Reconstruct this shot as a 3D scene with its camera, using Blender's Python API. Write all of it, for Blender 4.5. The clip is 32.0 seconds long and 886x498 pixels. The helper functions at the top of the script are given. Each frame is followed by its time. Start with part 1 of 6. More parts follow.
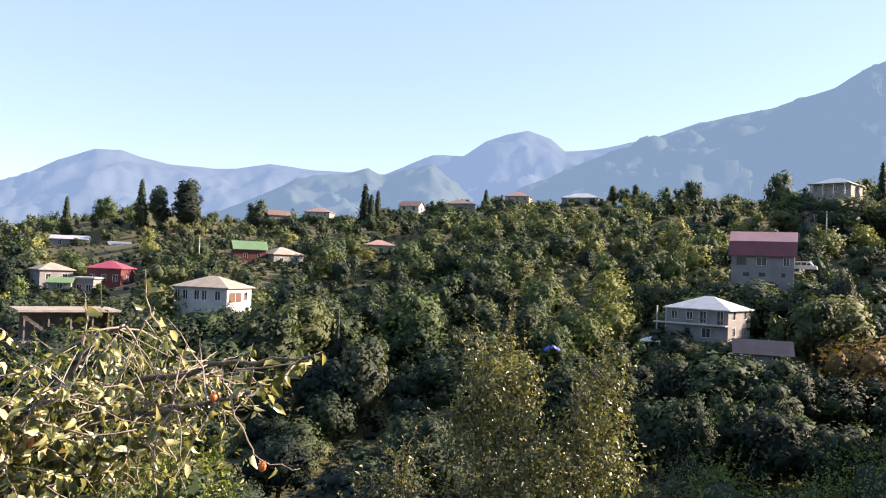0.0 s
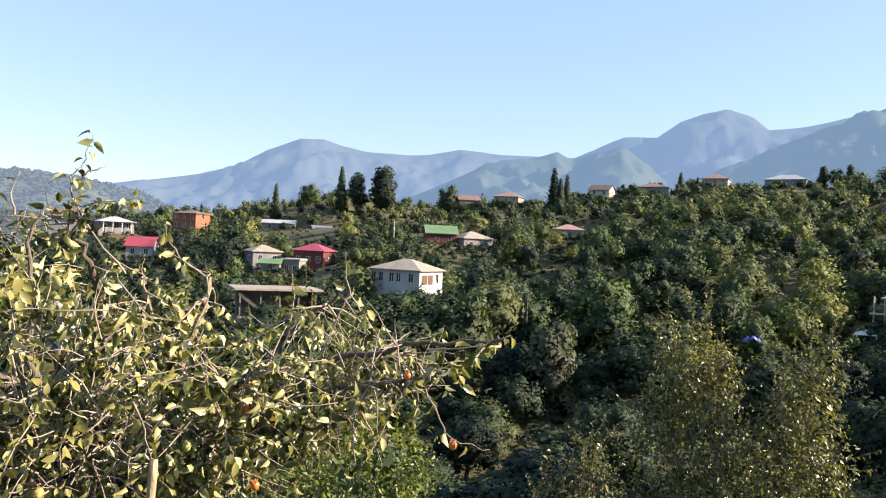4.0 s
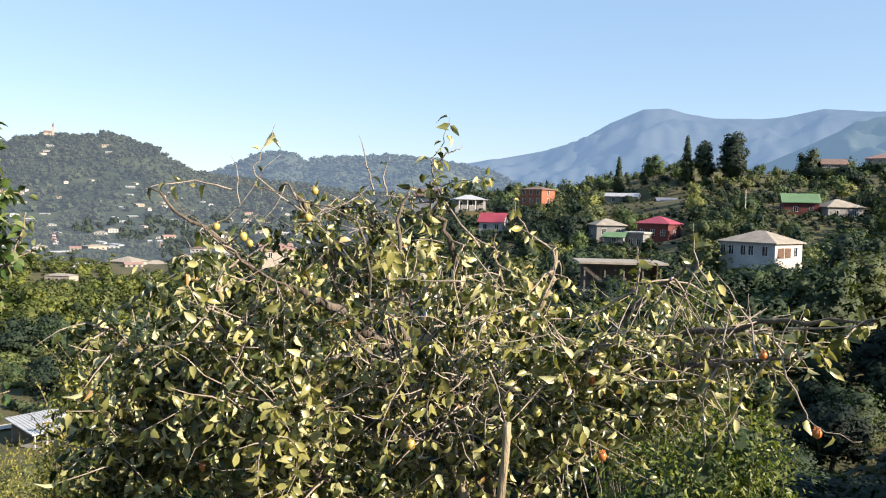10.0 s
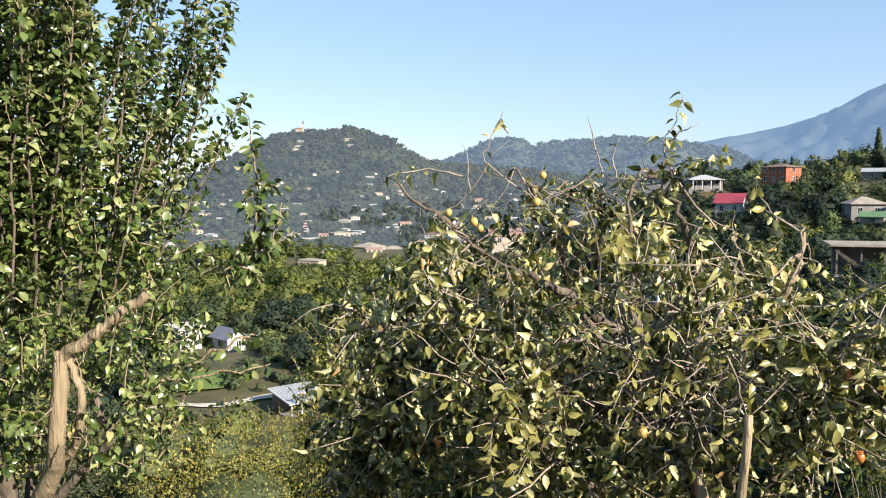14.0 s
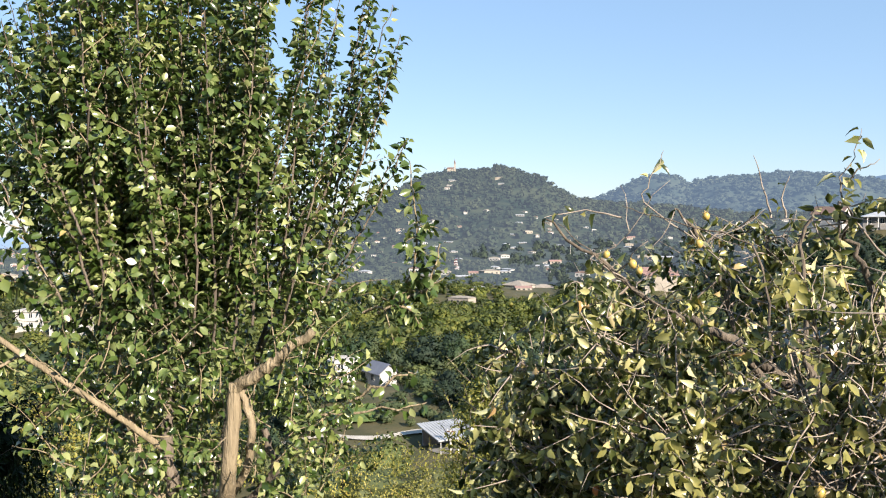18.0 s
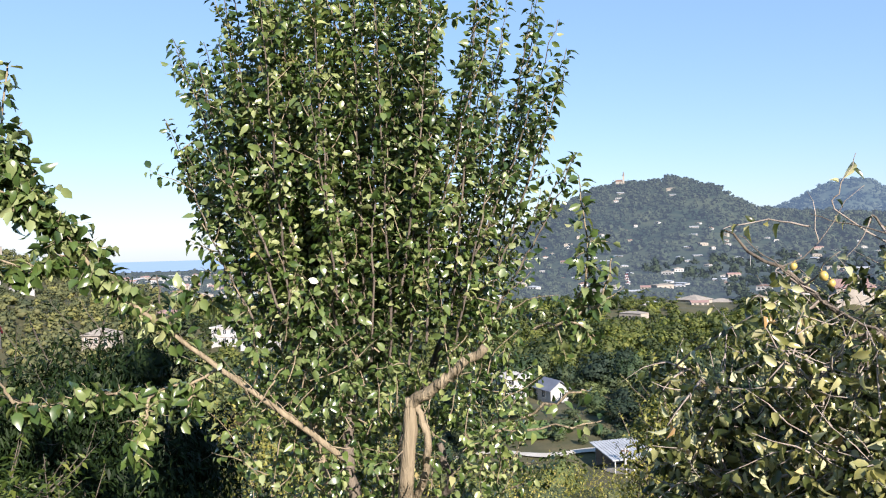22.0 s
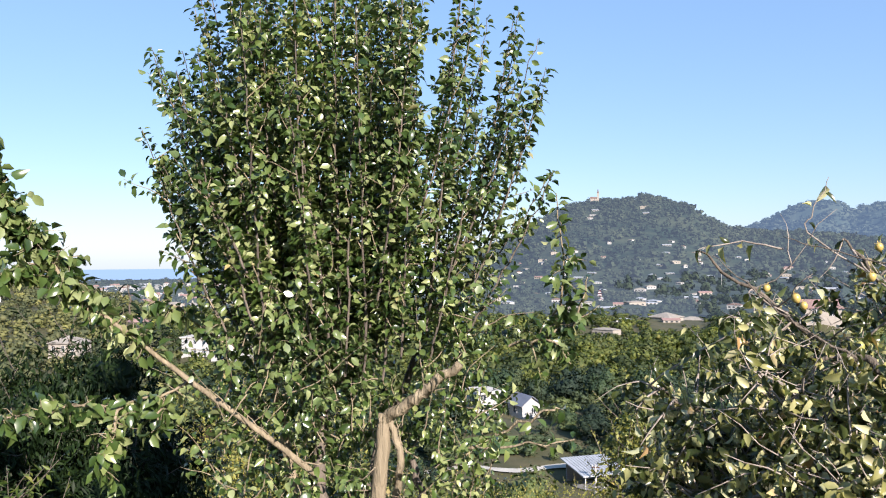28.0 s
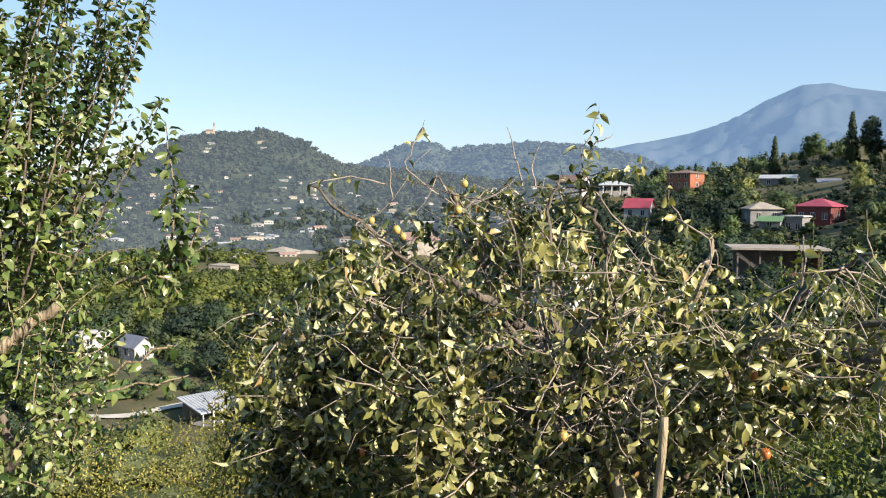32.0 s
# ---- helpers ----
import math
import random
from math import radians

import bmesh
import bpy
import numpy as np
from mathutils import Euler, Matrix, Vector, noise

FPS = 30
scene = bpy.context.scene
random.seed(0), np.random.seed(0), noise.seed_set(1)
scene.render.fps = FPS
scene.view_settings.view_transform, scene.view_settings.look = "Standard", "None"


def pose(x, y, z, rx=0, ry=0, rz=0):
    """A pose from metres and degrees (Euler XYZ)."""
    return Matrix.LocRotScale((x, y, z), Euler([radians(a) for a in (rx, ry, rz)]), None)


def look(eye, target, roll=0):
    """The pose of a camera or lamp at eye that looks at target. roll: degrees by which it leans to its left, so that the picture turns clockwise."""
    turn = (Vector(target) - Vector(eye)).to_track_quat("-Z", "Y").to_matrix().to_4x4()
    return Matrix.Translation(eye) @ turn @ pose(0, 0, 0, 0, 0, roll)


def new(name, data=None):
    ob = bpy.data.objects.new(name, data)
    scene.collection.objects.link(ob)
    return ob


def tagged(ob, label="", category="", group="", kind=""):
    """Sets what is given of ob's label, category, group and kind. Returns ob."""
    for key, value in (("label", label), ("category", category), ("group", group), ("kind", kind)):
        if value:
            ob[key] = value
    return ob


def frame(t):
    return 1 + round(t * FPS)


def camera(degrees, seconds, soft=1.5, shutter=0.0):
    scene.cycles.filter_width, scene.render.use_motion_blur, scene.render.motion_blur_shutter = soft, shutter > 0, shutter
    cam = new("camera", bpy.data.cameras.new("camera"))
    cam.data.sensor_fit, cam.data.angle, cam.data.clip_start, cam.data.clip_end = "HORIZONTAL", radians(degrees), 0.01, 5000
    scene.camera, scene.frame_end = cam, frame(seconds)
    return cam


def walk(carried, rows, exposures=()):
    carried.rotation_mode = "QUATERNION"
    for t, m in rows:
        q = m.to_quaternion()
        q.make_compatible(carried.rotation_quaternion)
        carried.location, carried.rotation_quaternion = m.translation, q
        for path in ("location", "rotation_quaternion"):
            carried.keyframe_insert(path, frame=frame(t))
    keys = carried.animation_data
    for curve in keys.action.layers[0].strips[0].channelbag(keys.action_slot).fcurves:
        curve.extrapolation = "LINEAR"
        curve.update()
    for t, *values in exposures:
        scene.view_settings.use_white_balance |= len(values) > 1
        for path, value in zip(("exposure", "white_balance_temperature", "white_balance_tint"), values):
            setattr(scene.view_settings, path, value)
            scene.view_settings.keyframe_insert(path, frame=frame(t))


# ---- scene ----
# One viewpoint above an orchard slope: the camera turns where it stands.
# Azimuth: degrees to the left of +Y, seen from the viewpoint; EYE is its height.
EYE = 4.0
PATH = (
    (0.0, 0.024, 0.015, 3.989, -0.00, 1.39, 2.21),
    (0.5, 0.024, 0.016, 3.989, 1.02, 1.27, 2.08),
    (1.0, 0.024, 0.018, 3.989, 2.35, 1.16, 2.13),
    (1.5, 0.023, 0.020, 3.989, 4.26, 1.03, 2.09),
    (2.0, 0.021, 0.023, 3.989, 6.38, 0.78, 2.07),
    (2.5, 0.019, 0.025, 3.989, 8.08, 0.59, 2.10),
    (3.0, 0.018, 0.026, 3.988, 9.79, 0.26, 2.35),
    (3.5, 0.017, 0.027, 3.988, 11.51, -0.02, 2.59),
    (4.0, 0.017, 0.026, 3.988, 13.16, -0.27, 2.69),
    (4.5, 0.016, 0.024, 3.989, 14.72, -0.48, 2.59),
    (5.0, 0.015, 0.022, 3.990, 16.33, -0.68, 2.41),
    (5.5, 0.014, 0.021, 3.990, 18.10, -0.90, 2.31),
    (6.0, 0.014, 0.020, 3.990, 19.99, -1.14, 2.29),
    (6.5, 0.014, 0.020, 3.990, 22.26, -1.44, 2.10),
    (7.0, 0.012, 0.022, 3.989, 24.34, -1.84, 2.30),
    (7.5, 0.010, 0.025, 3.988, 26.38, -1.89, 2.15),
    (8.0, 0.009, 0.028, 3.988, 28.72, -2.06, 1.99),
    (8.5, 0.008, 0.030, 3.987, 31.22, -2.30, 1.69),
    (9.0, 0.008, 0.032, 3.987, 33.26, -2.61, 1.68),
    (9.5, 0.008, 0.034, 3.986, 34.84, -2.81, 1.68),
    (10.0, 0.008, 0.035, 3.985, 36.93, -2.99, 1.39),
    (10.5, 0.008, 0.035, 3.985, 38.82, -3.12, 1.28),
    (11.0, 0.006, 0.036, 3.985, 41.00, -3.22, 1.08),
    (11.5, 0.005, 0.036, 3.985, 43.12, -3.26, 1.00),
    (12.0, 0.004, 0.036, 3.984, 45.45, -3.48, 0.90),
    (12.5, 0.002, 0.038, 3.983, 47.50, -3.72, 0.84),
    (13.0, 0.001, 0.040, 3.982, 49.79, -4.08, 0.41),
    (13.5, 0.000, 0.041, 3.982, 51.48, -4.22, 0.06),
    (14.0, 0.001, 0.038, 3.983, 52.90, -4.27, -0.08),
    (14.5, 0.004, 0.032, 3.987, 53.94, -4.14, 0.07),
    (15.0, 0.007, 0.026, 3.990, 54.85, -3.85, 0.30),
    (15.5, 0.008, 0.023, 3.992, 55.87, -3.43, 0.39),
    (16.0, 0.008, 0.020, 3.993, 57.03, -2.95, 0.34),
    (16.5, 0.005, 0.016, 3.996, 58.32, -2.45, 0.25),
    (17.0, 0.000, 0.013, 3.998, 59.89, -2.10, 0.12),
    (17.5, -0.005, 0.009, 4.000, 61.71, -1.68, -0.08),
    (18.0, -0.010, 0.006, 4.000, 63.40, -1.57, -0.16),
    (18.5, -0.014, 0.003, 4.000, 64.68, -1.70, -0.36),
    (19.0, -0.016, -0.000, 3.999, 65.93, -1.78, -0.27),
    (19.5, -0.018, -0.002, 3.999, 67.14, -1.76, -0.39),
    (20.0, -0.019, -0.003, 4.000, 68.31, -1.73, -0.42),
    (20.5, -0.020, -0.003, 4.000, 69.65, -1.55, -0.42),
    (21.0, -0.019, -0.003, 4.000, 71.35, -1.16, -0.65),
    (21.5, -0.017, -0.002, 4.001, 73.31, -0.69, -1.13),
    (22.0, -0.015, -0.002, 4.001, 75.17, -0.28, -1.49),
    (22.5, -0.015, -0.003, 4.000, 77.00, 0.03, -1.72),
    (23.0, -0.016, -0.004, 3.999, 78.28, 0.05, -1.80),
    (23.5, -0.019, -0.005, 3.999, 79.26, 0.08, -1.79),
    (24.0, -0.022, -0.006, 3.998, 79.81, -0.07, -1.47),
    (24.5, -0.025, -0.007, 3.998, 80.30, -0.16, -1.08),
    (25.0, -0.027, -0.008, 3.998, 80.92, 0.67, -0.47),
    (25.5, -0.028, -0.008, 3.999, 81.34, 2.29, 0.08),
    (26.0, -0.029, -0.008, 4.001, 81.30, 3.46, 0.45),
    (26.5, -0.031, -0.008, 4.005, 80.37, 3.80, 0.53),
    (27.0, -0.033, -0.008, 4.009, 78.64, 3.35, 0.37),
    (27.5, -0.034, -0.009, 4.011, 76.17, 2.17, 0.03),
    (28.0, -0.027, -0.009, 4.011, 73.37, 0.64, -0.39),
    (28.5, -0.017, -0.009, 4.011, 66.73, -0.41, -0.53),
    (29.0, -0.009, -0.008, 4.009, 62.02, -1.07, -0.05),
    (29.5, -0.005, -0.007, 4.006, 57.70, -1.63, 0.38),
    (30.0, -0.006, -0.005, 4.004, 54.58, -2.17, 0.66),
    (30.5, -0.008, -0.003, 4.003, 52.09, -2.78, 0.70),
    (31.0, -0.010, -0.001, 4.003, 49.79, -3.35, 0.57),
    (31.5, -0.011, -0.000, 4.003, 48.15, -3.86, 0.26),
    (32.0, -0.010, 0.000, 4.003, 46.94, -3.98, 0.18),
)


def aim(x, y, z, yaw, pitch, roll):
    return pose(x, y, z, 90 + pitch, 0, yaw) @ pose(0, 0, 0, 0, 0, roll)


cam = camera(57.12, 32.0, 1.15)
walk(cam, [(t, aim(*row)) for t, *row in PATH], exposures=((0.0, 1.86, 7050, 28), (3.0, 1.74, 6950, 23), (6.0, 1.6, 6850, 18), (9.0, 1.47, 6700, 17), (13.0, 1.38, 6500, 16), (20.0, 1.34, 6200, 17), (23.0, 1.3, 5850, 20), (28.0, 1.27, 5850, 20), (32.0, 1.32, 6450, 15)))

# ---- light ----
SUN_AZ, SUN_EL = -80.0, 26.0


def spot(az, el, r):
    """The place at an azimuth, an elevation and a horizontal distance from the viewpoint."""
    a = radians(az)
    return Vector((-math.sin(a) * r, math.cos(a) * r, EYE + r * math.tan(radians(el))))


world = bpy.data.worlds.new("sky")
scene.world = world
world.use_nodes = True
wn = world.node_tree
sky = wn.nodes.new("ShaderNodeTexSky")
sky.sky_type = "NISHITA"
sky.sun_disc = False
sky.sun_elevation = radians(SUN_EL)
sky.sun_rotation = radians(-SUN_AZ)
sky.altitude = 100
sky.air_density = 1.0
sky.dust_density = 0.35
sky.ozone_density = 1.2
wn.nodes["Background"].inputs[1].default_value = 0.065
# thin even haze over the whole dome
veil = wn.nodes.new("ShaderNodeMix")
veil.data_type = "RGBA"
veil.inputs[0].default_value = 0.45
veil.inputs[7].default_value = (2.45, 4.3, 6.3, 1)
wn.links.new(sky.outputs[0], veil.inputs[6])
wn.links.new(veil.outputs[2], wn.nodes["Background"].inputs[0])
sun = new("sun", bpy.data.lights.new("sun", "SUN"))
sun.data.energy = 5.0
sun.data.angle = radians(0.53)
sun.data.color = (1.0, 0.88, 0.68)
sun.matrix_basis = look(spot(SUN_AZ, SUN_EL, 300), (0, 0, EYE))


# ---- materials ----
def nodes_of(name):
    m = bpy.data.materials.new(name)
    m.use_nodes = True
    t = m.node_tree
    return m, t, t.nodes["Principled BSDF"], t.nodes["Material Output"]


def ramp_of(t, fac, *stops):
    r = t.nodes.new("ShaderNodeValToRGB")
    e = r.color_ramp.elements
    while len(e) < len(stops):
        e.new(0.5)
    for k, (p, c) in zip(e, stops):
        k.position, k.color = p, (*c, 1)
    t.links.new(fac, r.inputs[0])
    return r.outputs[0]


def noise_of(t, scale, detail=4.0, rough=0.6, coords="Object", flat=1.0):
    c = t.nodes.new("ShaderNodeTexCoord")
    n = t.nodes.new("ShaderNodeTexNoise")
    n.inputs["Scale"].default_value, n.inputs["Detail"].default_value, n.inputs["Roughness"].default_value = scale, detail, rough
    if flat != 1.0:
        k = t.nodes.new("ShaderNodeMapping")
        k.inputs["Scale"].default_value = (1.0, 1.0, flat)
        t.links.new(c.outputs[coords], k.inputs["Vector"])
        t.links.new(k.outputs[0], n.inputs["Vector"])
    else:
        t.links.new(c.outputs[coords], n.inputs["Vector"])
    return n.outputs["Fac"]


def mixed(t, a, b, fac, mode="MIX"):
    m = t.nodes.new("ShaderNodeMix")
    m.data_type, m.blend_type = "RGBA", mode
    for s, v in ((0, fac), (6, a), (7, b)):
        if hasattr(v, "links"):
            t.links.new(v, m.inputs[s])
        else:
            m.inputs[s].default_value = v if isinstance(v, float) else (*v, 1)
    return m.outputs[2]


def bumped(t, b, height, strength, distance=0.05):
    n = t.nodes.new("ShaderNodeBump")
    n.inputs["Strength"].default_value, n.inputs["Distance"].default_value = strength, distance
    t.links.new(height, n.inputs["Height"])
    t.links.new(n.outputs[0], b.inputs["Normal"])


def leafy(name, dark, light, odd, gloss=0.45, through_light=0.35, patch=0.12, odd_share=0.08, shine=0.4, mid=None, vary=False):
    """Foliage: each leaf takes its own tone, patches drift over metres, some leaves turn; light passes through."""
    m, t, b, out = nodes_of(name)
    g = t.nodes.new("ShaderNodeNewGeometry")
    tone = ramp_of(t, g.outputs["Random Per Island"], (0.0, dark), *(mid or ()), (1 - odd_share, light), (1.0, odd))
    o = t.nodes.new("ShaderNodeObjectInfo")
    drift = ramp_of(t, noise_of(t, patch, 3.0), (0.32, (0.66, 0.72, 0.7)), (0.7, (1.25, 1.18, 0.95)))
    col = mixed(t, tone, drift, 1.0, "MULTIPLY")
    if vary:
        own = t.nodes.new("ShaderNodeAttribute")
        own.attribute_name = "tone"
        add = t.nodes.new("ShaderNodeMath")
        add.operation = "ADD"
        t.links.new(o.outputs["Random"], add.inputs[0])
        t.links.new(own.outputs["Fac"], add.inputs[1])
        wrap = t.nodes.new("ShaderNodeMath")
        wrap.operation = "FRACT"
        t.links.new(add.outputs[0], wrap.inputs[0])
        each = ramp_of(t, wrap.outputs[0], (0.0, (0.5, 0.6, 0.66)), (0.4, (0.85, 0.9, 0.9)), (0.75, (1.25, 1.24, 1.04)), (1.0, (1.75, 1.66, 1.18)))
        col = mixed(t, col, each, 1.0, "MULTIPLY")
    t.links.new(col, b.inputs["Base Color"])
    b.inputs["Roughness"].default_value = gloss
    b.inputs["Specular IOR Level"].default_value = shine
    s = t.nodes.new("ShaderNodeBsdfTranslucent")
    t.links.new(mixed(t, col, (1.3, 1.35, 0.5), 1.0, "MULTIPLY"), s.inputs[0])
    x = t.nodes.new("ShaderNodeMixShader")
    x.inputs[0].default_value = through_light
    t.links.new(b.outputs[0], x.inputs[1])
    t.links.new(s.outputs[0], x.inputs[2])
    t.links.new(x.outputs[0], out.inputs[0])
    return m


def plain(name, a, b_col, scale=2.0, rough=0.8, metal=0.0, bump=0.2, spec=0.4, fine=40.0, flat=1.0):
    """A surface with stains over metres and a fine grain."""
    m, t, b, _ = nodes_of(name)
    col = ramp_of(t, noise_of(t, scale, 5.0, flat=flat), (0.3, a), (0.72, b_col))
    grain = ramp_of(t, noise_of(t, fine, 3.0, flat=flat), (0.3, (0.86, 0.86, 0.86)), (0.7, (1.1, 1.1, 1.1)))
    t.links.new(mixed(t, col, grain, 1.0, "MULTIPLY"), b.inputs["Base Color"])
    b.inputs["Roughness"].default_value, b.inputs["Metallic"].default_value = rough, metal
    b.inputs["Specular IOR Level"].default_value = spec
    if bump:
        bumped(t, b, noise_of(t, fine * 0.5, 4.0, flat=flat), bump, 0.03)
    return m


def distant(name, a, b_col, scale, haze_glow, strength, bump=0.6, dist=20.0):
    """Far backdrop land or sea, kilometres of bright air painted in as emission."""
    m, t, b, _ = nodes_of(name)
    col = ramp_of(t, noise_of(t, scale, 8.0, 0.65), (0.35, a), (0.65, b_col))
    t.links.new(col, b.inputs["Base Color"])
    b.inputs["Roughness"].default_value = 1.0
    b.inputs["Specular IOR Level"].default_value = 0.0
    b.inputs["Emission Color"].default_value = (*haze_glow, 1)
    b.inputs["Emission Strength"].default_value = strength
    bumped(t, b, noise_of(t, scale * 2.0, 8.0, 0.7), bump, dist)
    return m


M = {}
M["ground"] = plain("grass_and_soil", (0.035, 0.045, 0.016), (0.10, 0.085, 0.04), 0.25, 0.95, fine=3.0, bump=0.5)
M["lawn"] = plain("lawn", (0.085, 0.14, 0.03), (0.14, 0.2, 0.05), 0.6, 0.95, fine=8.0, bump=0.4)
M["road"] = plain("pale_gravel", (0.36, 0.34, 0.3), (0.5, 0.48, 0.43), 0.5, 0.95, fine=6.0)
M["bark"] = plain("bark", (0.06, 0.05, 0.04), (0.17, 0.142, 0.112), 14.0, 0.9, fine=80.0, bump=0.9, flat=0.12)
M["bark_pale"] = plain("pale_bark", (0.14, 0.113, 0.072), (0.35, 0.29, 0.195), 16.0, 0.85, fine=90.0, bump=0.8, flat=0.1)
M["twig"] = plain("twig_bark", (0.15, 0.125, 0.102), (0.38, 0.33, 0.285), 12.0, 0.8, fine=90.0, bump=0.3)
M["trunk_far"] = plain("trunk_bark", (0.06, 0.05, 0.04), (0.15, 0.12, 0.09), 2.0, 0.95, fine=12.0)
M["cut_wood"] = plain("sawn_wood", (0.36, 0.26, 0.16), (0.5, 0.38, 0.26), 8.0, 0.8, fine=80.0)
# palest tones of these two also hold sun glints, painted onto random leaves
M["persimmon_leaf"] = leafy("persimmon_leaf", (0.023, 0.035, 0.011), (0.58, 0.56, 0.36), (0.36, 0.22, 0.1), 0.28, 0.2, 1.2, 0.03, 0.5, ((0.42, (0.072, 0.09, 0.027)), (0.6, (0.25, 0.243, 0.096))))
M["pear_leaf"] = leafy("pear_leaf", (0.024, 0.05, 0.014), (0.31, 0.35, 0.19), (0.3, 0.25, 0.13), 0.28, 0.2, 1.2, 0.01, 0.65, ((0.45, (0.07, 0.115, 0.032)), (0.7, (0.15, 0.195, 0.07))))
# dark glossy green, taken further down to hold the shade on the shrub
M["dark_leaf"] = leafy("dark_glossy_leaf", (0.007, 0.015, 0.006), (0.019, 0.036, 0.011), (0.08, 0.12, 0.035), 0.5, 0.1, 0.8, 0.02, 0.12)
M["yellow_leaf"] = leafy("yellowing_leaf", (0.034, 0.044, 0.02), (0.21, 0.215, 0.11), (0.38, 0.36, 0.22), 0.33, 0.3, 0.6, 0.12)
M["fresh_leaf"] = leafy("fresh_green_leaf", (0.046, 0.08, 0.016), (0.17, 0.205, 0.048), (0.24, 0.24, 0.08), 0.45, 0.35, 0.6)
M["grey_leaf"] = leafy("grey_green_leaf", (0.058, 0.066, 0.03), (0.15, 0.152, 0.072), (0.19, 0.165, 0.08), 0.6, 0.35, 0.5)
for kind, dark, light, odd in (
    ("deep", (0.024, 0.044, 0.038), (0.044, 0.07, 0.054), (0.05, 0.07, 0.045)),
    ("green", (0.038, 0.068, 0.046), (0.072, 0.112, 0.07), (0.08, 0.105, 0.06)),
    ("olive", (0.062, 0.09, 0.054), (0.115, 0.148, 0.084), (0.12, 0.13, 0.07)),
    ("gold", (0.1, 0.124, 0.066), (0.172, 0.198, 0.105), (0.15, 0.145, 0.08)),
    ("grey", (0.066, 0.082, 0.066), (0.11, 0.128, 0.1), (0.12, 0.125, 0.1)),
    ("rust", (0.095, 0.066, 0.036), (0.15, 0.1, 0.055), (0.17, 0.11, 0.06)),
):
    M[kind] = leafy("foliage_" + kind, tuple(0.74 * c for c in dark), tuple(0.74 * c for c in light), odd, 0.7, 0.24, 0.3, 0.06, 0.25, vary=True)
M["lime_leaf"] = leafy("lime_green_leaf", (0.1, 0.115, 0.028), (0.31, 0.3, 0.085), (0.36, 0.28, 0.1), 0.45, 0.3, 0.6, 0.1)
M["slope_wood"] = leafy("slope_woodland", (0.088, 0.098, 0.056), (0.135, 0.14, 0.076), (0.15, 0.145, 0.08), 0.7, 0.2, 0.05, 0.15, 0.2, vary=True)
M["far_wood"] = leafy("far_woodland", (0.042, 0.064, 0.022), (0.125, 0.145, 0.046), (0.15, 0.15, 0.055), 0.7, 0.35, 0.05, 0.15, vary=True)
# emission colour and strength stand in for the air's haze, each layer its own
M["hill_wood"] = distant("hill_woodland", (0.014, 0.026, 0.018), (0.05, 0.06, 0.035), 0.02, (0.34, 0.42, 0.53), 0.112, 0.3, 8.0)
# nearly the same woodland, darker because less haze is painted in
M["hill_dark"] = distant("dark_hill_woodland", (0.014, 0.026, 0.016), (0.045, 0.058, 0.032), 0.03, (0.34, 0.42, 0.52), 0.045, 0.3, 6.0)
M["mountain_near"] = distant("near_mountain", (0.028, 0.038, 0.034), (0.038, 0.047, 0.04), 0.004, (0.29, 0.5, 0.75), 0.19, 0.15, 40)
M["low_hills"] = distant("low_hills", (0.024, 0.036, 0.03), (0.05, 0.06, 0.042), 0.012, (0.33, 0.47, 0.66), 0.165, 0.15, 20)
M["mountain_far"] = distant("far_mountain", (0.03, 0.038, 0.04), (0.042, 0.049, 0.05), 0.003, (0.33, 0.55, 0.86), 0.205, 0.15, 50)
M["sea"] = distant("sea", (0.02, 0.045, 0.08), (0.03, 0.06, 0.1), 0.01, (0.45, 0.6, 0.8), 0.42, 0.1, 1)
M["white_wall"] = plain("white_render", (0.32, 0.32, 0.32), (0.42, 0.42, 0.41), 0.7, 0.9, fine=10)
M["cream_wall"] = plain("cream_render", (0.24, 0.22, 0.19), (0.34, 0.31, 0.27), 0.7, 0.9, fine=10)
M["grey_wall"] = plain("grey_block_wall", (0.15, 0.15, 0.152), (0.23, 0.228, 0.225), 0.8, 0.95, fine=6)
M["maroon_wall"] = plain("maroon_wall", (0.085, 0.026, 0.026), (0.13, 0.04, 0.038), 0.8, 0.9, fine=8)
M["orange_wall"] = plain("orange_brick", (0.2, 0.075, 0.045), (0.3, 0.12, 0.07), 0.8, 0.9, fine=8)
M["red_roof"] = plain("red_metal_roof", (0.12, 0.022, 0.028), (0.18, 0.036, 0.044), 0.5, 0.38, 0.0, 0.05, 0.5)
# paler than the red roof: the sky's glancing sheen put into the base colour
M["sheen_roof"] = plain("sheen_red_metal_roof", (0.3, 0.16, 0.16), (0.42, 0.25, 0.25), 0.5, 0.4, 0.0, 0.05, 0.5)
M["pink_roof"] = plain("faded_red_metal_roof", (0.25, 0.036, 0.06), (0.34, 0.066, 0.095), 0.5, 0.5, 0.0, 0.05, 0.5)
M["brown_roof"] = plain("brown_tile_roof", (0.11, 0.075, 0.065), (0.19, 0.13, 0.11), 0.8, 0.8)
M["tile_roof"] = plain("terracotta_roof", (0.2, 0.13, 0.12), (0.3, 0.2, 0.18), 0.8, 0.8)
M["slate_roof"] = plain("grey_slate_roof", (0.2, 0.182, 0.158), (0.31, 0.283, 0.245), 0.7, 0.85)
M["zinc_roof"] = plain("zinc_roof", (0.34, 0.355, 0.375), (0.48, 0.5, 0.52), 0.6, 0.45, 0.25, 0.05)
M["green_roof"] = plain("green_metal_roof", (0.11, 0.2, 0.1), (0.17, 0.28, 0.15), 0.5, 0.5, 0.0, 0.05)
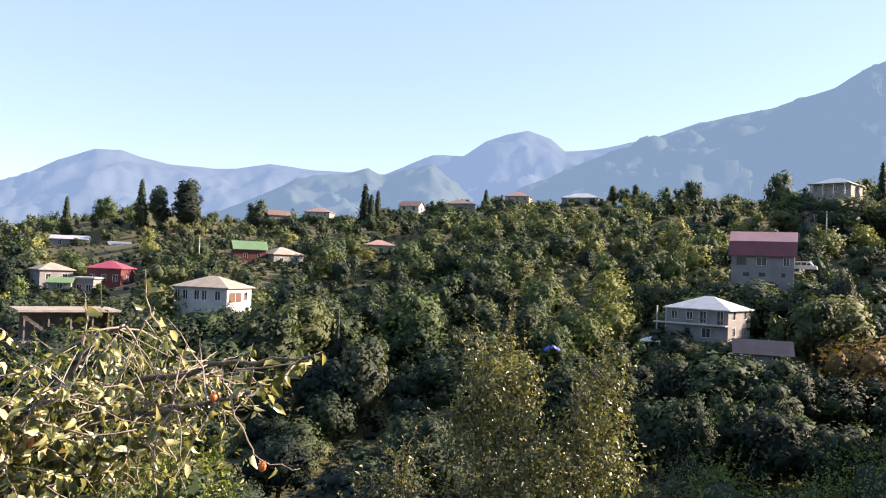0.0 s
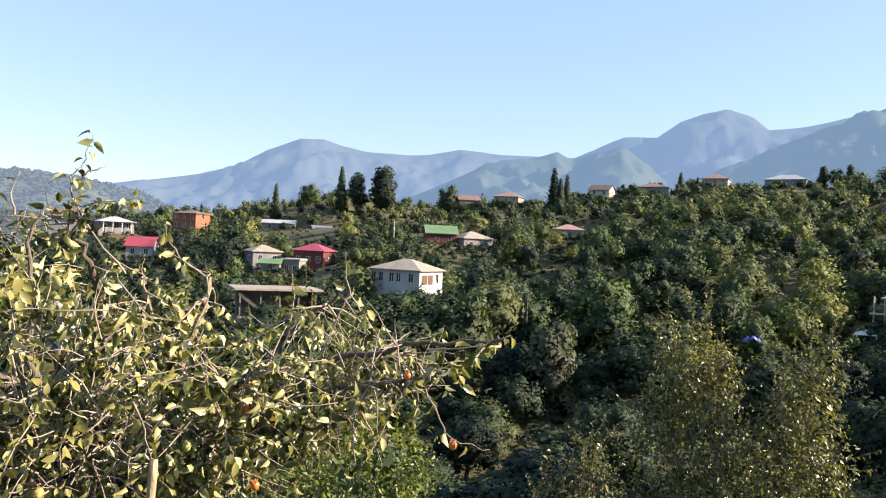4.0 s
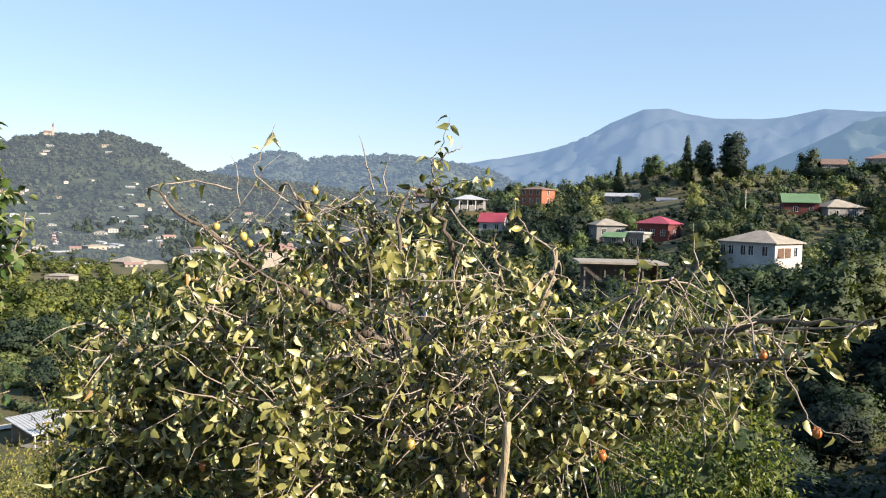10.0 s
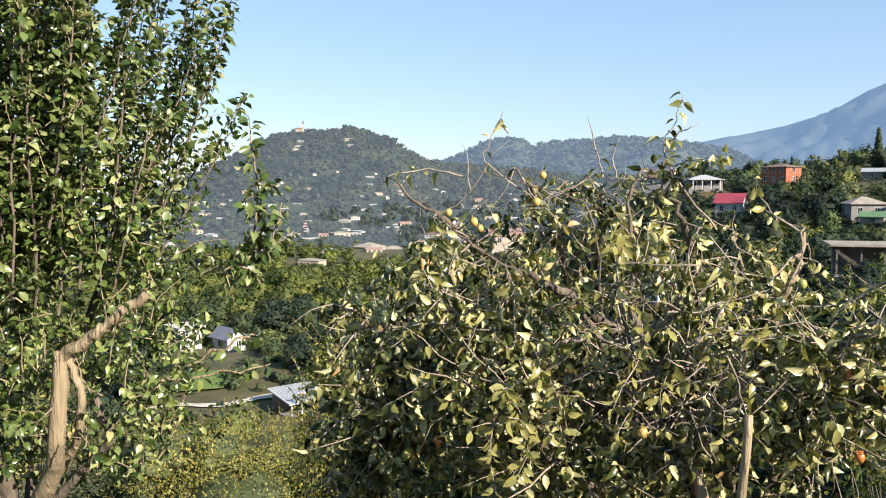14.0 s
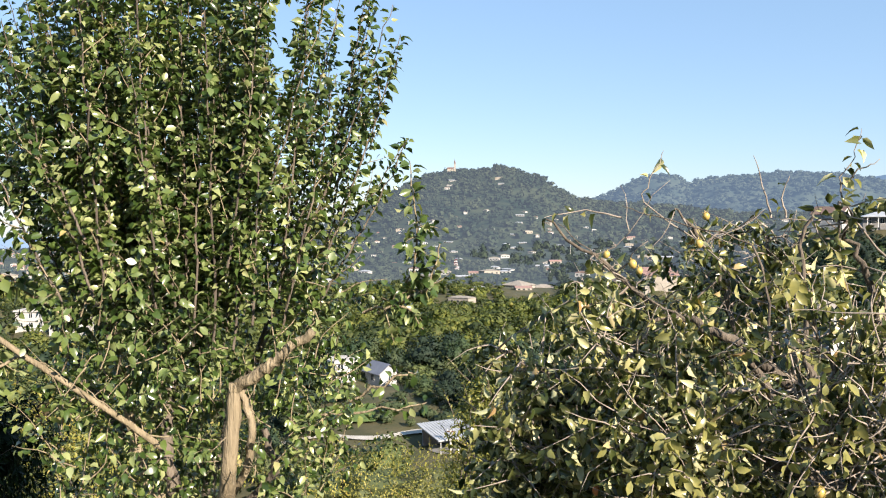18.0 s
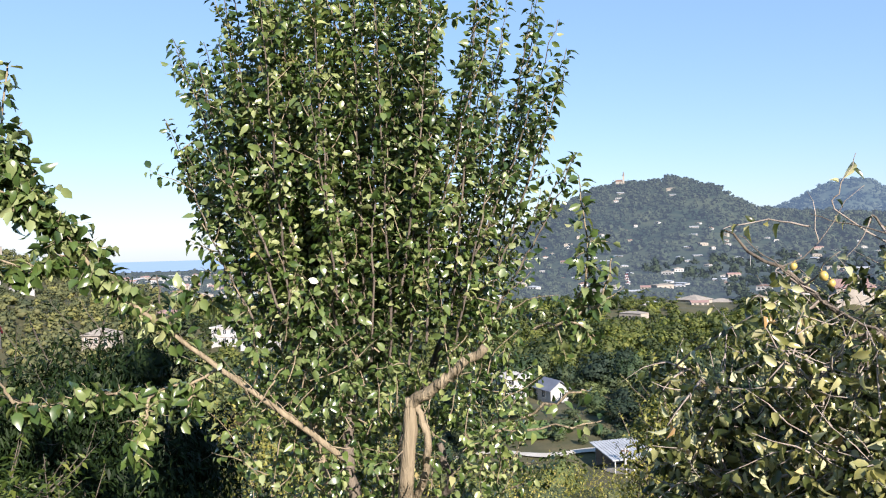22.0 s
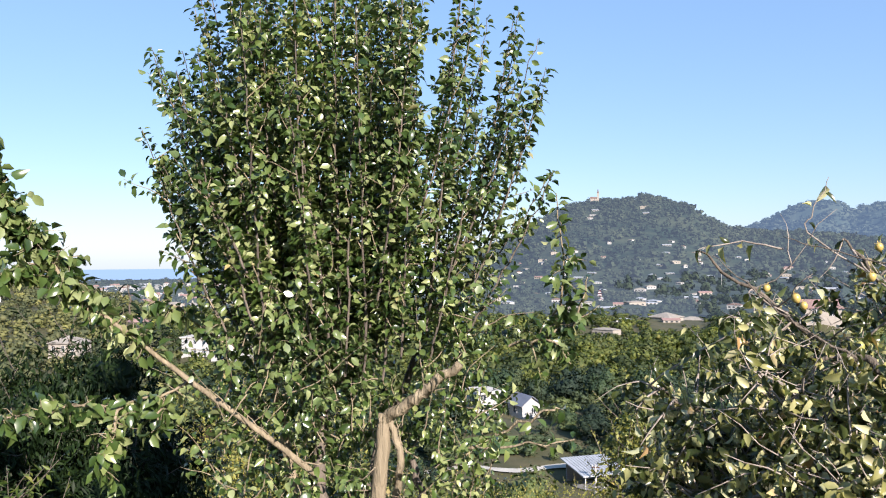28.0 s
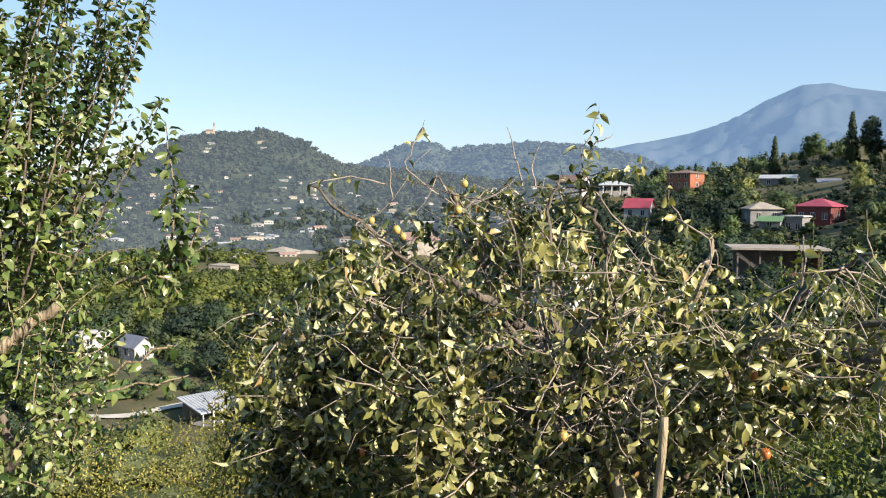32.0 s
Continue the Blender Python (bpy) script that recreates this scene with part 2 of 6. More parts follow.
M["blue_roof"] = plain("blue_grey_roof", (0.11, 0.12, 0.155), (0.17, 0.185, 0.225), 0.5, 0.5, 0.0, 0.05)
M["dark_roof"] = plain("dark_sheet_roof", (0.022, 0.024, 0.036), (0.045, 0.047, 0.062), 0.5, 0.6, 0.0, 0.05, 0.3)
M["glass"] = plain("dark_window_glass", (0.02, 0.025, 0.03), (0.04, 0.05, 0.06), 1.0, 0.12, 0.0, 0.0, 0.6)
M["frame"] = plain("white_window_frame", (0.5, 0.5, 0.5), (0.6, 0.6, 0.6), 1.0, 0.6, bump=0.0)
M["concrete"] = plain("weathered_concrete", (0.34, 0.33, 0.31), (0.52, 0.5, 0.46), 0.8, 0.95, fine=8)
M["wood"] = plain("brown_boards", (0.07, 0.04, 0.028), (0.13, 0.075, 0.05), 1.5, 0.8, fine=12)
# concrete toned down for the frame building and the street lamp
M["brown_column"] = plain("dark_concrete", (0.11, 0.1, 0.09), (0.18, 0.166, 0.15), 0.8, 0.95, fine=8)
M["tarp"] = plain("blue_tarpaulin", (0.012, 0.045, 0.28), (0.02, 0.07, 0.4), 1.0, 0.5, bump=0.1)
M["fruit"] = plain("yellow_fruit_skin", (0.4, 0.29, 0.08), (0.5, 0.38, 0.12), 12.0, 0.35, bump=0.0, spec=0.5)
M["ripe"] = plain("ripe_orange_fruit_skin", (0.42, 0.12, 0.03), (0.52, 0.2, 0.06), 12.0, 0.3, bump=0.0, spec=0.5)
M["green_fruit"] = plain("green_fruit_skin", (0.26, 0.27, 0.07), (0.36, 0.34, 0.11), 12.0, 0.35, bump=0.0, spec=0.5)


# ---- mesh helpers ----
def mesh_of(name, verts, faces, *mats, normals=None):
    me = bpy.data.meshes.new(name)
    v = np.asarray(verts, dtype=np.float32).reshape(-1, 3)
    me.vertices.add(len(v))
    me.vertices.foreach_set("co", v.ravel())
    if isinstance(faces, np.ndarray):
        n, k = faces.shape
        me.loops.add(n * k)
        me.loops.foreach_set("vertex_index", faces.astype(np.int32).ravel())
        me.polygons.add(n)
        me.polygons.foreach_set("loop_start", np.arange(0, n * k, k, dtype=np.int32))
        me.polygons.foreach_set("loop_total", np.full(n, k, dtype=np.int32))
    else:
        flat = [i for f in faces for i in f]
        size = [len(f) for f in faces]
        me.loops.add(len(flat))
        me.loops.foreach_set("vertex_index", flat)
        me.polygons.add(len(size))
        me.polygons.foreach_set("loop_start", np.concatenate(([0], np.cumsum(size)[:-1])).astype(np.int32))
        me.polygons.foreach_set("loop_total", size)
    for m in mats:
        me.materials.append(m)
    me.update(calc_edges=True)
    if normals is None:
        me.polygons.foreach_set("use_smooth", [False] * len(me.polygons))
    else:
        me.polygons.foreach_set("use_smooth", [True] * len(me.polygons))
        a = me.attributes.new("custom_normal", "FLOAT_VECTOR", "POINT")
        a.data.foreach_set("vector", np.asarray(normals, dtype=np.float32).ravel())
    return me


def put(name, mesh, parent=None, label="", at=None):
    ob = new(name, mesh)
    if parent is not None:
        ob.parent = parent
    if at is not None:
        ob.matrix_basis = at
    if label:
        ob["label"] = label
    return ob


class Shape:
    """Collects boxes, quads and tubes of one part."""

    def __init__(self):
        self.v, self.f = [], []

    def face(self, *pts):
        n = len(self.v)
        self.v += [tuple(p) for p in pts]
        self.f.append(tuple(range(n, n + len(pts))))

    def box(self, x0, x1, y0, y1, z0, z1):
        n = len(self.v)
        self.v += [(x, y, z) for z in (z0, z1) for x, y in ((x0, y0), (x1, y0), (x1, y1), (x0, y1))]
        self.f += [tuple(n + i for i in q) for q in ((3, 2, 1, 0), (4, 5, 6, 7), (0, 1, 5, 4), (1, 2, 6, 5), (2, 3, 7, 6), (3, 0, 4, 7))]

    def slab(self, pts, thick):
        """A plate with the outline pts and a thickness downwards."""
        n, k = len(self.v), len(pts)
        self.v += [tuple(p) for p in pts] + [(p[0], p[1], p[2] - thick) for p in pts]
        self.f.append(tuple(range(n, n + k)))
        self.f.append(tuple(range(n + 2 * k - 1, n + k - 1, -1)))
        self.f += [(n + i, n + k + i, n + k + (i + 1) % k, n + (i + 1) % k) for i in range(k)]

    def tube(self, pts, radii, sides=6, cap=True):
        n = len(self.v)
        pts = [Vector(p) for p in pts]
        side = None
        for i, p in enumerate(pts):
            d = (pts[min(i + 1, len(pts) - 1)] - pts[max(i - 1, 0)])
            d = d.normalized() if d.length > 1e-9 else Vector((0, 0, 1))
            if side is None:
                side = d.orthogonal().normalized()
            side = (side - d * side.dot(d))
            side = side.normalized() if side.length > 1e-6 else d.orthogonal().normalized()
            up = d.cross(side)
            for k in range(sides):
                a = 2 * math.pi * k / sides
                self.v.append(tuple(p + (side * math.cos(a) + up * math.sin(a)) * radii[i]))
        for i in range(len(pts) - 1):
            for k in range(sides):
                a, b = n + i * sides + k, n + i * sides + (k + 1) % sides
                self.f.append((a, b, b + sides, a + sides))
        if cap:
            e = n + (len(pts) - 1) * sides
            self.f.append(tuple(range(e, e + sides)))

    def done(self, name, mat, parent=None, label="", smooth=False):
        me = mesh_of(name, self.v, self.f, mat)
        me.polygons.foreach_set("use_smooth", [bool(smooth)] * len(me.polygons))
        return put(name, me, parent, label)


def empty(name, at, label, category, group="", kind=""):
    ob = new(name)
    ob.matrix_basis = at
    ob.empty_display_size = 0.3
    return tagged(ob, label, category, group, kind)


# ---- ground ----
def waves(x, y, size, octaves, seed):
    """Smooth random relief of the given size, about -1 to 1."""
    rng = np.random.default_rng(seed)
    z, amp, k = 0.0, 1.0, 2 * np.pi / size
    for _ in range(octaves):
        for _ in range(4):
            a, p, q = rng.uniform(0, 2 * np.pi), rng.uniform(0, 6.28), rng.uniform(0.7, 1.4)
            z = z + amp * 0.4 * np.sin((x * np.cos(a) + y * np.sin(a)) * k * q + p)
        amp, k = amp * 0.5, k * 2.1
    return z


def rise(az, r, crest, foot, far, back, power=1.0):
    """A ridge: crest gives azimuth and elevation of its top, far its distance, foot and back where it starts and ends."""
    a, e = zip(*crest)
    el = np.interp(az, a, e)
    top = EYE + far * np.tan(np.radians(el))
    s = np.clip((r - foot) / (far - foot), 0, 1) ** power
    d = np.clip((r - far) / (back - far), 0, 1)
    return top, np.where(r <= far, s * s * (3 - 2 * s) * 0.45 + s * 0.55, 1 - d * d * (3 - 2 * d))


BASE_R = (0, 3, 6, 12, 20, 35, 60, 90, 160, 400, 900, 1500, 2500, 5000)
BASE_Z = (0, -0.1, -0.9, -3.6, -7.5, -13.5, -19, -20, -20.5, -19, -26, -38, -50, -50)
SEAWARD_Z = (0, -0.1, -0.9, -3.6, -7.5, -13.5, -19, -20.5, -21.5, -33, -43, -46, -50, -50)
HILL = ((-60, 5.5), (-30, 5.4), (-21, 4.9), (-10, 4.4), (-3, 4.0), (3, 3.4), (8, 2.5), (14, 2.4), (20, 2.9), (24, 2.0), (28, 1.2), (34, 0.6), (38, -0.4), (42, -3.0), (45, -5.0))
CHURCH_HILL = ((44, 0.7), (49, 1.2), (52.3, 1.6), (54.1, 1.9), (55.0, 2.35), (55.7, 2.8), (56.5, 3.5), (58.1, 3.8), (59.2, 4.14), (60.6, 3.8), (62.1, 3.82), (63.2, 3.74), (64.5, 3.62), (65.6, 3.15), (67.2, 2.25), (69.5, 0.9), (72, -0.2), (78, -1.4), (84, -2.4))
LEFT_HILL = ((92, -4.4), (95.8, -2.9), (98.7, -2.0), (102, -0.6), (104.5, 0.25), (107, 0.75), (112, 1.9), (125, 4.4))
PADS = []


def ground_z(x, y):
    x, y = np.asarray(x, dtype=float), np.asarray(y, dtype=float)
    r = np.hypot(x, y)
    az = np.degrees(np.arctan2(-x, y))
    low = np.clip((az - 74) / 8, 0, 1) * np.clip((112 - az) / 8, 0, 1)
    base = np.interp(r, BASE_R, BASE_Z) * (1 - low) + np.interp(r, BASE_R, SEAWARD_Z) * low
    z = base + waves(x, y, 60, 3, 5) * np.clip((r - 8) / 60, 0, 1) * 0.9
    for crest, foot, far, back, power in ((HILL, 62, 325, 700, 0.9), (CHURCH_HILL, 480, 1150, 1900, 1.1), (LEFT_HILL, 150, 560, 1200, 0.9)):
        top, s = rise(az, r, crest, foot, far, back, power)
        top = np.maximum(top, base)
        z = np.maximum(z, base + (top - base) * s + waves(x, y, far * 0.25, 3, 7) * s * far * (0.006 if far < 600 else 0.0015))
    behind = np.clip((np.abs((az + 180 - 40) % 360 - 180) - 85) / 40, 0, 1) * np.clip((r - 1.0) / 3, 0, 1)
    z = z * (1 - behind) + behind * np.clip((r - 4) * 0.06, -0.2, 120)
    # unseen rise added right of the view, lifting the trees that shade the ravine
    spur = np.clip((-36 - az) / 12, 0, 1) * np.clip((az + 150) / 30, 0, 1) * np.clip((r - 12) / 28, 0, 1) * np.clip((160 - r) / 60, 0, 1)
    z = z * (1 - spur) + spur * (9 + 0.14 * r)
    for px, py, pz, size in PADS:
        k = np.exp(-(np.hypot(x - px, y - py) / size) ** 3)
        z = z * (1 - k) + pz * k
    return z


def grid_mesh(name, azs, rs, height, mat, closed=False):
    a, r = np.meshgrid(np.radians(azs), rs)
    x, y = -np.sin(a) * r, np.cos(a) * r
    v = np.stack((x, y, height(x, y)), -1).reshape(-1, 3)
    n, m = a.shape
    i, j = np.meshgrid(np.arange(n - 1), np.arange(m if closed else m - 1), indexing="ij")
    k = (j + 1) % m
    f = np.stack((i * m + j, (i + 1) * m + j, (i + 1) * m + k, i * m + k), -1).reshape(-1, 4)
    me = mesh_of(name, v, f, mat)
    me.polygons.foreach_set("use_smooth", [True] * len(me.polygons))
    return me


# ---- houses: kind of roof, azimuth, elevation of the eaves, distance, width, depth, wall height, roof height, turn ----
HOUSES = []


def plan_house(roof, az, el, r, w, d, h, up, turn, wall, cover, label, floors=1, windows=3, group="", show=0.28):
    p = spot(az, el, r)
    HOUSES.append(dict(roof=roof, az=az, el=el, r=r, w=w, d=d, h=h, up=up, turn=turn, wall=wall, cover=cover, label=label, floors=floors, windows=windows, group=group, base=p.z - h, x=p.x, y=p.y, show=show))
    PADS.append((p.x, p.y, p.z - h, max(w, d) * 1.0))


plan_house("hip", 15.6, -1.75, 135, 9.2, 7.9, 3.4, 1.6, -30, "white_wall", "slate_roof", "white rendered house with a grey slate hip roof", 1, 5, show=0.68)
plan_house("mansard", -21.5, 1.72, 150, 9.8, 7.6, 4.7, 3.9, -2, "grey_wall", "red_roof", "grey block house with a red metal mansard roof", 2, 3, show=0.9)
plan_house("hip", -18.2, -1.9, 130, 9.6, 8.2, 4.8, 1.7, -24, "grey_wall", "zinc_roof", "two-storey grey house with a pale metal hip roof", 2, 4, show=0.6)
plan_house("gable", -21.6, -4.6, 112, 6.4, 4.4, 2.6, 1.5, 3, "grey_wall", "dark_roof", "low shed with a dark blue-grey roof", 1, 2, show=-0.1)
plan_house("hip", 22.1, -0.75, 190, 7.4, 6.6, 4.4, 1.5, -25, "maroon_wall", "pink_roof", "house with a maroon upper storey and a bright red metal roof", 1, 3, show=0.9)
plan_house("flat", 23.4, -1.5, 186, 4.0, 4.4, 4.0, 0.3, -25, "grey_wall", "concrete", "flat-roofed grey annex with a terrace", 1, 2)
plan_house("hip", 25.6, -0.95, 192, 6.8, 6.0, 3.6, 1.3, 20, "grey_wall", "slate_roof", "grey house with a worn slate hip roof", 1, 2)
plan_house("gable", 25.0, -1.75, 184, 4.2, 3.5, 2.4, 0.9, -10, "grey_wall", "green_roof", "small outbuilding with a green metal roof", 1, 1)
plan_house("gable", 13.4, 0.85, 215, 7.9, 6.5, 4.2, 2.0, 8, "maroon_wall", "green_roof", "maroon house with a green metal gable roof", 1, 2)
plan_house("hip", 11.2, 0.6, 216, 8.6, 7.5, 3.6, 1.7, 30, "grey_wall", "slate_roof", "grey house with a slate hip roof and pale ridges", 1, 2)
plan_house("hip", 8.7, 3.6, 310, 9.4, 8.0, 2.8, 1.7, -15, "cream_wall", "tile_roof", "cream house with a faded tile hip roof on the ridge", 1, 3, show=0.05)
plan_house("gable", 11.6, 3.25, 302, 8.0, 7.0, 3.0, 1.8, 15, "grey_wall", "brown_roof", "low house with a brown tile roof among trees", 1, 2, show=-0.35)
plan_house("hip", 4.5, 1.5, 232, 8.2, 7.0, 3.4, 1.4, 10, "cream_wall", "tile_roof", "cream house with a pale terracotta hip roof", 1, 3, show=0.06)
plan_house("gable", 2.3, 4.3, 318, 8.0, 7.0, 2.8, 2.0, -20, "white_wall", "brown_roof", "white house with a dark brown roof on the ridge", 1, 2, show=-0.35)
plan_house("hip", -1.1, 4.58, 320, 11.0, 7.0, 3.2, 1.5, 5, "grey_wall", "brown_roof", "long low house with a dark roof on the ridge", 1, 3, show=-0.35)
plan_house("hip", -5.2, 5.25, 330, 9.5, 8.0, 2.8, 1.9, -10, "cream_wall", "tile_roof", "cream house with a terracotta hip roof on the ridge", 1, 3, show=-0.35)
plan_house("hip", -9.6, 5.25, 318, 14.0, 9.0, 3.0, 1.9, -12, "grey_wall", "zinc_roof", "wide house with a pale metal hip roof on the ridge", 1, 4)
plan_house("hip", -25.7, 6.25, 232, 10.0, 8.0, 3.0, 1.8, -20, "cream_wall", "zinc_roof", "large cream house with a pale hip roof and porch", 1, 4)
plan_house("hip", -24.4, 4.4, 222, 5.2, 5.0, 2.6, 1.5, -10, "grey_wall", "tile_roof", "small house with a pink tile roof between trees", 1, 2, show=0.06)
plan_house("gable", 21.7, 0.75, 242, 5.5, 4.5, 2.6, 0.9, 12, "grey_wall", "blue_roof", "small grey shed on the slope", 1, 1, show=0.06)
plan_house("gable", 24.6, 1.0, 258, 9.5, 6.0, 2.8, 1.0, -8, "grey_wall", "zinc_roof", "low farm building with a pale metal roof", 1, 2, show=0.06)
plan_house("hip", 30.4, 1.35, 250, 7.8, 7.0, 5.0, 0.9, -35, "orange_wall", "brown_roof", "orange brick house with a low brown roof", 2, 3, show=0.06)
plan_house("gable", 33.4, -0.95, 212, 6.2, 6.0, 3.2, 2.2, -15, "white_wall", "pink_roof", "white cottage with a bright red metal roof", 1, 2, show=0.06)
plan_house("hip", 35.2, 0.55, 240, 9.0, 7.4, 2.8, 1.3, 10, "grey_wall", "zinc_roof", "house with a pale hip roof and open porch", 1, 3, show=0.4)
plan_house("gable", 37.9, 0.75, 262, 8.4, 7.0, 3.8, 2.2, -20, "white_wall", "brown_roof", "white house with a steep brown roof", 1, 2, show=0.06)
plan_house("hip", 38.5, -5.35, 110, 6.4, 6.0, 3.4, 1.3, -35, "white_wall", "slate_roof", "white house with a grey roof behind the fruit tree", 1, 2)
plan_house("gable", 48.6, -3.25, 212, 8.0, 6.5, 3.0, 1.7, 15, "cream_wall", "tile_roof", "cottage with a terracotta gable roof in the valley", 1, 2)
plan_house("hip", 58.1, -4.05, 322, 9.4, 9.0, 3.6, 1.6, -35, "cream_wall", "slate_roof", "cream house with a pale hip roof in the valley", 1, 3, show=0.75)
plan_house("hip", 56.4, -4.2, 328, 8.0, 6.0, 2.4, 1.0, 0, "grey_wall", "slate_roof", "low barn with a grey roof beside a cream house", 1, 1)
plan_house("gable_end", 67.8, -10.0, 126, 3.1, 4.2, 2.3, 1.3, 32, "white_wall", "blue_roof", "small white house with a blue-grey gable roof", 1, 1, show=1.0)
plan_house("flat", 70.7, -9.3, 128, 3.4, 4.4, 3.0, 0.4, 25, "white_wall", "concrete", "white flat-roofed house with a roof terrace", 2, 2, show=1.0)
plan_house("mono", 63.0, -14.2, 88, 4.4, 4.4, 1.9, 0.6, 28, "grey_wall", "zinc_roof", "open shed with a pale corrugated metal roof by the lane", 1, 1, show=1.0)
plan_house("gable", 104.9, -4.7, 226, 7.6, 5.6, 3.6, 2.0, -14, "cream_wall", "pink_roof", "cream house with a bright pink-red roof", 1, 3)
plan_house("hip", 98.0, -5.15, 240, 8.0, 7.0, 3.4, 1.6, -30, "cream_wall", "slate_roof", "cream house with a grey hip roof on the wooded slope", 1, 3)
plan_house("hip", 87.9, -5.9, 236, 9.0, 8.0, 3.6, 1.5, -25, "white_wall", "slate_roof", "white house with a pale grey hip roof", 1, 3)
plan_house("flat", 90.0, -5.2, 246, 8.0, 7.0, 5.0, 0.4, -25, "white_wall", "concrete", "white flat-roofed house in the valley", 2, 3)
plan_house("hip", 107.1, -4.0, 244, 6.8, 6.0, 3.0, 1.4, -20, "cream_wall", "slate_roof", "cream house with a grey roof on the wooded slope", 1, 2)
plan_house("hip", 93.9, -4.0, 420, 9.0, 8.0, 4.0, 2.0, 20, "cream_wall", "tile_roof", "house with a red tile roof at the edge of town", 1, 3)
PAVILION = spot(24.7, -3.4, 118)
PADS.append((PAVILION.x, PAVILION.y, PAVILION.z - 4.2, 14.0))
LANE = spot(67.0, -14.9, 93)

FINE = np.concatenate((np.arange(-38, 118.1, 0.6), np.arange(121, 322, 4.0)))
RADII = np.concatenate(([0.0, 0.5, 1.0, 2.0], np.geomspace(3.0, 60, 40), np.geomspace(62, 420, 85), np.geomspace(435, 1500, 50), np.geomspace(1600, 4950, 14)))
ground = put("ground", grid_mesh("ground", FINE, RADII, ground_z, M["ground"], True))
tagged(ground, "rolling grass and soil slope falling to a valley", "ground", kind="structure")
gm = ground.data
# far ground shares the hill material, haze emission included
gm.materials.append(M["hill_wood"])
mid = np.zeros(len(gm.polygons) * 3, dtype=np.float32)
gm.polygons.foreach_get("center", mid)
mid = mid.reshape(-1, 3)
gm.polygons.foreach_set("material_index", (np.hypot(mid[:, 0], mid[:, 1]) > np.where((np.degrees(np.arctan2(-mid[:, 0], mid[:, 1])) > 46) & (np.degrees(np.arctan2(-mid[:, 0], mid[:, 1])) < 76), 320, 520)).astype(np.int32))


# ---- mountains and sea ----
FAR_CREST = ((-45, 10.0), (-28, 10.5), (-19.5, 10.6), (-17.3, 10.5), (-14.8, 9.6), (-12.1, 9.0), (-10.2, 8.62), (-8.3, 8.48), (-7.3, 9.35), (-5.7, 9.86), (-4.2, 9.6), (-2.7, 9.05), (-1.2, 8.0), (1.0, 7.97), (2.8, 7.15), (4.3, 6.5), (9.1, 6.5), (12.2, 6.76), (14.4, 6.3), (16.3, 6.2), (18.8, 6.29), (20.6, 6.63), (21.8, 6.95), (23.4, 6.9), (25.6, 6.0), (27.7, 4.77), (30, 4.05), (33.6, 3.37), (36, 2.95), (38, 2.2), (45, 1.0))
RIGHT_SPUR = ((-60, 15), (-35, 14.6), (-28.3, 13.6), (-27.1, 13.35), (-25.5, 12.3), (-22.2, 11.3), (-19.45, 10.9), (-15.9, 9.9), (-12.1, 8.7), (-8.3, 7.2), (-5.6, 5.7), (-1, 3.6), (4, 1.0))
MID_SPUR = ((-2, 5.0), (1.0, 7.3), (2.8, 6.9), (4.4, 6.3), (5.5, 6.85), (7.5, 6.3), (10.6, 5.7), (13.6, 4.2), (18, 2.2), (22, 0.5))
LOW_HILLS = ((31, 1.2), (34, 2.6), (37.4, 3.2), (39.0, 3.3), (40.7, 3.5), (42.2, 3.3), (44.8, 3.25), (46.1, 2.95), (46.7, 2.7), (47.2, 3.15), (47.9, 3.42), (49, 3.4), (50.2, 3.05), (52, 2.2), (56, 0.6), (62, -0.5))


def mountain(name, crest, foot, far, back, rough, mat, label, seed):
    lo, hi = crest[0][0], crest[-1][0]

    def height(x, y):
        r, az = np.hypot(x, y), np.degrees(np.arctan2(-x, y))
        top, s = rise(az, r, crest, foot, far, back)
        relief = waves(x, y, far * 0.13, 5, seed)
        fold = np.abs(waves(x, y, far * 0.09, 3, seed + 3))
        return -55 + (top + 55) * s + relief * rough * s * np.clip((far - r) / (far * 0.16), 0.0, 1) - fold * rough * 1.3 * np.clip(np.abs(r - far) / (far * 0.2), 0.02, 1) * s

    ob = put(name, grid_mesh(name, np.arange(lo, hi + 0.05, 0.22), np.linspace(foot, back, 60), height, mat))
    return tagged(ob, label, "mountain", kind="structure")


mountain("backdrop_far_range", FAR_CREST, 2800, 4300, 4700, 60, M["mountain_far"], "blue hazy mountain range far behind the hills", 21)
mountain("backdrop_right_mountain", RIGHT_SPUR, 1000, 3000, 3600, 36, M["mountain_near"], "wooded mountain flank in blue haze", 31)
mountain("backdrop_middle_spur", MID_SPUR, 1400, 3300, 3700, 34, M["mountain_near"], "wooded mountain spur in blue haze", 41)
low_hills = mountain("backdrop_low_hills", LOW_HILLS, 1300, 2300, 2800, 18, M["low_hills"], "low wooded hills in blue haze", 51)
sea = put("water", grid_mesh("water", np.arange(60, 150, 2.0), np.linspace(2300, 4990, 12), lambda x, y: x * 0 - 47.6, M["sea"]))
tagged(sea, "calm blue sea on the horizon", "sea", kind="structure")


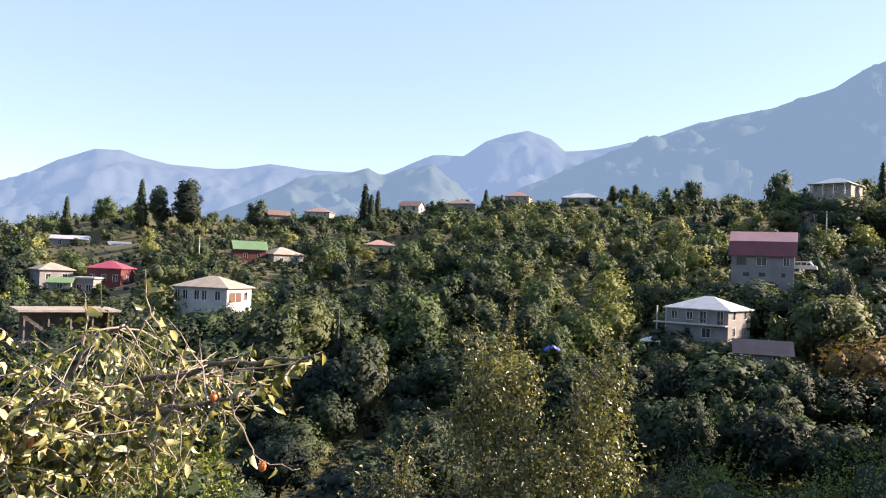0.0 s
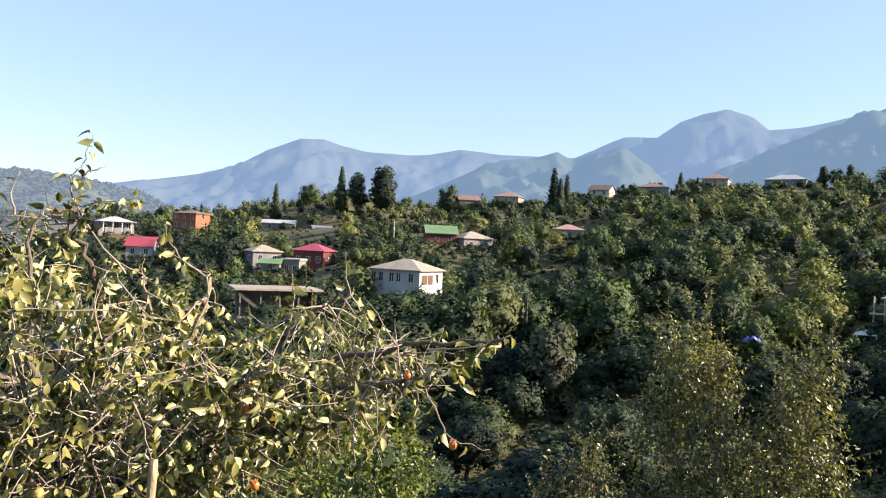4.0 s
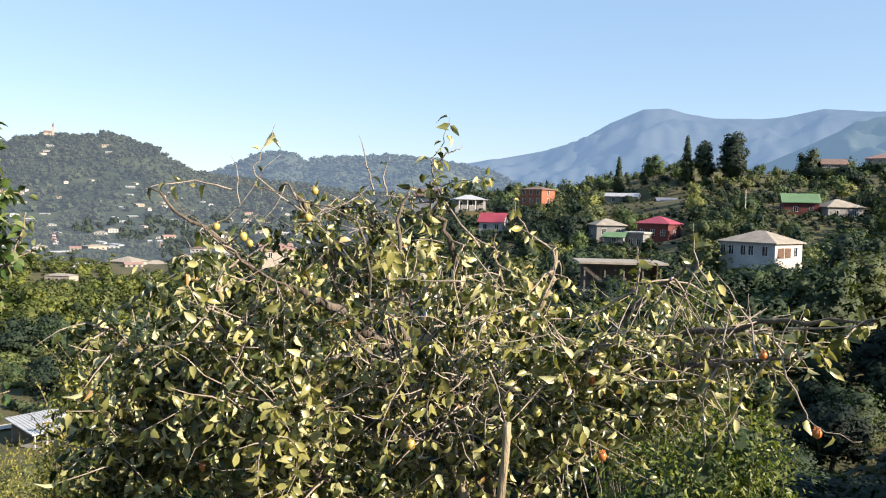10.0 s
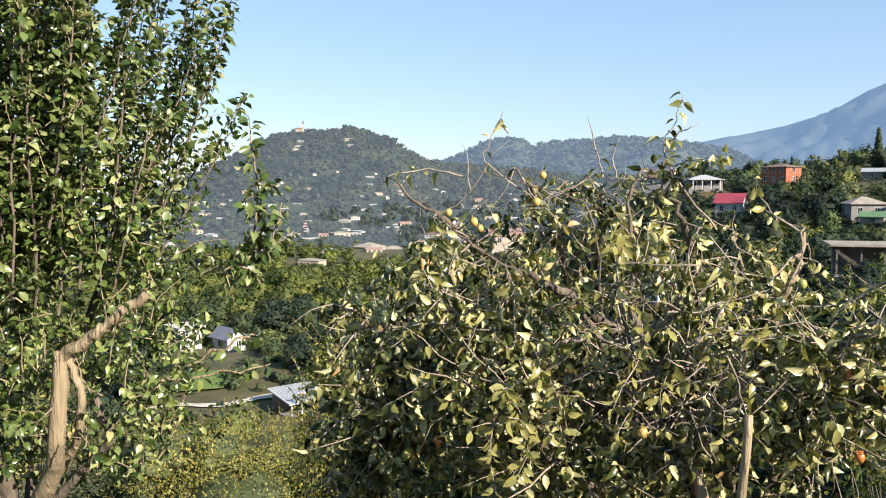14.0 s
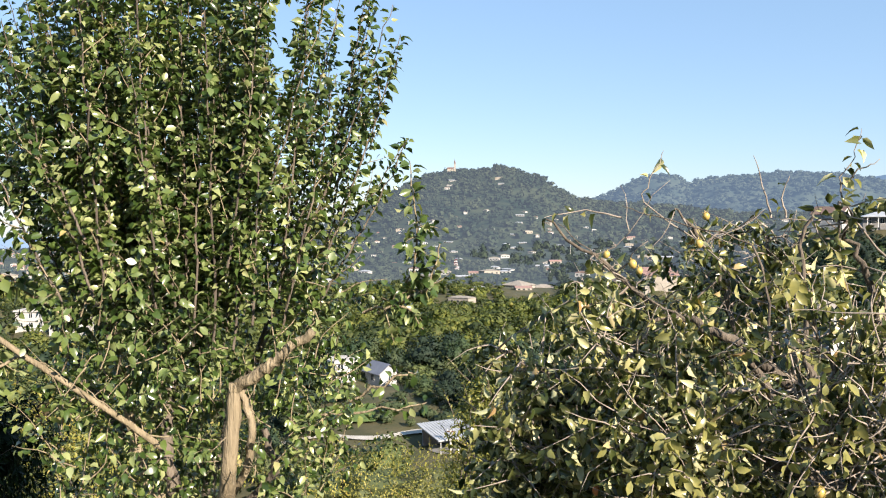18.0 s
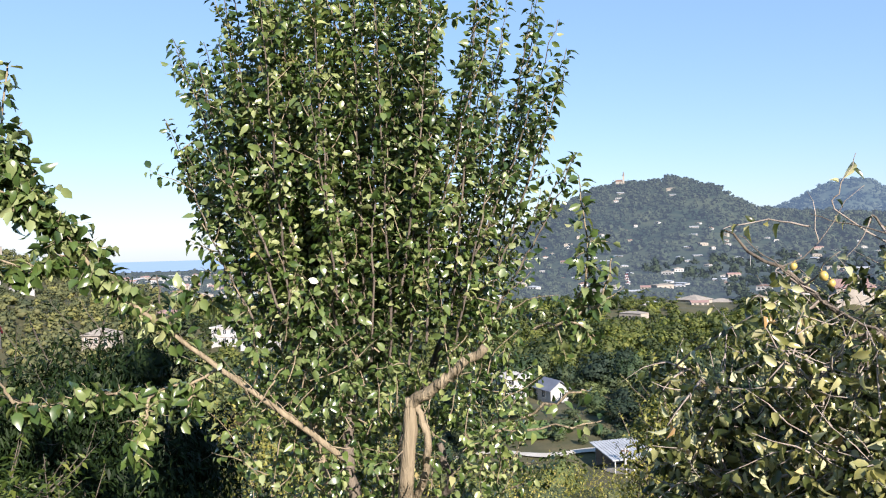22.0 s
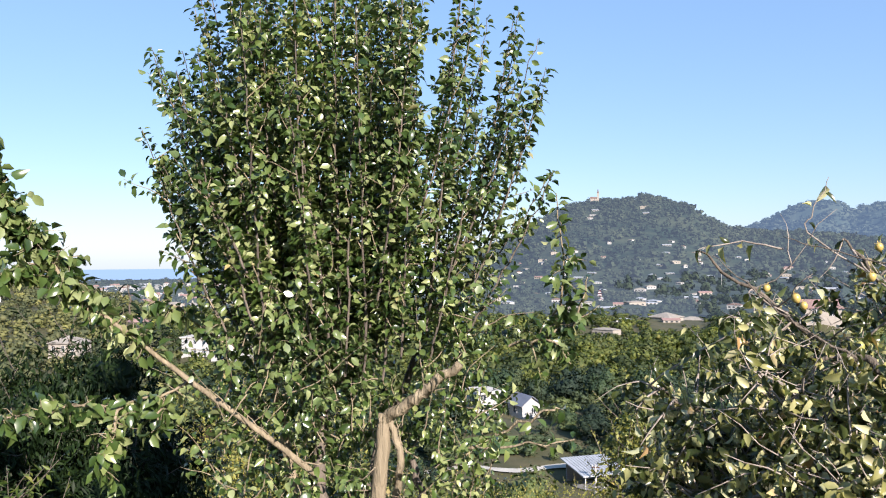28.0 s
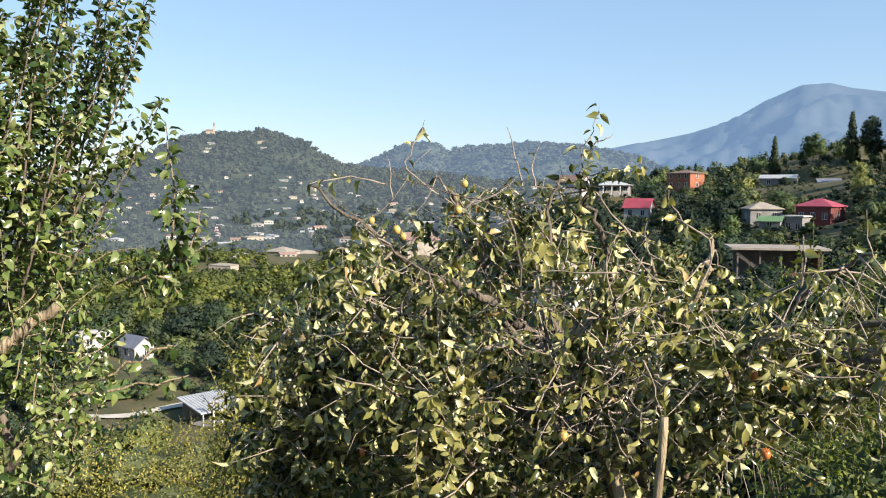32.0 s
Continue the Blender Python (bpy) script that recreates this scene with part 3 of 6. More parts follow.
# ---- house builder ----
def facade(body, panes, frames, w, h, floors, count, place, depth=0.16, own=()):
    """One wall with real openings: place maps (along, up, in) to the house's own axes; own lists openings (middle, middle height, width, height, framed)."""
    holes = list(own)
    if not holes:
        ww, wh = min(0.95, w / (count * 1.6 + 0.6)), min(1.3, h / floors * 0.5)
        holes = [(-w / 2 + w * (i + 0.5) / count, h * k / floors + h / floors * 0.36 + wh / 2, ww, wh, True) for i in range(count) for k in range(floors)]
    xs = sorted({-w / 2, w / 2, *(x + s * a / 2 for x, _, a, _, _ in holes for s in (-1, 1))})
    zs = sorted({0.0, h, *(z + s * b / 2 for _, z, _, b, _ in holes for s in (-1, 1))})
    for a, b in zip(xs, xs[1:]):
        for c, d in zip(zs, zs[1:]):
            if not any(abs((a + b) / 2 - x) < p / 2 and abs((c + d) / 2 - z) < q / 2 for x, z, p, q, _ in holes):
                body.face(place(a, c, 0), place(b, c, 0), place(b, d, 0), place(a, d, 0))
    for x, z, p, q, framed in holes:
        a, b, c, d = x - p / 2, x + p / 2, z - q / 2, z + q / 2
        o = [(a, c), (b, c), (b, d), (a, d)]
        for j in range(4):
            body.face(place(*o[j], 0), place(*o[(j + 1) % 4], 0), place(*o[(j + 1) % 4], depth), place(*o[j], depth))
        panes.append([place(u, v, depth) for u, v in o])
        frames.append((a, b, c, d, place, framed))


def bar(shape, place, a, b, c, d, near, far):
    pts = [place(x, z, q) for q in (near, far) for x, z in ((a, c), (b, c), (b, d), (a, d))]
    n = len(shape.v)
    shape.v += [tuple(p) for p in pts]
    shape.f += [tuple(n + i for i in q) for q in ((0, 1, 2, 3), (7, 6, 5, 4), (0, 4, 5, 1), (1, 5, 6, 2), (2, 6, 7, 3), (3, 7, 4, 0))]


def roof_shape(kind, w, d, h, up, over=0.45):
    s = Shape()
    x, y = w / 2 + over, d / 2 + over
    e = h - over * up / (d / 2) * 0.6
    if kind == "hip":
        k, j = max(x - y, 0.25), max(y - x, 0.0)
        rim = [(-x, -y), (x, -y), (x, y), (-x, y)]
        s.v = [(a, b, e) for a, b in rim] + [(a, b, e - 0.14) for a, b in rim] + [(-k, -j, h + up), (k, j, h + up)]
        slopes = [(0, 1, 9, 8), (2, 3, 8, 9), (1, 2, 9), (3, 0, 8)] if x >= y else [(0, 1, 8), (2, 3, 9), (1, 2, 9, 8), (3, 0, 8, 9)]
        s.f = slopes + [(i, i + 4, (i + 1) % 4 + 4, (i + 1) % 4) for i in range(4)] + [(7, 6, 5, 4)]
    elif kind in ("gable", "mansard", "mono"):
        m, q = h + up * 0.55, y * 0.72
        line = {"gable": [(-y, e), (0, h + up), (y, e)], "mansard": [(-y, e), (-q, m), (0, h + up), (q, m), (y, e)], "mono": [(-y, h - 0.1), (y, h + up)]}[kind]
        line = line + [(b, z - 0.12) for b, z in line[::-1]]
        n = len(line)
        s.v = [(a, b, z) for a in (-x, x) for b, z in line]
        s.f = [(i, n + i, n + (i + 1) % n, (i + 1) % n) for i in range(n)]
        s.f += [(i, i + 1, n - 2 - i, n - 1 - i) for i in range(n // 2 - 1)] + [(n + i + 1, n + i, 2 * n - 1 - i, 2 * n - 2 - i) for i in range(n // 2 - 1)]
    elif kind == "gable_end":
        line = [(-x, e), (0, h + up), (x, e)]
        line = line + [(b, z - 0.12) for b, z in line[::-1]]
        n = len(line)
        s.v = [(a, b, z) for b in (-y, y) for a, z in line]
        s.f = [(i, n + i, n + (i + 1) % n, (i + 1) % n) for i in range(n)]
        s.f += [(i, i + 1, n - 2 - i, n - 1 - i) for i in range(n // 2 - 1)] + [(n + i + 1, n + i, 2 * n - 1 - i, 2 * n - 2 - i) for i in range(n // 2 - 1)]
    else:
        s.box(-x, x, -y, y, h, h + up)
    return s


OPENINGS = {
    "grey block house with a red metal mansard roof": ((-3.3, 3.45, 1.5, 1.3, False), (-0.1, 3.45, 1.5, 1.3, True), (3.7, 3.45, 0.8, 1.35, True), (-2.5, 1.25, 1.0, 0.65, False), (0.0, 1.25, 1.0, 0.65, False), (3.3, 1.25, 0.6, 0.65, False)),
    "two-storey grey house with a pale metal hip roof": ((-3.5, 3.6, 0.8, 1.2, True), (-1.1, 3.6, 0.9, 1.2, True), (1.0, 3.45, 0.9, 1.7, True), (3.6, 3.45, 0.9, 1.9, True), (1.5, 1.2, 1.3, 1.3, True), (-1.4, 1.3, 0.8, 0.9, False)),
    "white rendered house with a grey slate hip roof": ((-4.0, 2.0, 0.8, 1.4, True), (-2.6, 2.0, 0.8, 1.4, True), (-0.6, 2.0, 0.8, 1.4, True), (0.7, 2.0, 0.8, 1.4, True), (3.0, 2.0, 0.85, 1.4, True)),
    "maroon house with a green metal gable roof": ((-1.2, 2.4, 0.9, 1.1, True), (2.2, 2.4, 0.7, 1.1, True)),
    "small white house with a blue-grey gable roof": ((0.4, 1.3, 0.7, 0.9, True),),
}


def build_house(q):
    w, d, h, up = q["w"], q["d"], q["h"], q["up"]
    top = empty("house", pose(q["x"], q["y"], q["base"], 0, 0, q["az"] + q["turn"]), q["label"], "house", "houses on the hillsides")
    body, panes, frames = Shape(), [], []
    body.box(-w / 2 - 0.05, w / 2 + 0.05, -d / 2 - 0.05, d / 2 + 0.05, -3.5, 0.0)
    n = q["windows"]
    sides = max(1, int(n * d / w * 0.6))
    facade(body, panes, frames, w, h, q["floors"], n, lambda a, z, k: (a, -d / 2 + k, z), own=OPENINGS.get(q["label"], ()))
    facade(body, panes, frames, d, h, q["floors"], sides, lambda a, z, k: (w / 2 - k, a, z))
    facade(body, panes, frames, d, h, q["floors"], sides, lambda a, z, k: (-w / 2 + k, -a, z))
    body.face((w / 2, d / 2, 0), (-w / 2, d / 2, 0), (-w / 2, d / 2, h), (w / 2, d / 2, h))
    if q["roof"] == "gable":
        for s in (-1, 1):
            body.face((s * w / 2, -d / 2, h), (s * w / 2, d / 2, h), (s * w / 2, 0, h + up))
    if q["roof"] == "gable_end":
        for s in (-1, 1):
            body.face((-w / 2, s * d / 2, h), (w / 2, s * d / 2, h), (0, s * d / 2, h + up))
    if q["roof"] == "mansard":
        for s in (-1, 1):
            body.face((s * w / 2, -d / 2, h), (s * w / 2, d / 2, h), (s * w / 2, d * 0.36, h + up * 0.55), (s * w / 2, 0, h + up), (s * w / 2, -d * 0.36, h + up * 0.55))
    if q["roof"] == "mono":
        for s in (-1, 1):
            body.face((s * w / 2, -d / 2, h), (s * w / 2, d / 2, h), (s * w / 2, d / 2, h + up))
    if q["roof"] == "mono":
        # open towards the lane: posts, a low back wall and a floor slab
        body, panes, frames = Shape(), [], []
        body.box(-w / 2, w / 2, d / 2 - 0.15, d / 2, -3.5, h + up * 0.8)
        body.box(-w / 2 + 0.01, w / 2 - 0.01, -d / 2, d / 2 - 0.16, -3.5, 0.05)
        for x in (-w / 2 + 0.1, 0.0, w / 2 - 0.1):
            ps = Shape()
            ps.box(x - 0.06, x + 0.06, -d / 2 + 0.05, -d / 2 + 0.17, 0.05, h - 0.2)
            ps.done("post", M["frame"], top, "white-painted post")
    body.done("wall", M[q["wall"]], top)
    roof = roof_shape(q["roof"], w, d, h, up).done("roof", M[q["cover"]], top)
    if q["roof"] == "mansard":
        # second sheet over the upper slopes, its pale pink a painted sky reflection
        y, m2 = (d / 2 + 0.45) * 0.72, h + up * 0.55
        for sg in (-1, 1):
            up_s = Shape()
            up_s.slab(((-w / 2 - 0.47, sg * y, m2 + 0.03), (w / 2 + 0.47, sg * y, m2 + 0.03), (w / 2 + 0.47, 0, h + up + 0.03), (-w / 2 - 0.47, 0, h + up + 0.03))[::-sg], 0.02)
            up_s.done("upper_roof", M["sheen_roof"], roof, "sun-bleached pink roof sheets")
    if q["roof"] in ("gable", "mansard", "mono") and q["r"] < 230 and q["cover"] not in ("blue_roof", "dark_roof"):
        # standing ribs of the sheet metal on the slope towards the valley
        y0, y1, z0, z1 = {"gable": (-d / 2 - 0.45, 0, h - 0.54 * up / d, h + up), "mansard": (-(d / 2 + 0.45) * 0.72, 0, h + up * 0.55, h + up), "mono": (-d / 2 - 0.45, d / 2 + 0.45, h - 0.1, h + up)}[q["roof"]]
        rb = Shape()
        rb.slab(((-0.05, y0, z0 + 0.045), (0.05, y0, z0 + 0.045), (0.05, y1, z1 + 0.045), (-0.05, y1, z1 + 0.045)), 0.06)
        me = mesh_of("rib", rb.v, rb.f, M["sheen_roof" if q["roof"] == "mansard" else q["cover"]])
        n = int(w / 0.36)
        for i in range(n + 1):
            put("rib", me, roof, at=Matrix.Translation((-w / 2 + w * i / n, 0, 0)))
    for pts, (a, b, c, e, place, framed) in zip(panes, frames):
        f = Shape()
        if not framed:
            # dark sheet in the hole stands for the unlit room behind
            f.face(*pts)
            f.done("opening", M["glass"], top, "dark unglazed opening")
            continue
        bar(f, place, a - 0.06, b + 0.06, c - 0.06, c, -0.03, 0.1), bar(f, place, a - 0.06, b + 0.06, e, e + 0.06, -0.03, 0.1)
        bar(f, place, a - 0.06, a, c, e, -0.03, 0.1), bar(f, place, b, b + 0.06, c, e, -0.03, 0.1)
        bar(f, place, (a + b) / 2 - 0.03, (a + b) / 2 + 0.03, c, e, 0.04, 0.1)
        win = f.done("window", M["frame"], top)
        g = Shape()
        g.face(*pts)
        g.done("pane", M["glass"], win)
    return top


built = [build_house(q) for q in HOUSES]

# ---- trees of the slopes ----
rng = np.random.default_rng(11)


def leaf_cloud(rng, lobes, n, size, core=True):
    """Leaf sprays as small triangles over lobes (centre, radii), with a dark lumpy core inside each."""
    vol = np.array([np.prod(l[1]) ** 0.66 for l in lobes])
    which = rng.choice(len(lobes), n, p=vol / vol.sum())
    cen = np.array([l[0] for l in lobes])[which]
    rad = np.array([l[1] for l in lobes])[which]
    u = rng.normal(size=(n, 3))
    u /= np.linalg.norm(u, axis=1)[:, None]
    p = cen + u * rad * rng.uniform(0.6, 1.14, (n, 1))
    nrm = u + rng.normal(size=(n, 3)) * 0.42 + (0, 0, 0.25)
    nrm /= np.linalg.norm(nrm, axis=1)[:, None]
    a = np.cross(nrm, rng.normal(size=(n, 3)))
    a /= np.linalg.norm(a, axis=1)[:, None]
    b = np.cross(nrm, a)
    s = size * rng.uniform(0.55, 1.35, (n, 1))
    v = np.stack((p - a * s * 0.6 - b * s * 0.4, p + a * s * 0.6 - b * s * 0.4, p + b * s * 0.65), 1).reshape(-1, 3)
    f = np.arange(3 * n).reshape(-1, 3)
    hub = np.array([l[0] for l in lobes]).mean(0) - np.array((0, 0, 0.12))
    soft = u * 0.5 + (p - hub) / np.linalg.norm(p - hub, axis=1)[:, None] * 0.8 + nrm * 0.22
    soft = np.repeat(soft / np.linalg.norm(soft, axis=1)[:, None], 3, axis=0)
    if core:
        vs, fs, ns, k = [v], [f], [soft], len(v)
        seg, ring = (6, 4) if core is True else (5, 3)
        th, ph = np.linspace(0, 2 * np.pi, seg + 1)[:-1], np.linspace(0.3, np.pi - 0.3, ring)
        t2, p2 = np.meshgrid(th, ph)
        ball = np.stack((np.cos(t2) * np.sin(p2), np.sin(t2) * np.sin(p2), np.cos(p2)), -1).reshape(-1, 3)
        i, j = np.meshgrid(np.arange(ring - 1), np.arange(seg), indexing="ij")
        bf = np.stack((i * seg + j, (i + 1) * seg + j, (i + 1) * seg + (j + 1) % seg, i * seg + j, (i + 1) * seg + (j + 1) % seg, i * seg + (j + 1) % seg), -1).reshape(-1, 3)
        for c, r in sorted(lobes, key=lambda l: -np.prod(l[1]))[:(14 if core is True else 6)]:
            vs.append(np.array(c) + ball * np.array(r) * 0.62 * rng.uniform(0.7, 1.2, (len(ball), 1)))
            fs.append(bf + k)
            ns.append(ball)
            k += len(ball)
        v, f, soft = np.concatenate(vs), np.concatenate(fs), np.concatenate(ns)
    return v, f, soft


def lobes_of(kind, rng):
    """The lumps of a crown of about 1 m height and half-width, from the ground up."""
    if kind == "cypress":
        return [((0, 0, 0.12 + 0.16 * i), (0.16 * (1 - i / 6.5) + 0.02, 0.16 * (1 - i / 6.5) + 0.02, 0.14)) for i in range(6)]
    if kind == "pine":
        return [((rng.uniform(-0.12, 0.12), rng.uniform(-0.12, 0.12), 0.3 + 0.12 * i), (0.22 - 0.02 * abs(i - 2), 0.22 - 0.02 * abs(i - 2), 0.15)) for i in range(6)]
    if kind == "tall":
        return [((0, 0, 0.5), (0.24, 0.24, 0.4))] + [((math.cos(i * 2.4) * 0.13, math.sin(i * 2.4) * 0.13, 0.28 + 0.075 * i), (0.15, 0.15, 0.16 + 0.02 * rng.random())) for i in range(8)]
    if kind == "blob":
        return [((rng.uniform(-0.22, 0.22), rng.uniform(-0.22, 0.22), rng.uniform(0.35, 0.7)), (rng.uniform(0.24, 0.36),) * 2 + (rng.uniform(0.22, 0.32),)) for _ in range(3)]
    if kind == "bush":
        return [((rng.uniform(-0.3, 0.3), rng.uniform(-0.3, 0.3), rng.uniform(0.25, 0.6)), (rng.uniform(0.2, 0.34),) * 2 + (rng.uniform(0.2, 0.34),)) for _ in range(7)]
    out = [((0, 0, 0.52), (0.36, 0.36, 0.37))]
    for i in range(13):
        a, z = i * 2.4 + rng.uniform(-0.4, 0.4), 0.24 + 0.05 * i + rng.uniform(-0.05, 0.05)
        q = 0.29 * math.sqrt(max(1 - ((z - 0.5) / 0.46) ** 2, 0.05)) * rng.uniform(0.75, 1.05)
        s = rng.uniform(0.11, 0.19)
        out.append(((math.cos(a) * q, math.sin(a) * q, z), (s, s, s * rng.uniform(0.8, 1.15))))
    return out


def trunk_mesh(rng, height):
    s = Shape()
    lean = rng.uniform(-0.06, 0.06, 2)
    pts = [(lean[0] * k, lean[1] * k, height * k - 0.05) for k in (0, 0.3, 0.65, 1.0)]
    s.tube(pts, [0.035, 0.028, 0.02, 0.01], 6)
    for i in range(5):
        a, z = i * 1.9 + rng.uniform(0, 1), height * rng.uniform(0.45, 0.75)
        s.tube([(0, 0, z), (math.cos(a) * 0.14, math.sin(a) * 0.14, z + 0.12), (math.cos(a) * 0.26, math.sin(a) * 0.26, z + 0.2)], [0.014, 0.009, 0.004], 4)
    return mesh_of("trunk", s.v, s.f, M["trunk_far"])


SPECIES = (("round", "deep", "dark green broadleaf tree on the slope"), ("round", "green", "fresh green broadleaf tree on the slope"), ("tall", "olive", "olive-green tree with an upright crown"),
           ("round", "olive", "olive-green broadleaf tree on the slope"), ("bush", "gold", "low yellowing shrub on the slope"), ("round", "gold", "yellow-green autumn tree on the slope"),
           ("bush", "green", "low green shrub on the slope"), ("tall", "grey", "grey-green slender tree on the slope"), ("bush", "deep", "dark green shrub in the ravine"), ("bush", "rust", "rust-coloured autumn shrub on the slope"))


def blocked(x, y, top_z, half):
    """True where a crown would stand in a house or hide its face from the viewpoint."""
    r = math.hypot(x, y)
    az = math.degrees(math.atan2(-x, y))
    el = math.degrees(math.atan2(top_z - EYE, r))
    for q in HOUSES:
        if math.hypot(x - q["x"], y - q["y"]) < max(q["w"], q["d"]) * 0.5 + half * 0.7:
            return True
        if r < q["r"] and abs(az - q["az"]) < math.degrees((max(q["w"], q["d"]) * 0.55 + half) / q["r"]) and el > q["el"] - math.degrees(q["show"] * min(q["h"], 4.6) / q["r"]):
            return True
    if math.hypot(x - PAVILION.x, y - PAVILION.y) < 7.5 + half:
        return True
    if r < 118 and abs(az - 24.7) < 3.6 and el > -4.55:
        return True
    if 60 < az < 73 and 78 < r < (106 if 67.8 < az < 72.5 else 93.5) and el > -15.4 + (0 if az > 64.5 else 1):
        return True
    return False


# candidates thinned by distance between crowns
def scatter(n, lo, hi, rmin, rmax, gap, seed, tall):
    g = np.random.default_rng(seed)
    kept, cells = [], {}
    for _ in range(n):
        az = g.uniform(lo, hi)
        r = math.sqrt(g.uniform(rmin ** 2, rmax ** 2))
        a = radians(az)
        x, y = -math.sin(a) * r, math.cos(a) * r
        h = tall * g.uniform(0.5, 1.35)
        s = gap * g.uniform(0.75, 1.2)
        c = (int(x // gap), int(y // gap))
        if any(math.hypot(x - u, y - v) < s for i in (-1, 0, 1) for j in (-1, 0, 1) for u, v in cells.get((c[0] + i, c[1] + j), ())):
            continue
        cells.setdefault(c, []).append((x, y))
        kept.append((x, y, h))
    zs = ground_z([k[0] for k in kept], [k[1] for k in kept])
    return [(x, y, float(z), h) for (x, y, h), z in zip(kept, zs) if not blocked(x, y, z + h * 1.02, h * 0.35)]


protos = []
for i, (shape, tint, label) in enumerate(SPECIES):
    g = np.random.default_rng(100 + i)
    v, f, n = leaf_cloud(g, lobes_of(shape, g), 1750, 0.041)
    crown = mesh_of("crown", v, f, M[tint], normals=n)
    protos.append((crown, trunk_mesh(g, 0.35 if shape == "bush" else 0.6), label, shape))


fine = []
for i, (shape, tint, label) in enumerate(SPECIES):
    g = np.random.default_rng(300 + i)
    v, f, n = leaf_cloud(g, lobes_of(shape, g), 3400, 0.03)
    fine.append(mesh_of("crown", v, f, M[tint], normals=n))


def plant(i, x, y, z, h, wide=1.0, label="", group="trees on the slopes"):
    crown, trunk, text, shape = protos[i]
    g = random.Random(int(x * 31 + y * 17))
    m = pose(x, y, z - 0.1, 0, 0, g.uniform(0, 360)) @ Matrix.Diagonal((h * wide * 0.98, h * wide * 0.98, h, 1))
    t = empty("shrub" if shape == "bush" else "tree", m, label or text, "shrub" if shape == "bush" else "tree", group)
    put("trunk", trunk, t)
    put("crown", fine[i] if i < len(fine) and math.hypot(x, y) < 84 else crown, t)
    return t


near_wood = scatter(6500, -33, 46, 40, 150, 6.4, 3, 7.4) + scatter(2500, 46, 112, 48, 150, 6.4, 13, 6.0)
mixg = np.random.default_rng(9)
near_wood.sort(key=lambda s: math.hypot(s[0], s[1]))
for x, y, z, h in near_wood[:230]:
    n = 0.5 + 0.5 * float(waves(np.array(x), np.array(y), 70, 2, 17))
    i = int(np.clip(n * 7 + mixg.normal(0, 1.6), 0, 9))
    # darkest kinds picked towards the ravine, so its shade sits in their colour
    if math.atan2(-x, y) < 0.3 and mixg.random() < 0.85:
        i = (0, 8, 0, 8, 0)[i % 5]
    plant(i, x, y, z, h * (0.6 if SPECIES[i][0] == "bush" else 1.0), mixg.uniform(0.95, 1.5))


def wood(name, spots, shapes, n, size, mat, label, seed, wide=0.92, core="low"):
    """Many far trees in one mesh."""
    g = np.random.default_rng(seed)
    base = []
    for k in range(6):
        lob = lobes_of(shapes[k % len(shapes)], g)
        base.append(leaf_cloud(g, lob, n, size, core))
    vs, fs, ns, ts, k = [], [], [], [], 0
    for x, y, z, h in spots:
        v, f, nn = base[g.integers(6)]
        a = g.uniform(0, 6.28)
        q = h * wide * g.uniform(0.9, 1.55)
        c, s = math.cos(a) * q, math.sin(a) * q
        vs.append(np.stack((v[:, 0] * c - v[:, 1] * s + x, v[:, 0] * s + v[:, 1] * c + y, v[:, 2] * h + z - 0.15 * h), -1))
        fs.append(f + k)
        c, s = math.cos(a), math.sin(a)
        ns.append(np.stack((nn[:, 0] * c - nn[:, 1] * s, nn[:, 0] * s + nn[:, 1] * c, nn[:, 2]), -1))
        ts.append(np.full(len(v), g.random(), dtype=np.float32))
        k += len(v)
    me = mesh_of(name, np.concatenate(vs), np.concatenate(fs), mat, normals=np.concatenate(ns))
    me.attributes.new("tone", "FLOAT", "POINT").data.foreach_set("value", np.concatenate(ts))
    ob = put(name, me)
    return tagged(ob, label, "woodland", kind="stuff")


rest = near_wood[230:]
slope = scatter(14000, -33, 46, 148, 225, 7.2, 4, 7.4) + scatter(14000, -33, 46, 225, 350, 6.6, 44, 6.0)
allspots = rest + slope
tones = {"deep": [], "green": [], "olive": [], "gold": []}
for s in allspots:
    az, far = math.degrees(math.atan2(-s[0], s[1])), math.hypot(s[0], s[1])
    knoll = math.exp(-((az - 19) / 6.5) ** 2) * (far > 205)
    s = (s[0], s[1], s[2], s[3] * (1 - 0.35 * knoll))
    n = float(waves(np.array(s[0]), np.array(s[1]), 80, 2, 18)) * 0.9 + mixg.normal(0, 0.75)
    # tones lighten near azimuth -10 to paint a sunlit patch, and on the knoll
    n += 0.55 * math.exp(-((az + 10) / 8) ** 2) * (far > 140) + 0.85 * knoll
    tones["deep" if n < -0.42 else "green" if n < 0.3 else "olive" if n < 0.95 else "gold"].append(s)
for k, (tint, spots) in enumerate(tones.items()):
    wood("woodland", [q for q in spots if math.hypot(q[0], q[1]) < 225], ("round", "round", "tall", "round", "bush", "round"), 820, 0.045, M[tint], "mixed hillside woodland of " + tint + " tones", 60 + k)
    wood("woodland", [q for q in spots if math.hypot(q[0], q[1]) >= 225], ("round", "bush", "round", "blob"), 300, 0.066, M[tint], "wooded ridge of " + tint + " tones", 65 + k)
low = scatter(9000, -33, 46, 58, 215, 3.2, 14, 2.1)
low += [s for s in scatter(15000, -33, 46, 100, 330, 2.4, 15, 1.15) if any(math.hypot(s[0] - q["x"], s[1] - q["y"]) < 26 for q in HOUSES)]
wood("undergrowth", low, ("blob",), 44, 0.2, M["deep"], "low bushes and undergrowth on the slope", 75, 1.5, False)
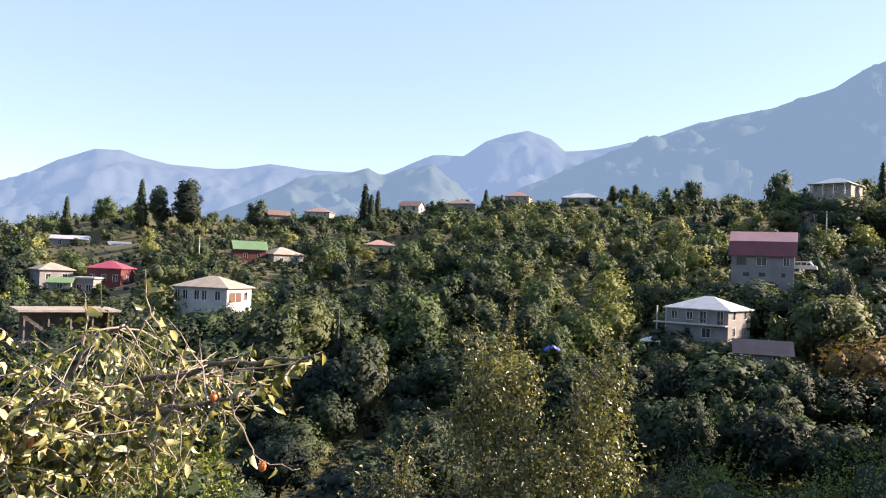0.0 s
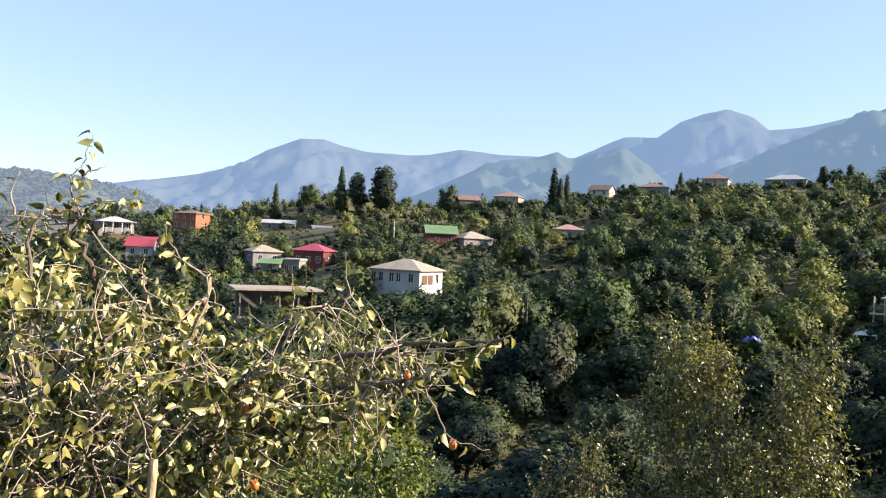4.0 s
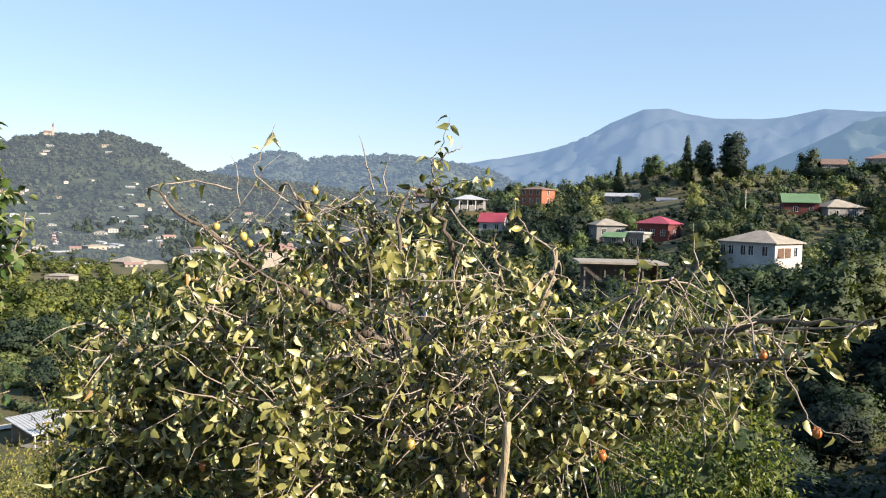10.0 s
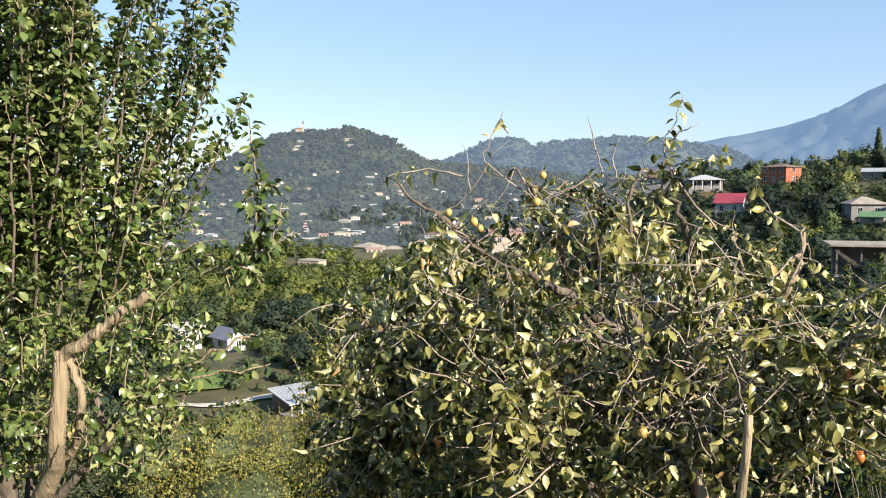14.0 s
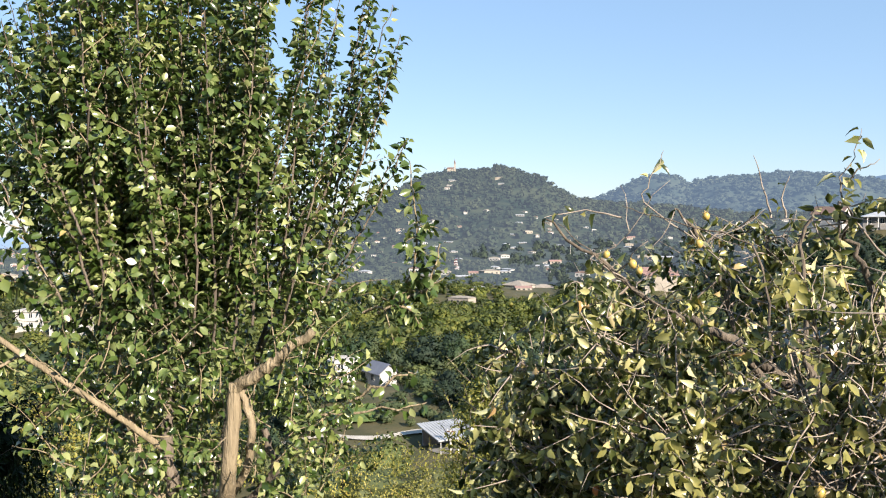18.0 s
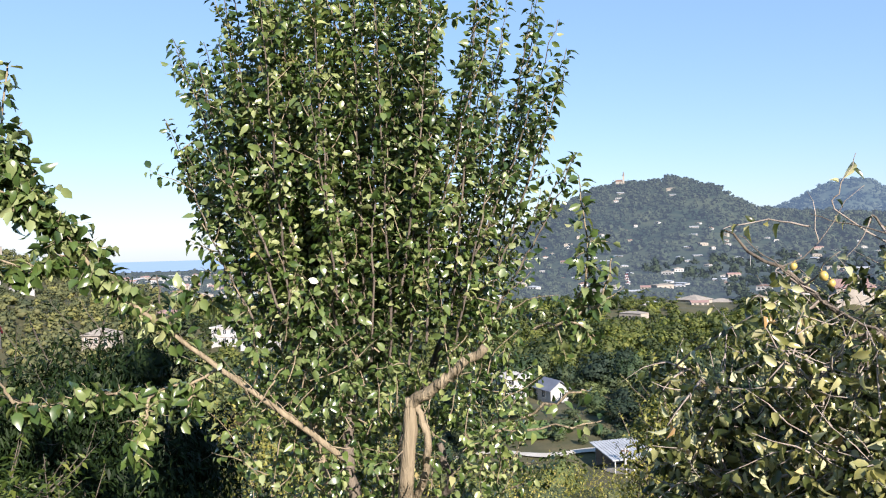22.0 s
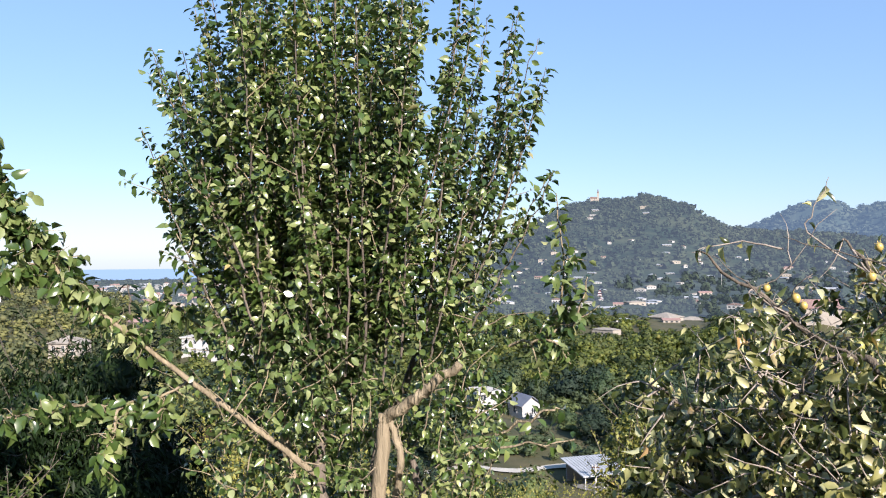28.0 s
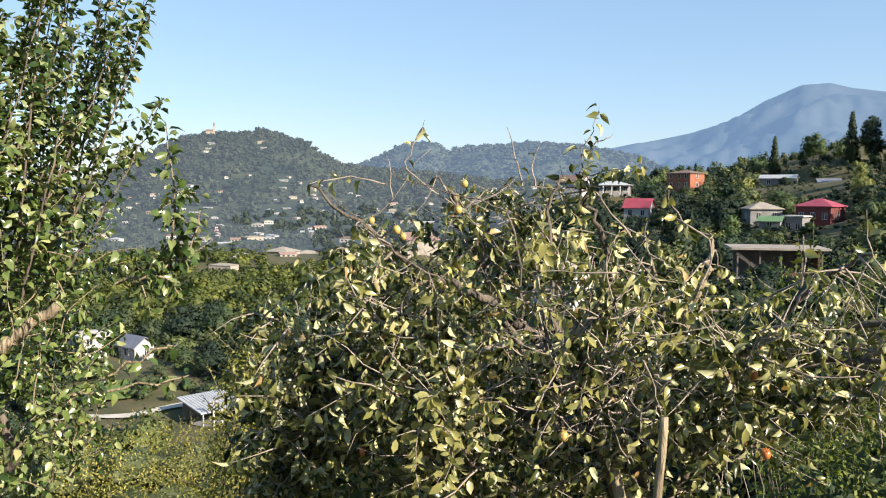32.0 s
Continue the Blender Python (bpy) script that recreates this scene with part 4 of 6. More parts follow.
valley = scatter(5200, 46, 93, 148, 215, 4.8, 6, 5.6) + scatter(1500, 76, 93, 215, 520, 8.0, 16, 6.5)
orchard = scatter(6000, 58, 93, 93, 152, 3.7, 61, 2.5)
wood("orchard", orchard, ("bush", "blob", "round"), 260, 0.08, M["olive"], "small orchard trees and rough grass in the valley", 77, 1.2)
fields = scatter(7000, 46, 77, 214, 335, 4.4, 62, 2.3)
wood("orchard", fields, ("bush", "blob"), 90, 0.13, M["far_wood"], "low bushes and orchard rows on the valley floor", 78, 1.4)
wood("woodland", valley, ("blob", "bush", "round"), 240, 0.085, M["far_wood"], "valley orchards and woodland", 71)


# ---- near plants ----
LEAF_U = np.array([0, 0.3, 0.3, 0.3, 0.66, 0.66, 0.66, 1.0])
LEAF_V = np.array([0, -0.46, 0, 0.46, -0.5, 0, 0.5, 0])
LEAF_F = np.array([[0, 1, 2], [0, 2, 3], [1, 4, 5], [1, 5, 2], [2, 5, 6], [2, 6, 3], [4, 7, 5], [5, 7, 6]])


def unit(a):
    return a / np.maximum(np.linalg.norm(a, axis=-1, keepdims=True), 1e-9)


def leaf_axes(d, nrm):
    d = unit(d)
    side = unit(np.cross(nrm, d))
    return d, side, np.cross(d, side)


SMALL_U, SMALL_V = np.array([0, 0.42, 1.0, 0.42]), np.array([0, -0.5, 0, 0.5])
SMALL_F = np.array([[0, 1, 2], [0, 2, 3]])


def leaves_to(name, P, D, N, L, W, mat, parent, g, fold=0.35, curl=0.35, singles=0, label="", small=False):
    """Leaves with a folded blade and a bent tip; the nearest ones are parts of their own."""
    P, D, N, L = (np.asarray(a, dtype=float) for a in (P, D, N, L))
    d, s, n = leaf_axes(D, N)
    near = np.argsort(np.linalg.norm(P - np.array((0, 0, EYE)), axis=1))[:singles]
    many = np.setdiff1d(np.arange(len(P)), near)
    fo, cu = g.normal(fold, 0.2, len(P)), g.normal(curl, 0.25, len(P))
    lo = L[:, None]
    U, V, F = (SMALL_U, SMALL_V, SMALL_F) if small else (LEAF_U, LEAF_V, LEAF_F)
    x = U[None] * lo
    y = V[None] * lo * W
    z = np.abs(V)[None] * lo * W * fo[:, None] - U[None] ** 2 * lo * cu[:, None]
    v = P[:, None] + d[:, None] * x[..., None] + s[:, None] * y[..., None] + n[:, None] * z[..., None]
    f = (F[None] + len(U) * np.arange(len(many))[:, None, None]).reshape(-1, 3)
    me = mesh_of(name, v[many].reshape(-1, 3), f, mat)
    me.polygons.foreach_set("use_smooth", [True] * len(me.polygons))
    ob = put(name, me, parent, label)
    ob["kind"] = "stuff"
    if singles:
        shapes = []
        for k in range(6):
            y1, cu1, fo1 = LEAF_V * W, 0.05 + 0.13 * k, 0.1 + 0.11 * ((k * 5) % 6)
            m1 = mesh_of("leaf", np.stack((LEAF_U, y1, np.abs(LEAF_V) * W * fo1 - LEAF_U ** 2 * cu1), -1), LEAF_F, mat)
            m1.polygons.foreach_set("use_smooth", [True] * len(m1.polygons))
            shapes.append(m1)
        inv = parent.matrix_basis.inverted()
        for q, i in enumerate(near):
            m = Matrix(((d[i][0], s[i][0], n[i][0], P[i][0]), (d[i][1], s[i][1], n[i][1], P[i][1]), (d[i][2], s[i][2], n[i][2], P[i][2]), (0, 0, 0, 1)))
            put("leaf", shapes[q % 6], parent, at=m @ Matrix.Diagonal((L[i], L[i], L[i], 1)))
    return ob


class Growth:
    """Collects limbs, twigs, leaves and fruits of one near tree in world axes; the tree's Empty stands at the origin of the plan."""

    def __init__(self, g):
        self.g, self.twigs = g, Shape()
        self.P, self.D, self.N, self.L = [], [], [], []

    def curve(self, pts, n=10, wob=0.02):
        pts = [Vector(p) for p in pts]
        out = []
        segs = len(pts) - 1
        for i in range(segs):
            p0, p1, p2, p3 = pts[max(i - 1, 0)], pts[i], pts[i + 1], pts[min(i + 2, segs)]
            for k in range(n):
                t = k / n
                q = 0.5 * ((2 * p1) + (p2 - p0) * t + (2 * p0 - 5 * p1 + 4 * p2 - p3) * t * t + (3 * p1 - p0 - 3 * p2 + p3) * t ** 3)
                out.append(q)
        out.append(pts[-1])
        for i in range(1, len(out) - 1):
            out[i] = out[i] + Vector(self.g.normal(0, wob, 3))
        return out

    def twig(self, start, way, length, radius, droop=-0.2, wander=0.25, n=6, sides=5):
        p, d, pts = Vector(start), Vector(way).normalized(), [Vector(start)]
        for _ in range(n):
            d = (d + Vector(self.g.normal(0, wander, 3)) + Vector((0, 0, droop / n))).normalized()
            p = p + d * length / n
            pts.append(p.copy())
        self.twigs.tube(pts, [radius * (1 - 0.75 * i / n) for i in range(n + 1)], sides)
        return pts

    def leaf(self, p, d, nrm, size):
        self.P.append(tuple(p)), self.D.append(tuple(d)), self.N.append(tuple(nrm)), self.L.append(size)

    def dress(self, pts, every, size, spread=0.8, hang=0.35, start=0.2, up=0.6):
        """Leaves set alternately along a shoot."""
        total = sum((pts[i + 1] - pts[i]).length for i in range(len(pts) - 1))
        s, k = total * start, 0
        while s < total:
            acc = 0.0
            for i in range(len(pts) - 1):
                l = (pts[i + 1] - pts[i]).length
                if acc + l >= s:
                    break
                acc += l
            p = pts[i].lerp(pts[i + 1], min(max((s - acc) / max(l, 1e-6), 0), 1))
            way = (pts[i + 1] - pts[i]).normalized()
            a = k * 2.4 + self.g.uniform(-0.5, 0.5)
            o = way.orthogonal().normalized()
            o = (o * math.cos(a) + way.cross(o) * math.sin(a))
            d = (way * self.g.uniform(0.1, 0.7) + o * spread + Vector((0, 0, -hang * self.g.uniform(0, 2)))).normalized()
            nrm = Vector((0, 0, up)) + way * 0.4 + Vector(self.g.normal(0, 0.6, 3))
            self.leaf(p + d * 0.012, d, nrm, size * self.g.uniform(0.6, 1.2))
            s += every * self.g.uniform(0.6, 1.5)
            k += 1


def fruit_mesh(name, mat):
    s = Shape()
    prof = ((0.0, 0.25), (0.12, 0.75), (0.45, 1.0), (0.8, 0.8), (1.05, 0.3))
    s.tube([(0, 0, -z) for z, _ in prof], [q * 0.5 for _, q in prof], 10)
    n = len(s.v)
    for k in range(4):
        a = k * 1.57
        s.face((0, 0, 0.06), (math.cos(a - 0.5) * 0.3, math.sin(a - 0.5) * 0.3, 0.0), (math.cos(a) * 0.5, math.sin(a) * 0.5, 0.04), (math.cos(a + 0.5) * 0.3, math.sin(a + 0.5) * 0.3, 0.0))
    s.tube([(0, 0, 0.02), (0.03, 0, 0.3)], [0.06, 0.04], 5)
    me = mesh_of(name, s.v, s.f, mat)
    me.polygons.foreach_set("use_smooth", [True] * len(me.polygons))
    return me


FRUIT = [fruit_mesh("fruit", M[k]) for k in ("fruit", "green_fruit", "ripe")]
IDENT = Matrix.Identity(4)


def persimmon():
    g = np.random.default_rng(42)
    t = empty("persimmon_tree", IDENT, "persimmon tree with sparse yellowing leaves, bare twigs and fruit", "tree")
    G = Growth(g)
    foot = spot(34, 0, 4.7)
    foot.z = float(ground_z(foot.x, foot.y)) - 0.1
    fork = spot(33.5, -24, 4.6)
    trunk = Shape()
    trunk.tube(G.curve([foot, foot.lerp(fork, 0.5) + Vector((0.04, 0.02, 0)), fork, spot(33, -17, 4.7)], 5, 0.008), [0.13, 0.12, 0.115, 0.11, 0.105, 0.1, 0.1, 0.095, 0.09, 0.09, 0.085, 0.08, 0.075, 0.07, 0.06, 0.05], 10)
    trunk.done("trunk", M["bark"], t, smooth=True)
    # limbs: azimuth, elevation, distance of a middle point and of the tip
    limbs = (
        (45, -9, 4.5, 56.2, 0.5, 4.1), (43, -8, 4.5, 47.5, 1.2, 4.3), (35, -6, 4.3, 37.5, 1.5, 4.25), (40, -7, 4.7, 42.5, 0.6, 4.8),
        (30, -8, 4.6, 29, -2.5, 4.7), (24, -8, 4.4, 18.9, -3.6, 4.1), (22, -9.5, 4.2, 7.9, -6.6, 3.9), (24, -12, 4.0, 12.0, -9.0, 3.8),
        (50, -13, 4.2, 59.5, -8.5, 4.0), (50, -17, 4.0, 59.5, -14.5, 3.9), (46, -14, 3.8, 52.5, -7.5, 3.7), (37, -14, 3.7, 39.0, -6.5, 3.5),
        (28, -15, 3.8, 25.5, -9.0, 3.6), (44, -19, 3.6, 48.5, -14.0, 3.5), (31, -12, 5.2, 33.0, -3.0, 5.4), (49, -11, 5.0, 53.0, -4.0, 5.1),
        (20, -13, 4.6, 14.5, -7.5, 4.7), (52, -19, 4.2, 59.0, -18.5, 4.3),
    )
    for i, (a, e, r, a2, e2, r2) in enumerate(limbs):
        pts = G.curve([fork if i % 2 else spot(33, -17, 4.7), spot(a, e, r), spot((a + a2) / 2 + g.uniform(-1, 1), (e + e2) / 2 + g.uniform(0, 1.2), (r + r2) / 2), spot(a2, e2, r2)], 7, 0.012)
        n = len(pts)
        s = Shape()
        s.tube(pts, [0.027 * (1 - 0.88 * k / n) for k in range(n)], 7)
        s.done("limb", M["bark_pale"] if i % 5 == 4 else M["bark"], t, smooth=True)
        for k in range(3, n, 1):
            for _ in range(5):
                base = pts[k]
                along = (pts[k] - pts[k - 1]).normalized()
                way = along * 0.5 + Vector(g.normal(0, 1, 3)) * 0.75 + Vector((0, 0, 0.25))
                length = g.uniform(0.18, 0.62)
                tip = base + way.normalized() * length
                d = tip - Vector((0, 0, EYE))
                az, el = math.degrees(math.atan2(-d.x, d.y)), math.degrees(math.atan2(d.z, math.hypot(d.x, d.y)))
                top = np.interp(az, (6, 9, 14, 19, 24, 28, 31, 34.5, 38, 42, 46, 49, 52, 55, 58, 61.5, 62.5), (-7.5, -6, -5.4, -4.6, -5.2, -4.4, -2.6, -0.4, 1.0, 1.5, 1.4, 0.6, 0.0, -1.8, -5.5, -8.5, -40))
                low = np.interp(az, (7, 12, 18, 21, 24), (-9, -11, -13, -17, -40))
                hole = math.sin(az * 0.62 + 1.0) * math.sin(el * 0.7 + az * 0.21 + 0.4)
                if el > top or el < low or az < 8 or (hole < -0.36 and el > -9) or math.hypot((az - 39.0) / 1.9, (el + 5.5) / 1.3) < 1 or (el > -5 and az > 27 and g.random() < 0.4):
                    continue
                bare = 0.25 if math.sin(az * 1.3 + el * 0.5) * math.sin(el * 1.5 - az * 0.4 + 1.0) < -0.25 and el > -10 else 0.95
                tw = G.twig(base, way, length, g.uniform(0.004, 0.0075), g.uniform(-0.5, 0.15), 0.2, 5, 4)
                if g.random() < (0.42 if az < 20 else 0.6 * bare if az < 27 else bare):
                    G.dress(tw, g.uniform(0.015, 0.026), 0.054, 0.8, 0.7, 0.25, 0.1)
                if g.random() < (0.4 if az < 23 else 0.85):
                    sub = G.twig(tw[2], Vector(g.normal(0, 1, 3)) + Vector((0, 0, 0.2)), g.uniform(0.1, 0.28), 0.0035, -0.1, 0.2, 4, 4)
                    if g.random() < (0.42 if az < 20 else 0.6 * bare if az < 27 else bare):
                        G.dress(sub, 0.018, 0.054, 0.8, 0.7, 0.2, 0.1)
    # tangle of bare sunlit twigs round the sawn limbs
    for _ in range(150):
        p = spot(g.normal(36.0, 2.6), g.normal(-12.5, 2.2), g.uniform(3.35, 3.7))
        tw = G.twig(p, Vector(g.normal(0, 1, 3)) + Vector((0, 0, 0.5)), g.uniform(0.12, 0.42), g.uniform(0.003, 0.006), 0.0, 0.25, 6, 4)
        if g.random() < 0.45:
            G.dress(tw, 0.03, 0.05, 0.8, 0.7, 0.5, 0.1)
    # sprigs that stand clear of the crown
    for pts, every in (
        (((34, -3, 4.3), (36.8, 0.5, 4.25), (37.5, 2.6, 4.2), (36.7, 4.2, 4.2), (36.3, 6.0, 4.2)), 0.032),
        (((37.5, 2.6, 4.2), (36.4, 3.4, 4.2), (35.3, 4.1, 4.2)), 0.16),
        (((46, -1, 4.3), (49.5, 1.6, 4.3), (49.0, 3.2, 4.3), (48.3, 5.1, 4.3)), 0.09),
        (((51, 0.6, 4.2), (53.5, 1.0, 4.2), (56.3, 0.6, 4.1)), 0.07),
        (((41.5, 0.5, 4.5), (42.0, 2.6, 4.5), (42.6, 4.6, 4.5)), 0.6),
        (((40.6, 0.5, 4.5), (40.8, 2.2, 4.5), (40.4, 3.2, 4.5)), 0.2),
        (((18.0, -5.5, 4.0), (19.3, -3.4, 4.0), (19.6, -0.9, 4.0)), 0.07),
        (((23.2, -6.0, 4.0), (23.0, -3.9, 4.0), (23.2, -2.6, 4.0)), 0.07),
        (((13.5, -7.5, 3.9), (10.5, -7.2, 3.85), (7.8, -6.2, 3.85)), 0.045),
        (((14.0, -9.0, 3.8), (12.5, -12.2, 3.75), (11.6, -13.4, 3.7), (8.9, -14.0, 3.7)), 0.14),
        (((29.0, -3.0, 4.4), (31.0, -1.4, 4.4), (31.8, 0.4, 4.4)), 0.1),
    ):
        c = G.curve([spot(*p) for p in pts], 4, 0.006)
        G.twigs.tube(c, [0.0055 * (1 - 0.8 * i / len(c)) for i in range(len(c))], 6)
        G.dress(c, every * 0.75, 0.062, 0.7, 0.3, 0.3, 0.5)
    # bare boughs in front of the leaves
    for pts, ra, rb, mat in (
        (((37, -12.5, 4.1), (40.8, -9.8, 4.0), (42.7, -8.3, 3.95), (45.5, -6.7, 3.9), (47.5, -6.1, 3.9), (49.2, -6.6, 3.9)), 0.034, 0.009, "bark"),
        (((38, -14, 4.0), (39.2, -10.2, 3.95), (39.3, -6.2, 3.95), (39.7, -0.5, 3.95), (38.5, 1.0, 3.95)), 0.02, 0.004, "bark"),
        (((36.2, -7.0, 3.7), (37.2, -8.4, 3.7), (38.9, -10.1, 3.7), (40.2, -12.4, 3.75)), 0.013, 0.009, "twig"),
        (((53.8, -15.6, 3.6), (51.1, -14.6, 3.6), (48.7, -13.2, 3.6), (44.4, -11.0, 3.65), (40, -10.5, 3.8)), 0.006, 0.011, "twig"),
        (((41.5, -9.0, 3.9), (42.0, -2.8, 3.95), (43.6, -0.8, 4.0), (48.6, 0.5, 4.05), (51.0, 1.4, 4.05)), 0.007, 0.0015, "bark"),
        (((46.5, -6.4, 3.9), (49.6, -4.7, 3.9), (52.6, -2.3, 3.9), (55.4, 0.2, 3.9)), 0.007, 0.0015, "bark"),
    ):
        c = G.curve([spot(*p) for p in pts], 5, 0.008)
        s = Shape()
        s.tube(c, np.linspace(ra, rb, len(c)), 8)
        s.done("limb", M[mat], t, smooth=True)
    # sawn limbs, pale in the sun
    for a, b, ra, rb in (((32.1, -25, 3.25), (31.6, -15.0, 3.2), 0.019, 0.016), ((33.6, -24, 3.7), (34.9, -18.2, 3.75), 0.034, 0.024), ((38.8, -14, 4.0), (40.3, -8.2, 4.0), 0.035, 0.025)):
        s = Shape()
        c = G.curve([spot(*a), spot(*a).lerp(spot(*b), 0.5), spot(*b)], 4, 0.004)
        s.tube(c, np.linspace(ra, rb, len(c)), 9)
        s.done("cut_limb", M["bark_pale"], t, "pale sawn-off limb", smooth=True)
    G.twigs.done("twig_wood", M["twig"], t, "grey-brown bare twigs", smooth=True)["kind"] = "stuff"
    leaves_to("leaves", G.P, G.D, G.N, G.L, 0.54, M["persimmon_leaf"], t, g, 0.8, 0.7, 280, "yellow-green leaves, many curled")
    # fruit: azimuth, elevation, distance, kind
    for a, e, r, k in ((45.6, 0.9, 4.2, 0), (46.0, -0.9, 4.15, 0), (52.0, -1.7, 4.0, 0), (49.9, -2.8, 4.0, 0), (50.4, -2.3, 4.1, 0), (51.1, -8.2, 3.7, 1), (35.1, -9.0, 3.6, 1), (33.2, -8.0, 3.5, 1),
                       (11.5, -13.6, 3.7, 2), (52.5, -11.1, 3.8, 2), (25.7, -11.6, 3.6, 2), (14.9, -9.1, 3.8, 2), (57.5, -15.6, 3.7, 1), (52.7, -17.5, 3.6, 2), (55, -18.3, 3.6, 1), (48.2, -12.6, 3.6, 1),
                       (43.6, -12.4, 3.5, 0), (29.6, -13.9, 3.5, 1), (31.6, -15.6, 3.4, 1), (25, -16.5, 3.5, 2), (38.5, -16.3, 3.4, 0), (20.5, -10.8, 3.7, 0), (23.5, -14.2, 3.7, 1), (46.8, -5.2, 3.9, 1), (28.7, -6.1, 4.0, 1)):
        size = 0.041 * g.uniform(0.85, 1.15)
        put("fruit", FRUIT[k], t, at=Matrix.Translation(spot(a, e, r)) @ pose(0, 0, 0, g.uniform(-20, 20), g.uniform(-20, 20), g.uniform(0, 360)) @ Matrix.Diagonal((size, size, size, 1)))
    return t


def pear():
    g = np.random.default_rng(77)
    t = empty("pear_tree", IDENT, "pruned pear tree with upright leafy shoots and sawn limbs", "tree")
    G = Growth(g)
    foot = spot(80.5, 0, 4.6)
    foot.z = float(ground_z(foot.x, foot.y)) - 0.1
    crotch = spot(80.3, -21, 4.5)

    def limb(pts, ra, rb, mat="bark", name="limb", label="", wob=0.006, sides=9):
        c = G.curve([spot(*p) if not isinstance(p, Vector) else p for p in pts], 6, wob)
        s = Shape()
        s.tube(c, np.linspace(ra, rb, len(c)), sides)
        s.done(name, M[mat], t, label, smooth=True)
        return c

    limb((foot, foot.lerp(crotch, 0.6), crotch), 0.13, 0.11, "bark", "trunk")
    limb((crotch, (78.6, -18, 4.15), (78.2, -15.5, 4.02), (77.7, -10.5, 4.0)), 0.044, 0.035, "bark_pale", "limb", "pale rough-barked stem")
    limb((crotch, (77.2, -16.5, 4.1), (76.7, -13.5, 3.98), (77.3, -11.0, 3.99)), 0.022, 0.017, "bark_pale")
    limb(((77.9, -11.0, 4.0), (76.2, -9.9, 3.92), (74.4, -8.7, 3.85), (72.5, -7.2, 3.8)), 0.031, 0.021, "bark_pale", "cut_limb", "pale sawn limb with a ragged end")
    limb((crotch, (75.6, -17, 4.2), (75.3, -15.5, 4.15), (75.9, -13.6, 4.15)), 0.024, 0.016, "bark", "cut_limb", "broken stub")
    limb((crotch, (81.8, -17, 4.4), (82.3, -14, 4.4), (82.0, -11, 4.5), (82.2, -6, 4.6)), 0.045, 0.02)
    limb((crotch, (83.3, -16.5, 4.4), (84.6, -12, 4.4), (85.6, -6, 4.4), (86.4, 0, 4.4)), 0.034, 0.014, "bark_pale")
    limb((crotch, (79, -15, 4.9), (76, -8, 5.0), (73.5, -2, 5.0), (71.0, 4, 4.9)), 0.036, 0.012)
    limb((crotch, (84, -15, 4.9), (87.5, -9, 5.0), (90, -3, 5.0), (90, 2, 4.9)), 0.036, 0.012)
    arm = limb(((82.4, -14.5, 4.1), (84.6, -12.7, 4.05), (87.4, -10.55, 4.0), (91.2, -7.5, 4.0), (94.85, -4.45, 4.0), (97.4, -2.2, 4.05), (99.8, 0.8, 4.1), (101.8, 3.1, 4.1), (102.9, 5.3, 4.1), (103.4, 7.8, 4.1), (103.0, 11.8, 4.1)), 0.0165, 0.004, "bark_pale", "limb", "long bare lateral branch", 0.0012, 7)
    # shoots: foot azimuth and elevation, distance, tip azimuth
    tops = ((63.2, 4), (64.7, 6), (66.0, 12), (67.1, 16), (68.0, 17), (69.0, 16.6), (69.7, 13), (70.7, 18.2), (71.4, 19), (72.6, 18.6), (73.3, 12.5), (74.3, 15), (75, 19.5), (76.2, 20.5), (78.2, 22), (83.2, 24), (88.5, 22), (90.2, 18), (91.4, 13), (92.3, 11.0), (93.2, 14.0), (94.1, 10), (95.2, 5))
    ta, te = zip(*tops)
    feet = np.concatenate((np.linspace(0, 1, 84), np.linspace(0.32, 0.98, 40)))
    for i, f in enumerate(feet):
        az2 = 65.6 + f * 27.8 + g.uniform(-0.5, 0.5)
        if az2 < 75.5:
            # the right part stands in separate plumes
            az2 = min((66.5, 68.0, 70.9, 72.2, 75.0), key=lambda c: abs(c - az2)) + g.normal(0, 0.32)
        r = g.uniform(3.95, 5.0)
        az1 = 80.2 + (az2 - 80.2) * g.uniform(0.45, 0.62) + g.uniform(-1.2, 1.2)
        el1 = g.uniform(-9.5, -2.5) + 0.24 * abs(az2 - 80)
        el2 = float(np.interp(az2, ta, te)) * (1.0 if i % 3 == 0 else g.uniform(0.5, 0.98)) - (0 if i % 3 == 0 else 1.0)
        c = G.curve([spot(az1, el1, r), spot((az1 * 0.45 + az2 * 0.55), el1 * 0.5 + el2 * 0.5, r + g.uniform(-0.1, 0.1)), spot(az2, el2, r + g.uniform(-0.15, 0.15))], 8, 0.005)
        one = Shape()
        one.tube(c, [0.007 * (1 - 0.78 * k / len(c)) for k in range(len(c))], 6)
        one.done("shoot", M["bark"], t, smooth=True)
        G.dress(c, 0.0125 if az2 > 75.5 else 0.016, 0.046, 0.8, 0.25, 0.02, 0.35)
        for k in range(2, len(c) - 3):
            if g.random() < (0.85 if az2 > 75.5 else 0.5):
                way = (c[k + 1] - c[k]).normalized() * 1.0 + Vector(g.normal(0, 0.6, 3))
                sp = G.twig(c[k], way, g.uniform(0.08, 0.26), 0.004, 0.25, 0.15, 4, 4)
                G.dress(sp, 0.013, 0.046, 0.8, 0.3, 0.1, 0.35)
    # lower shoots hang round the stems
    for _ in range(430):
        az, el, r = g.uniform(70.5, 89), g.uniform(-19, -3.5), g.uniform(3.9, 5.1)
        if g.random() < 0.35 and 71 < az < 79:
            continue
        p = spot(az, el, r)
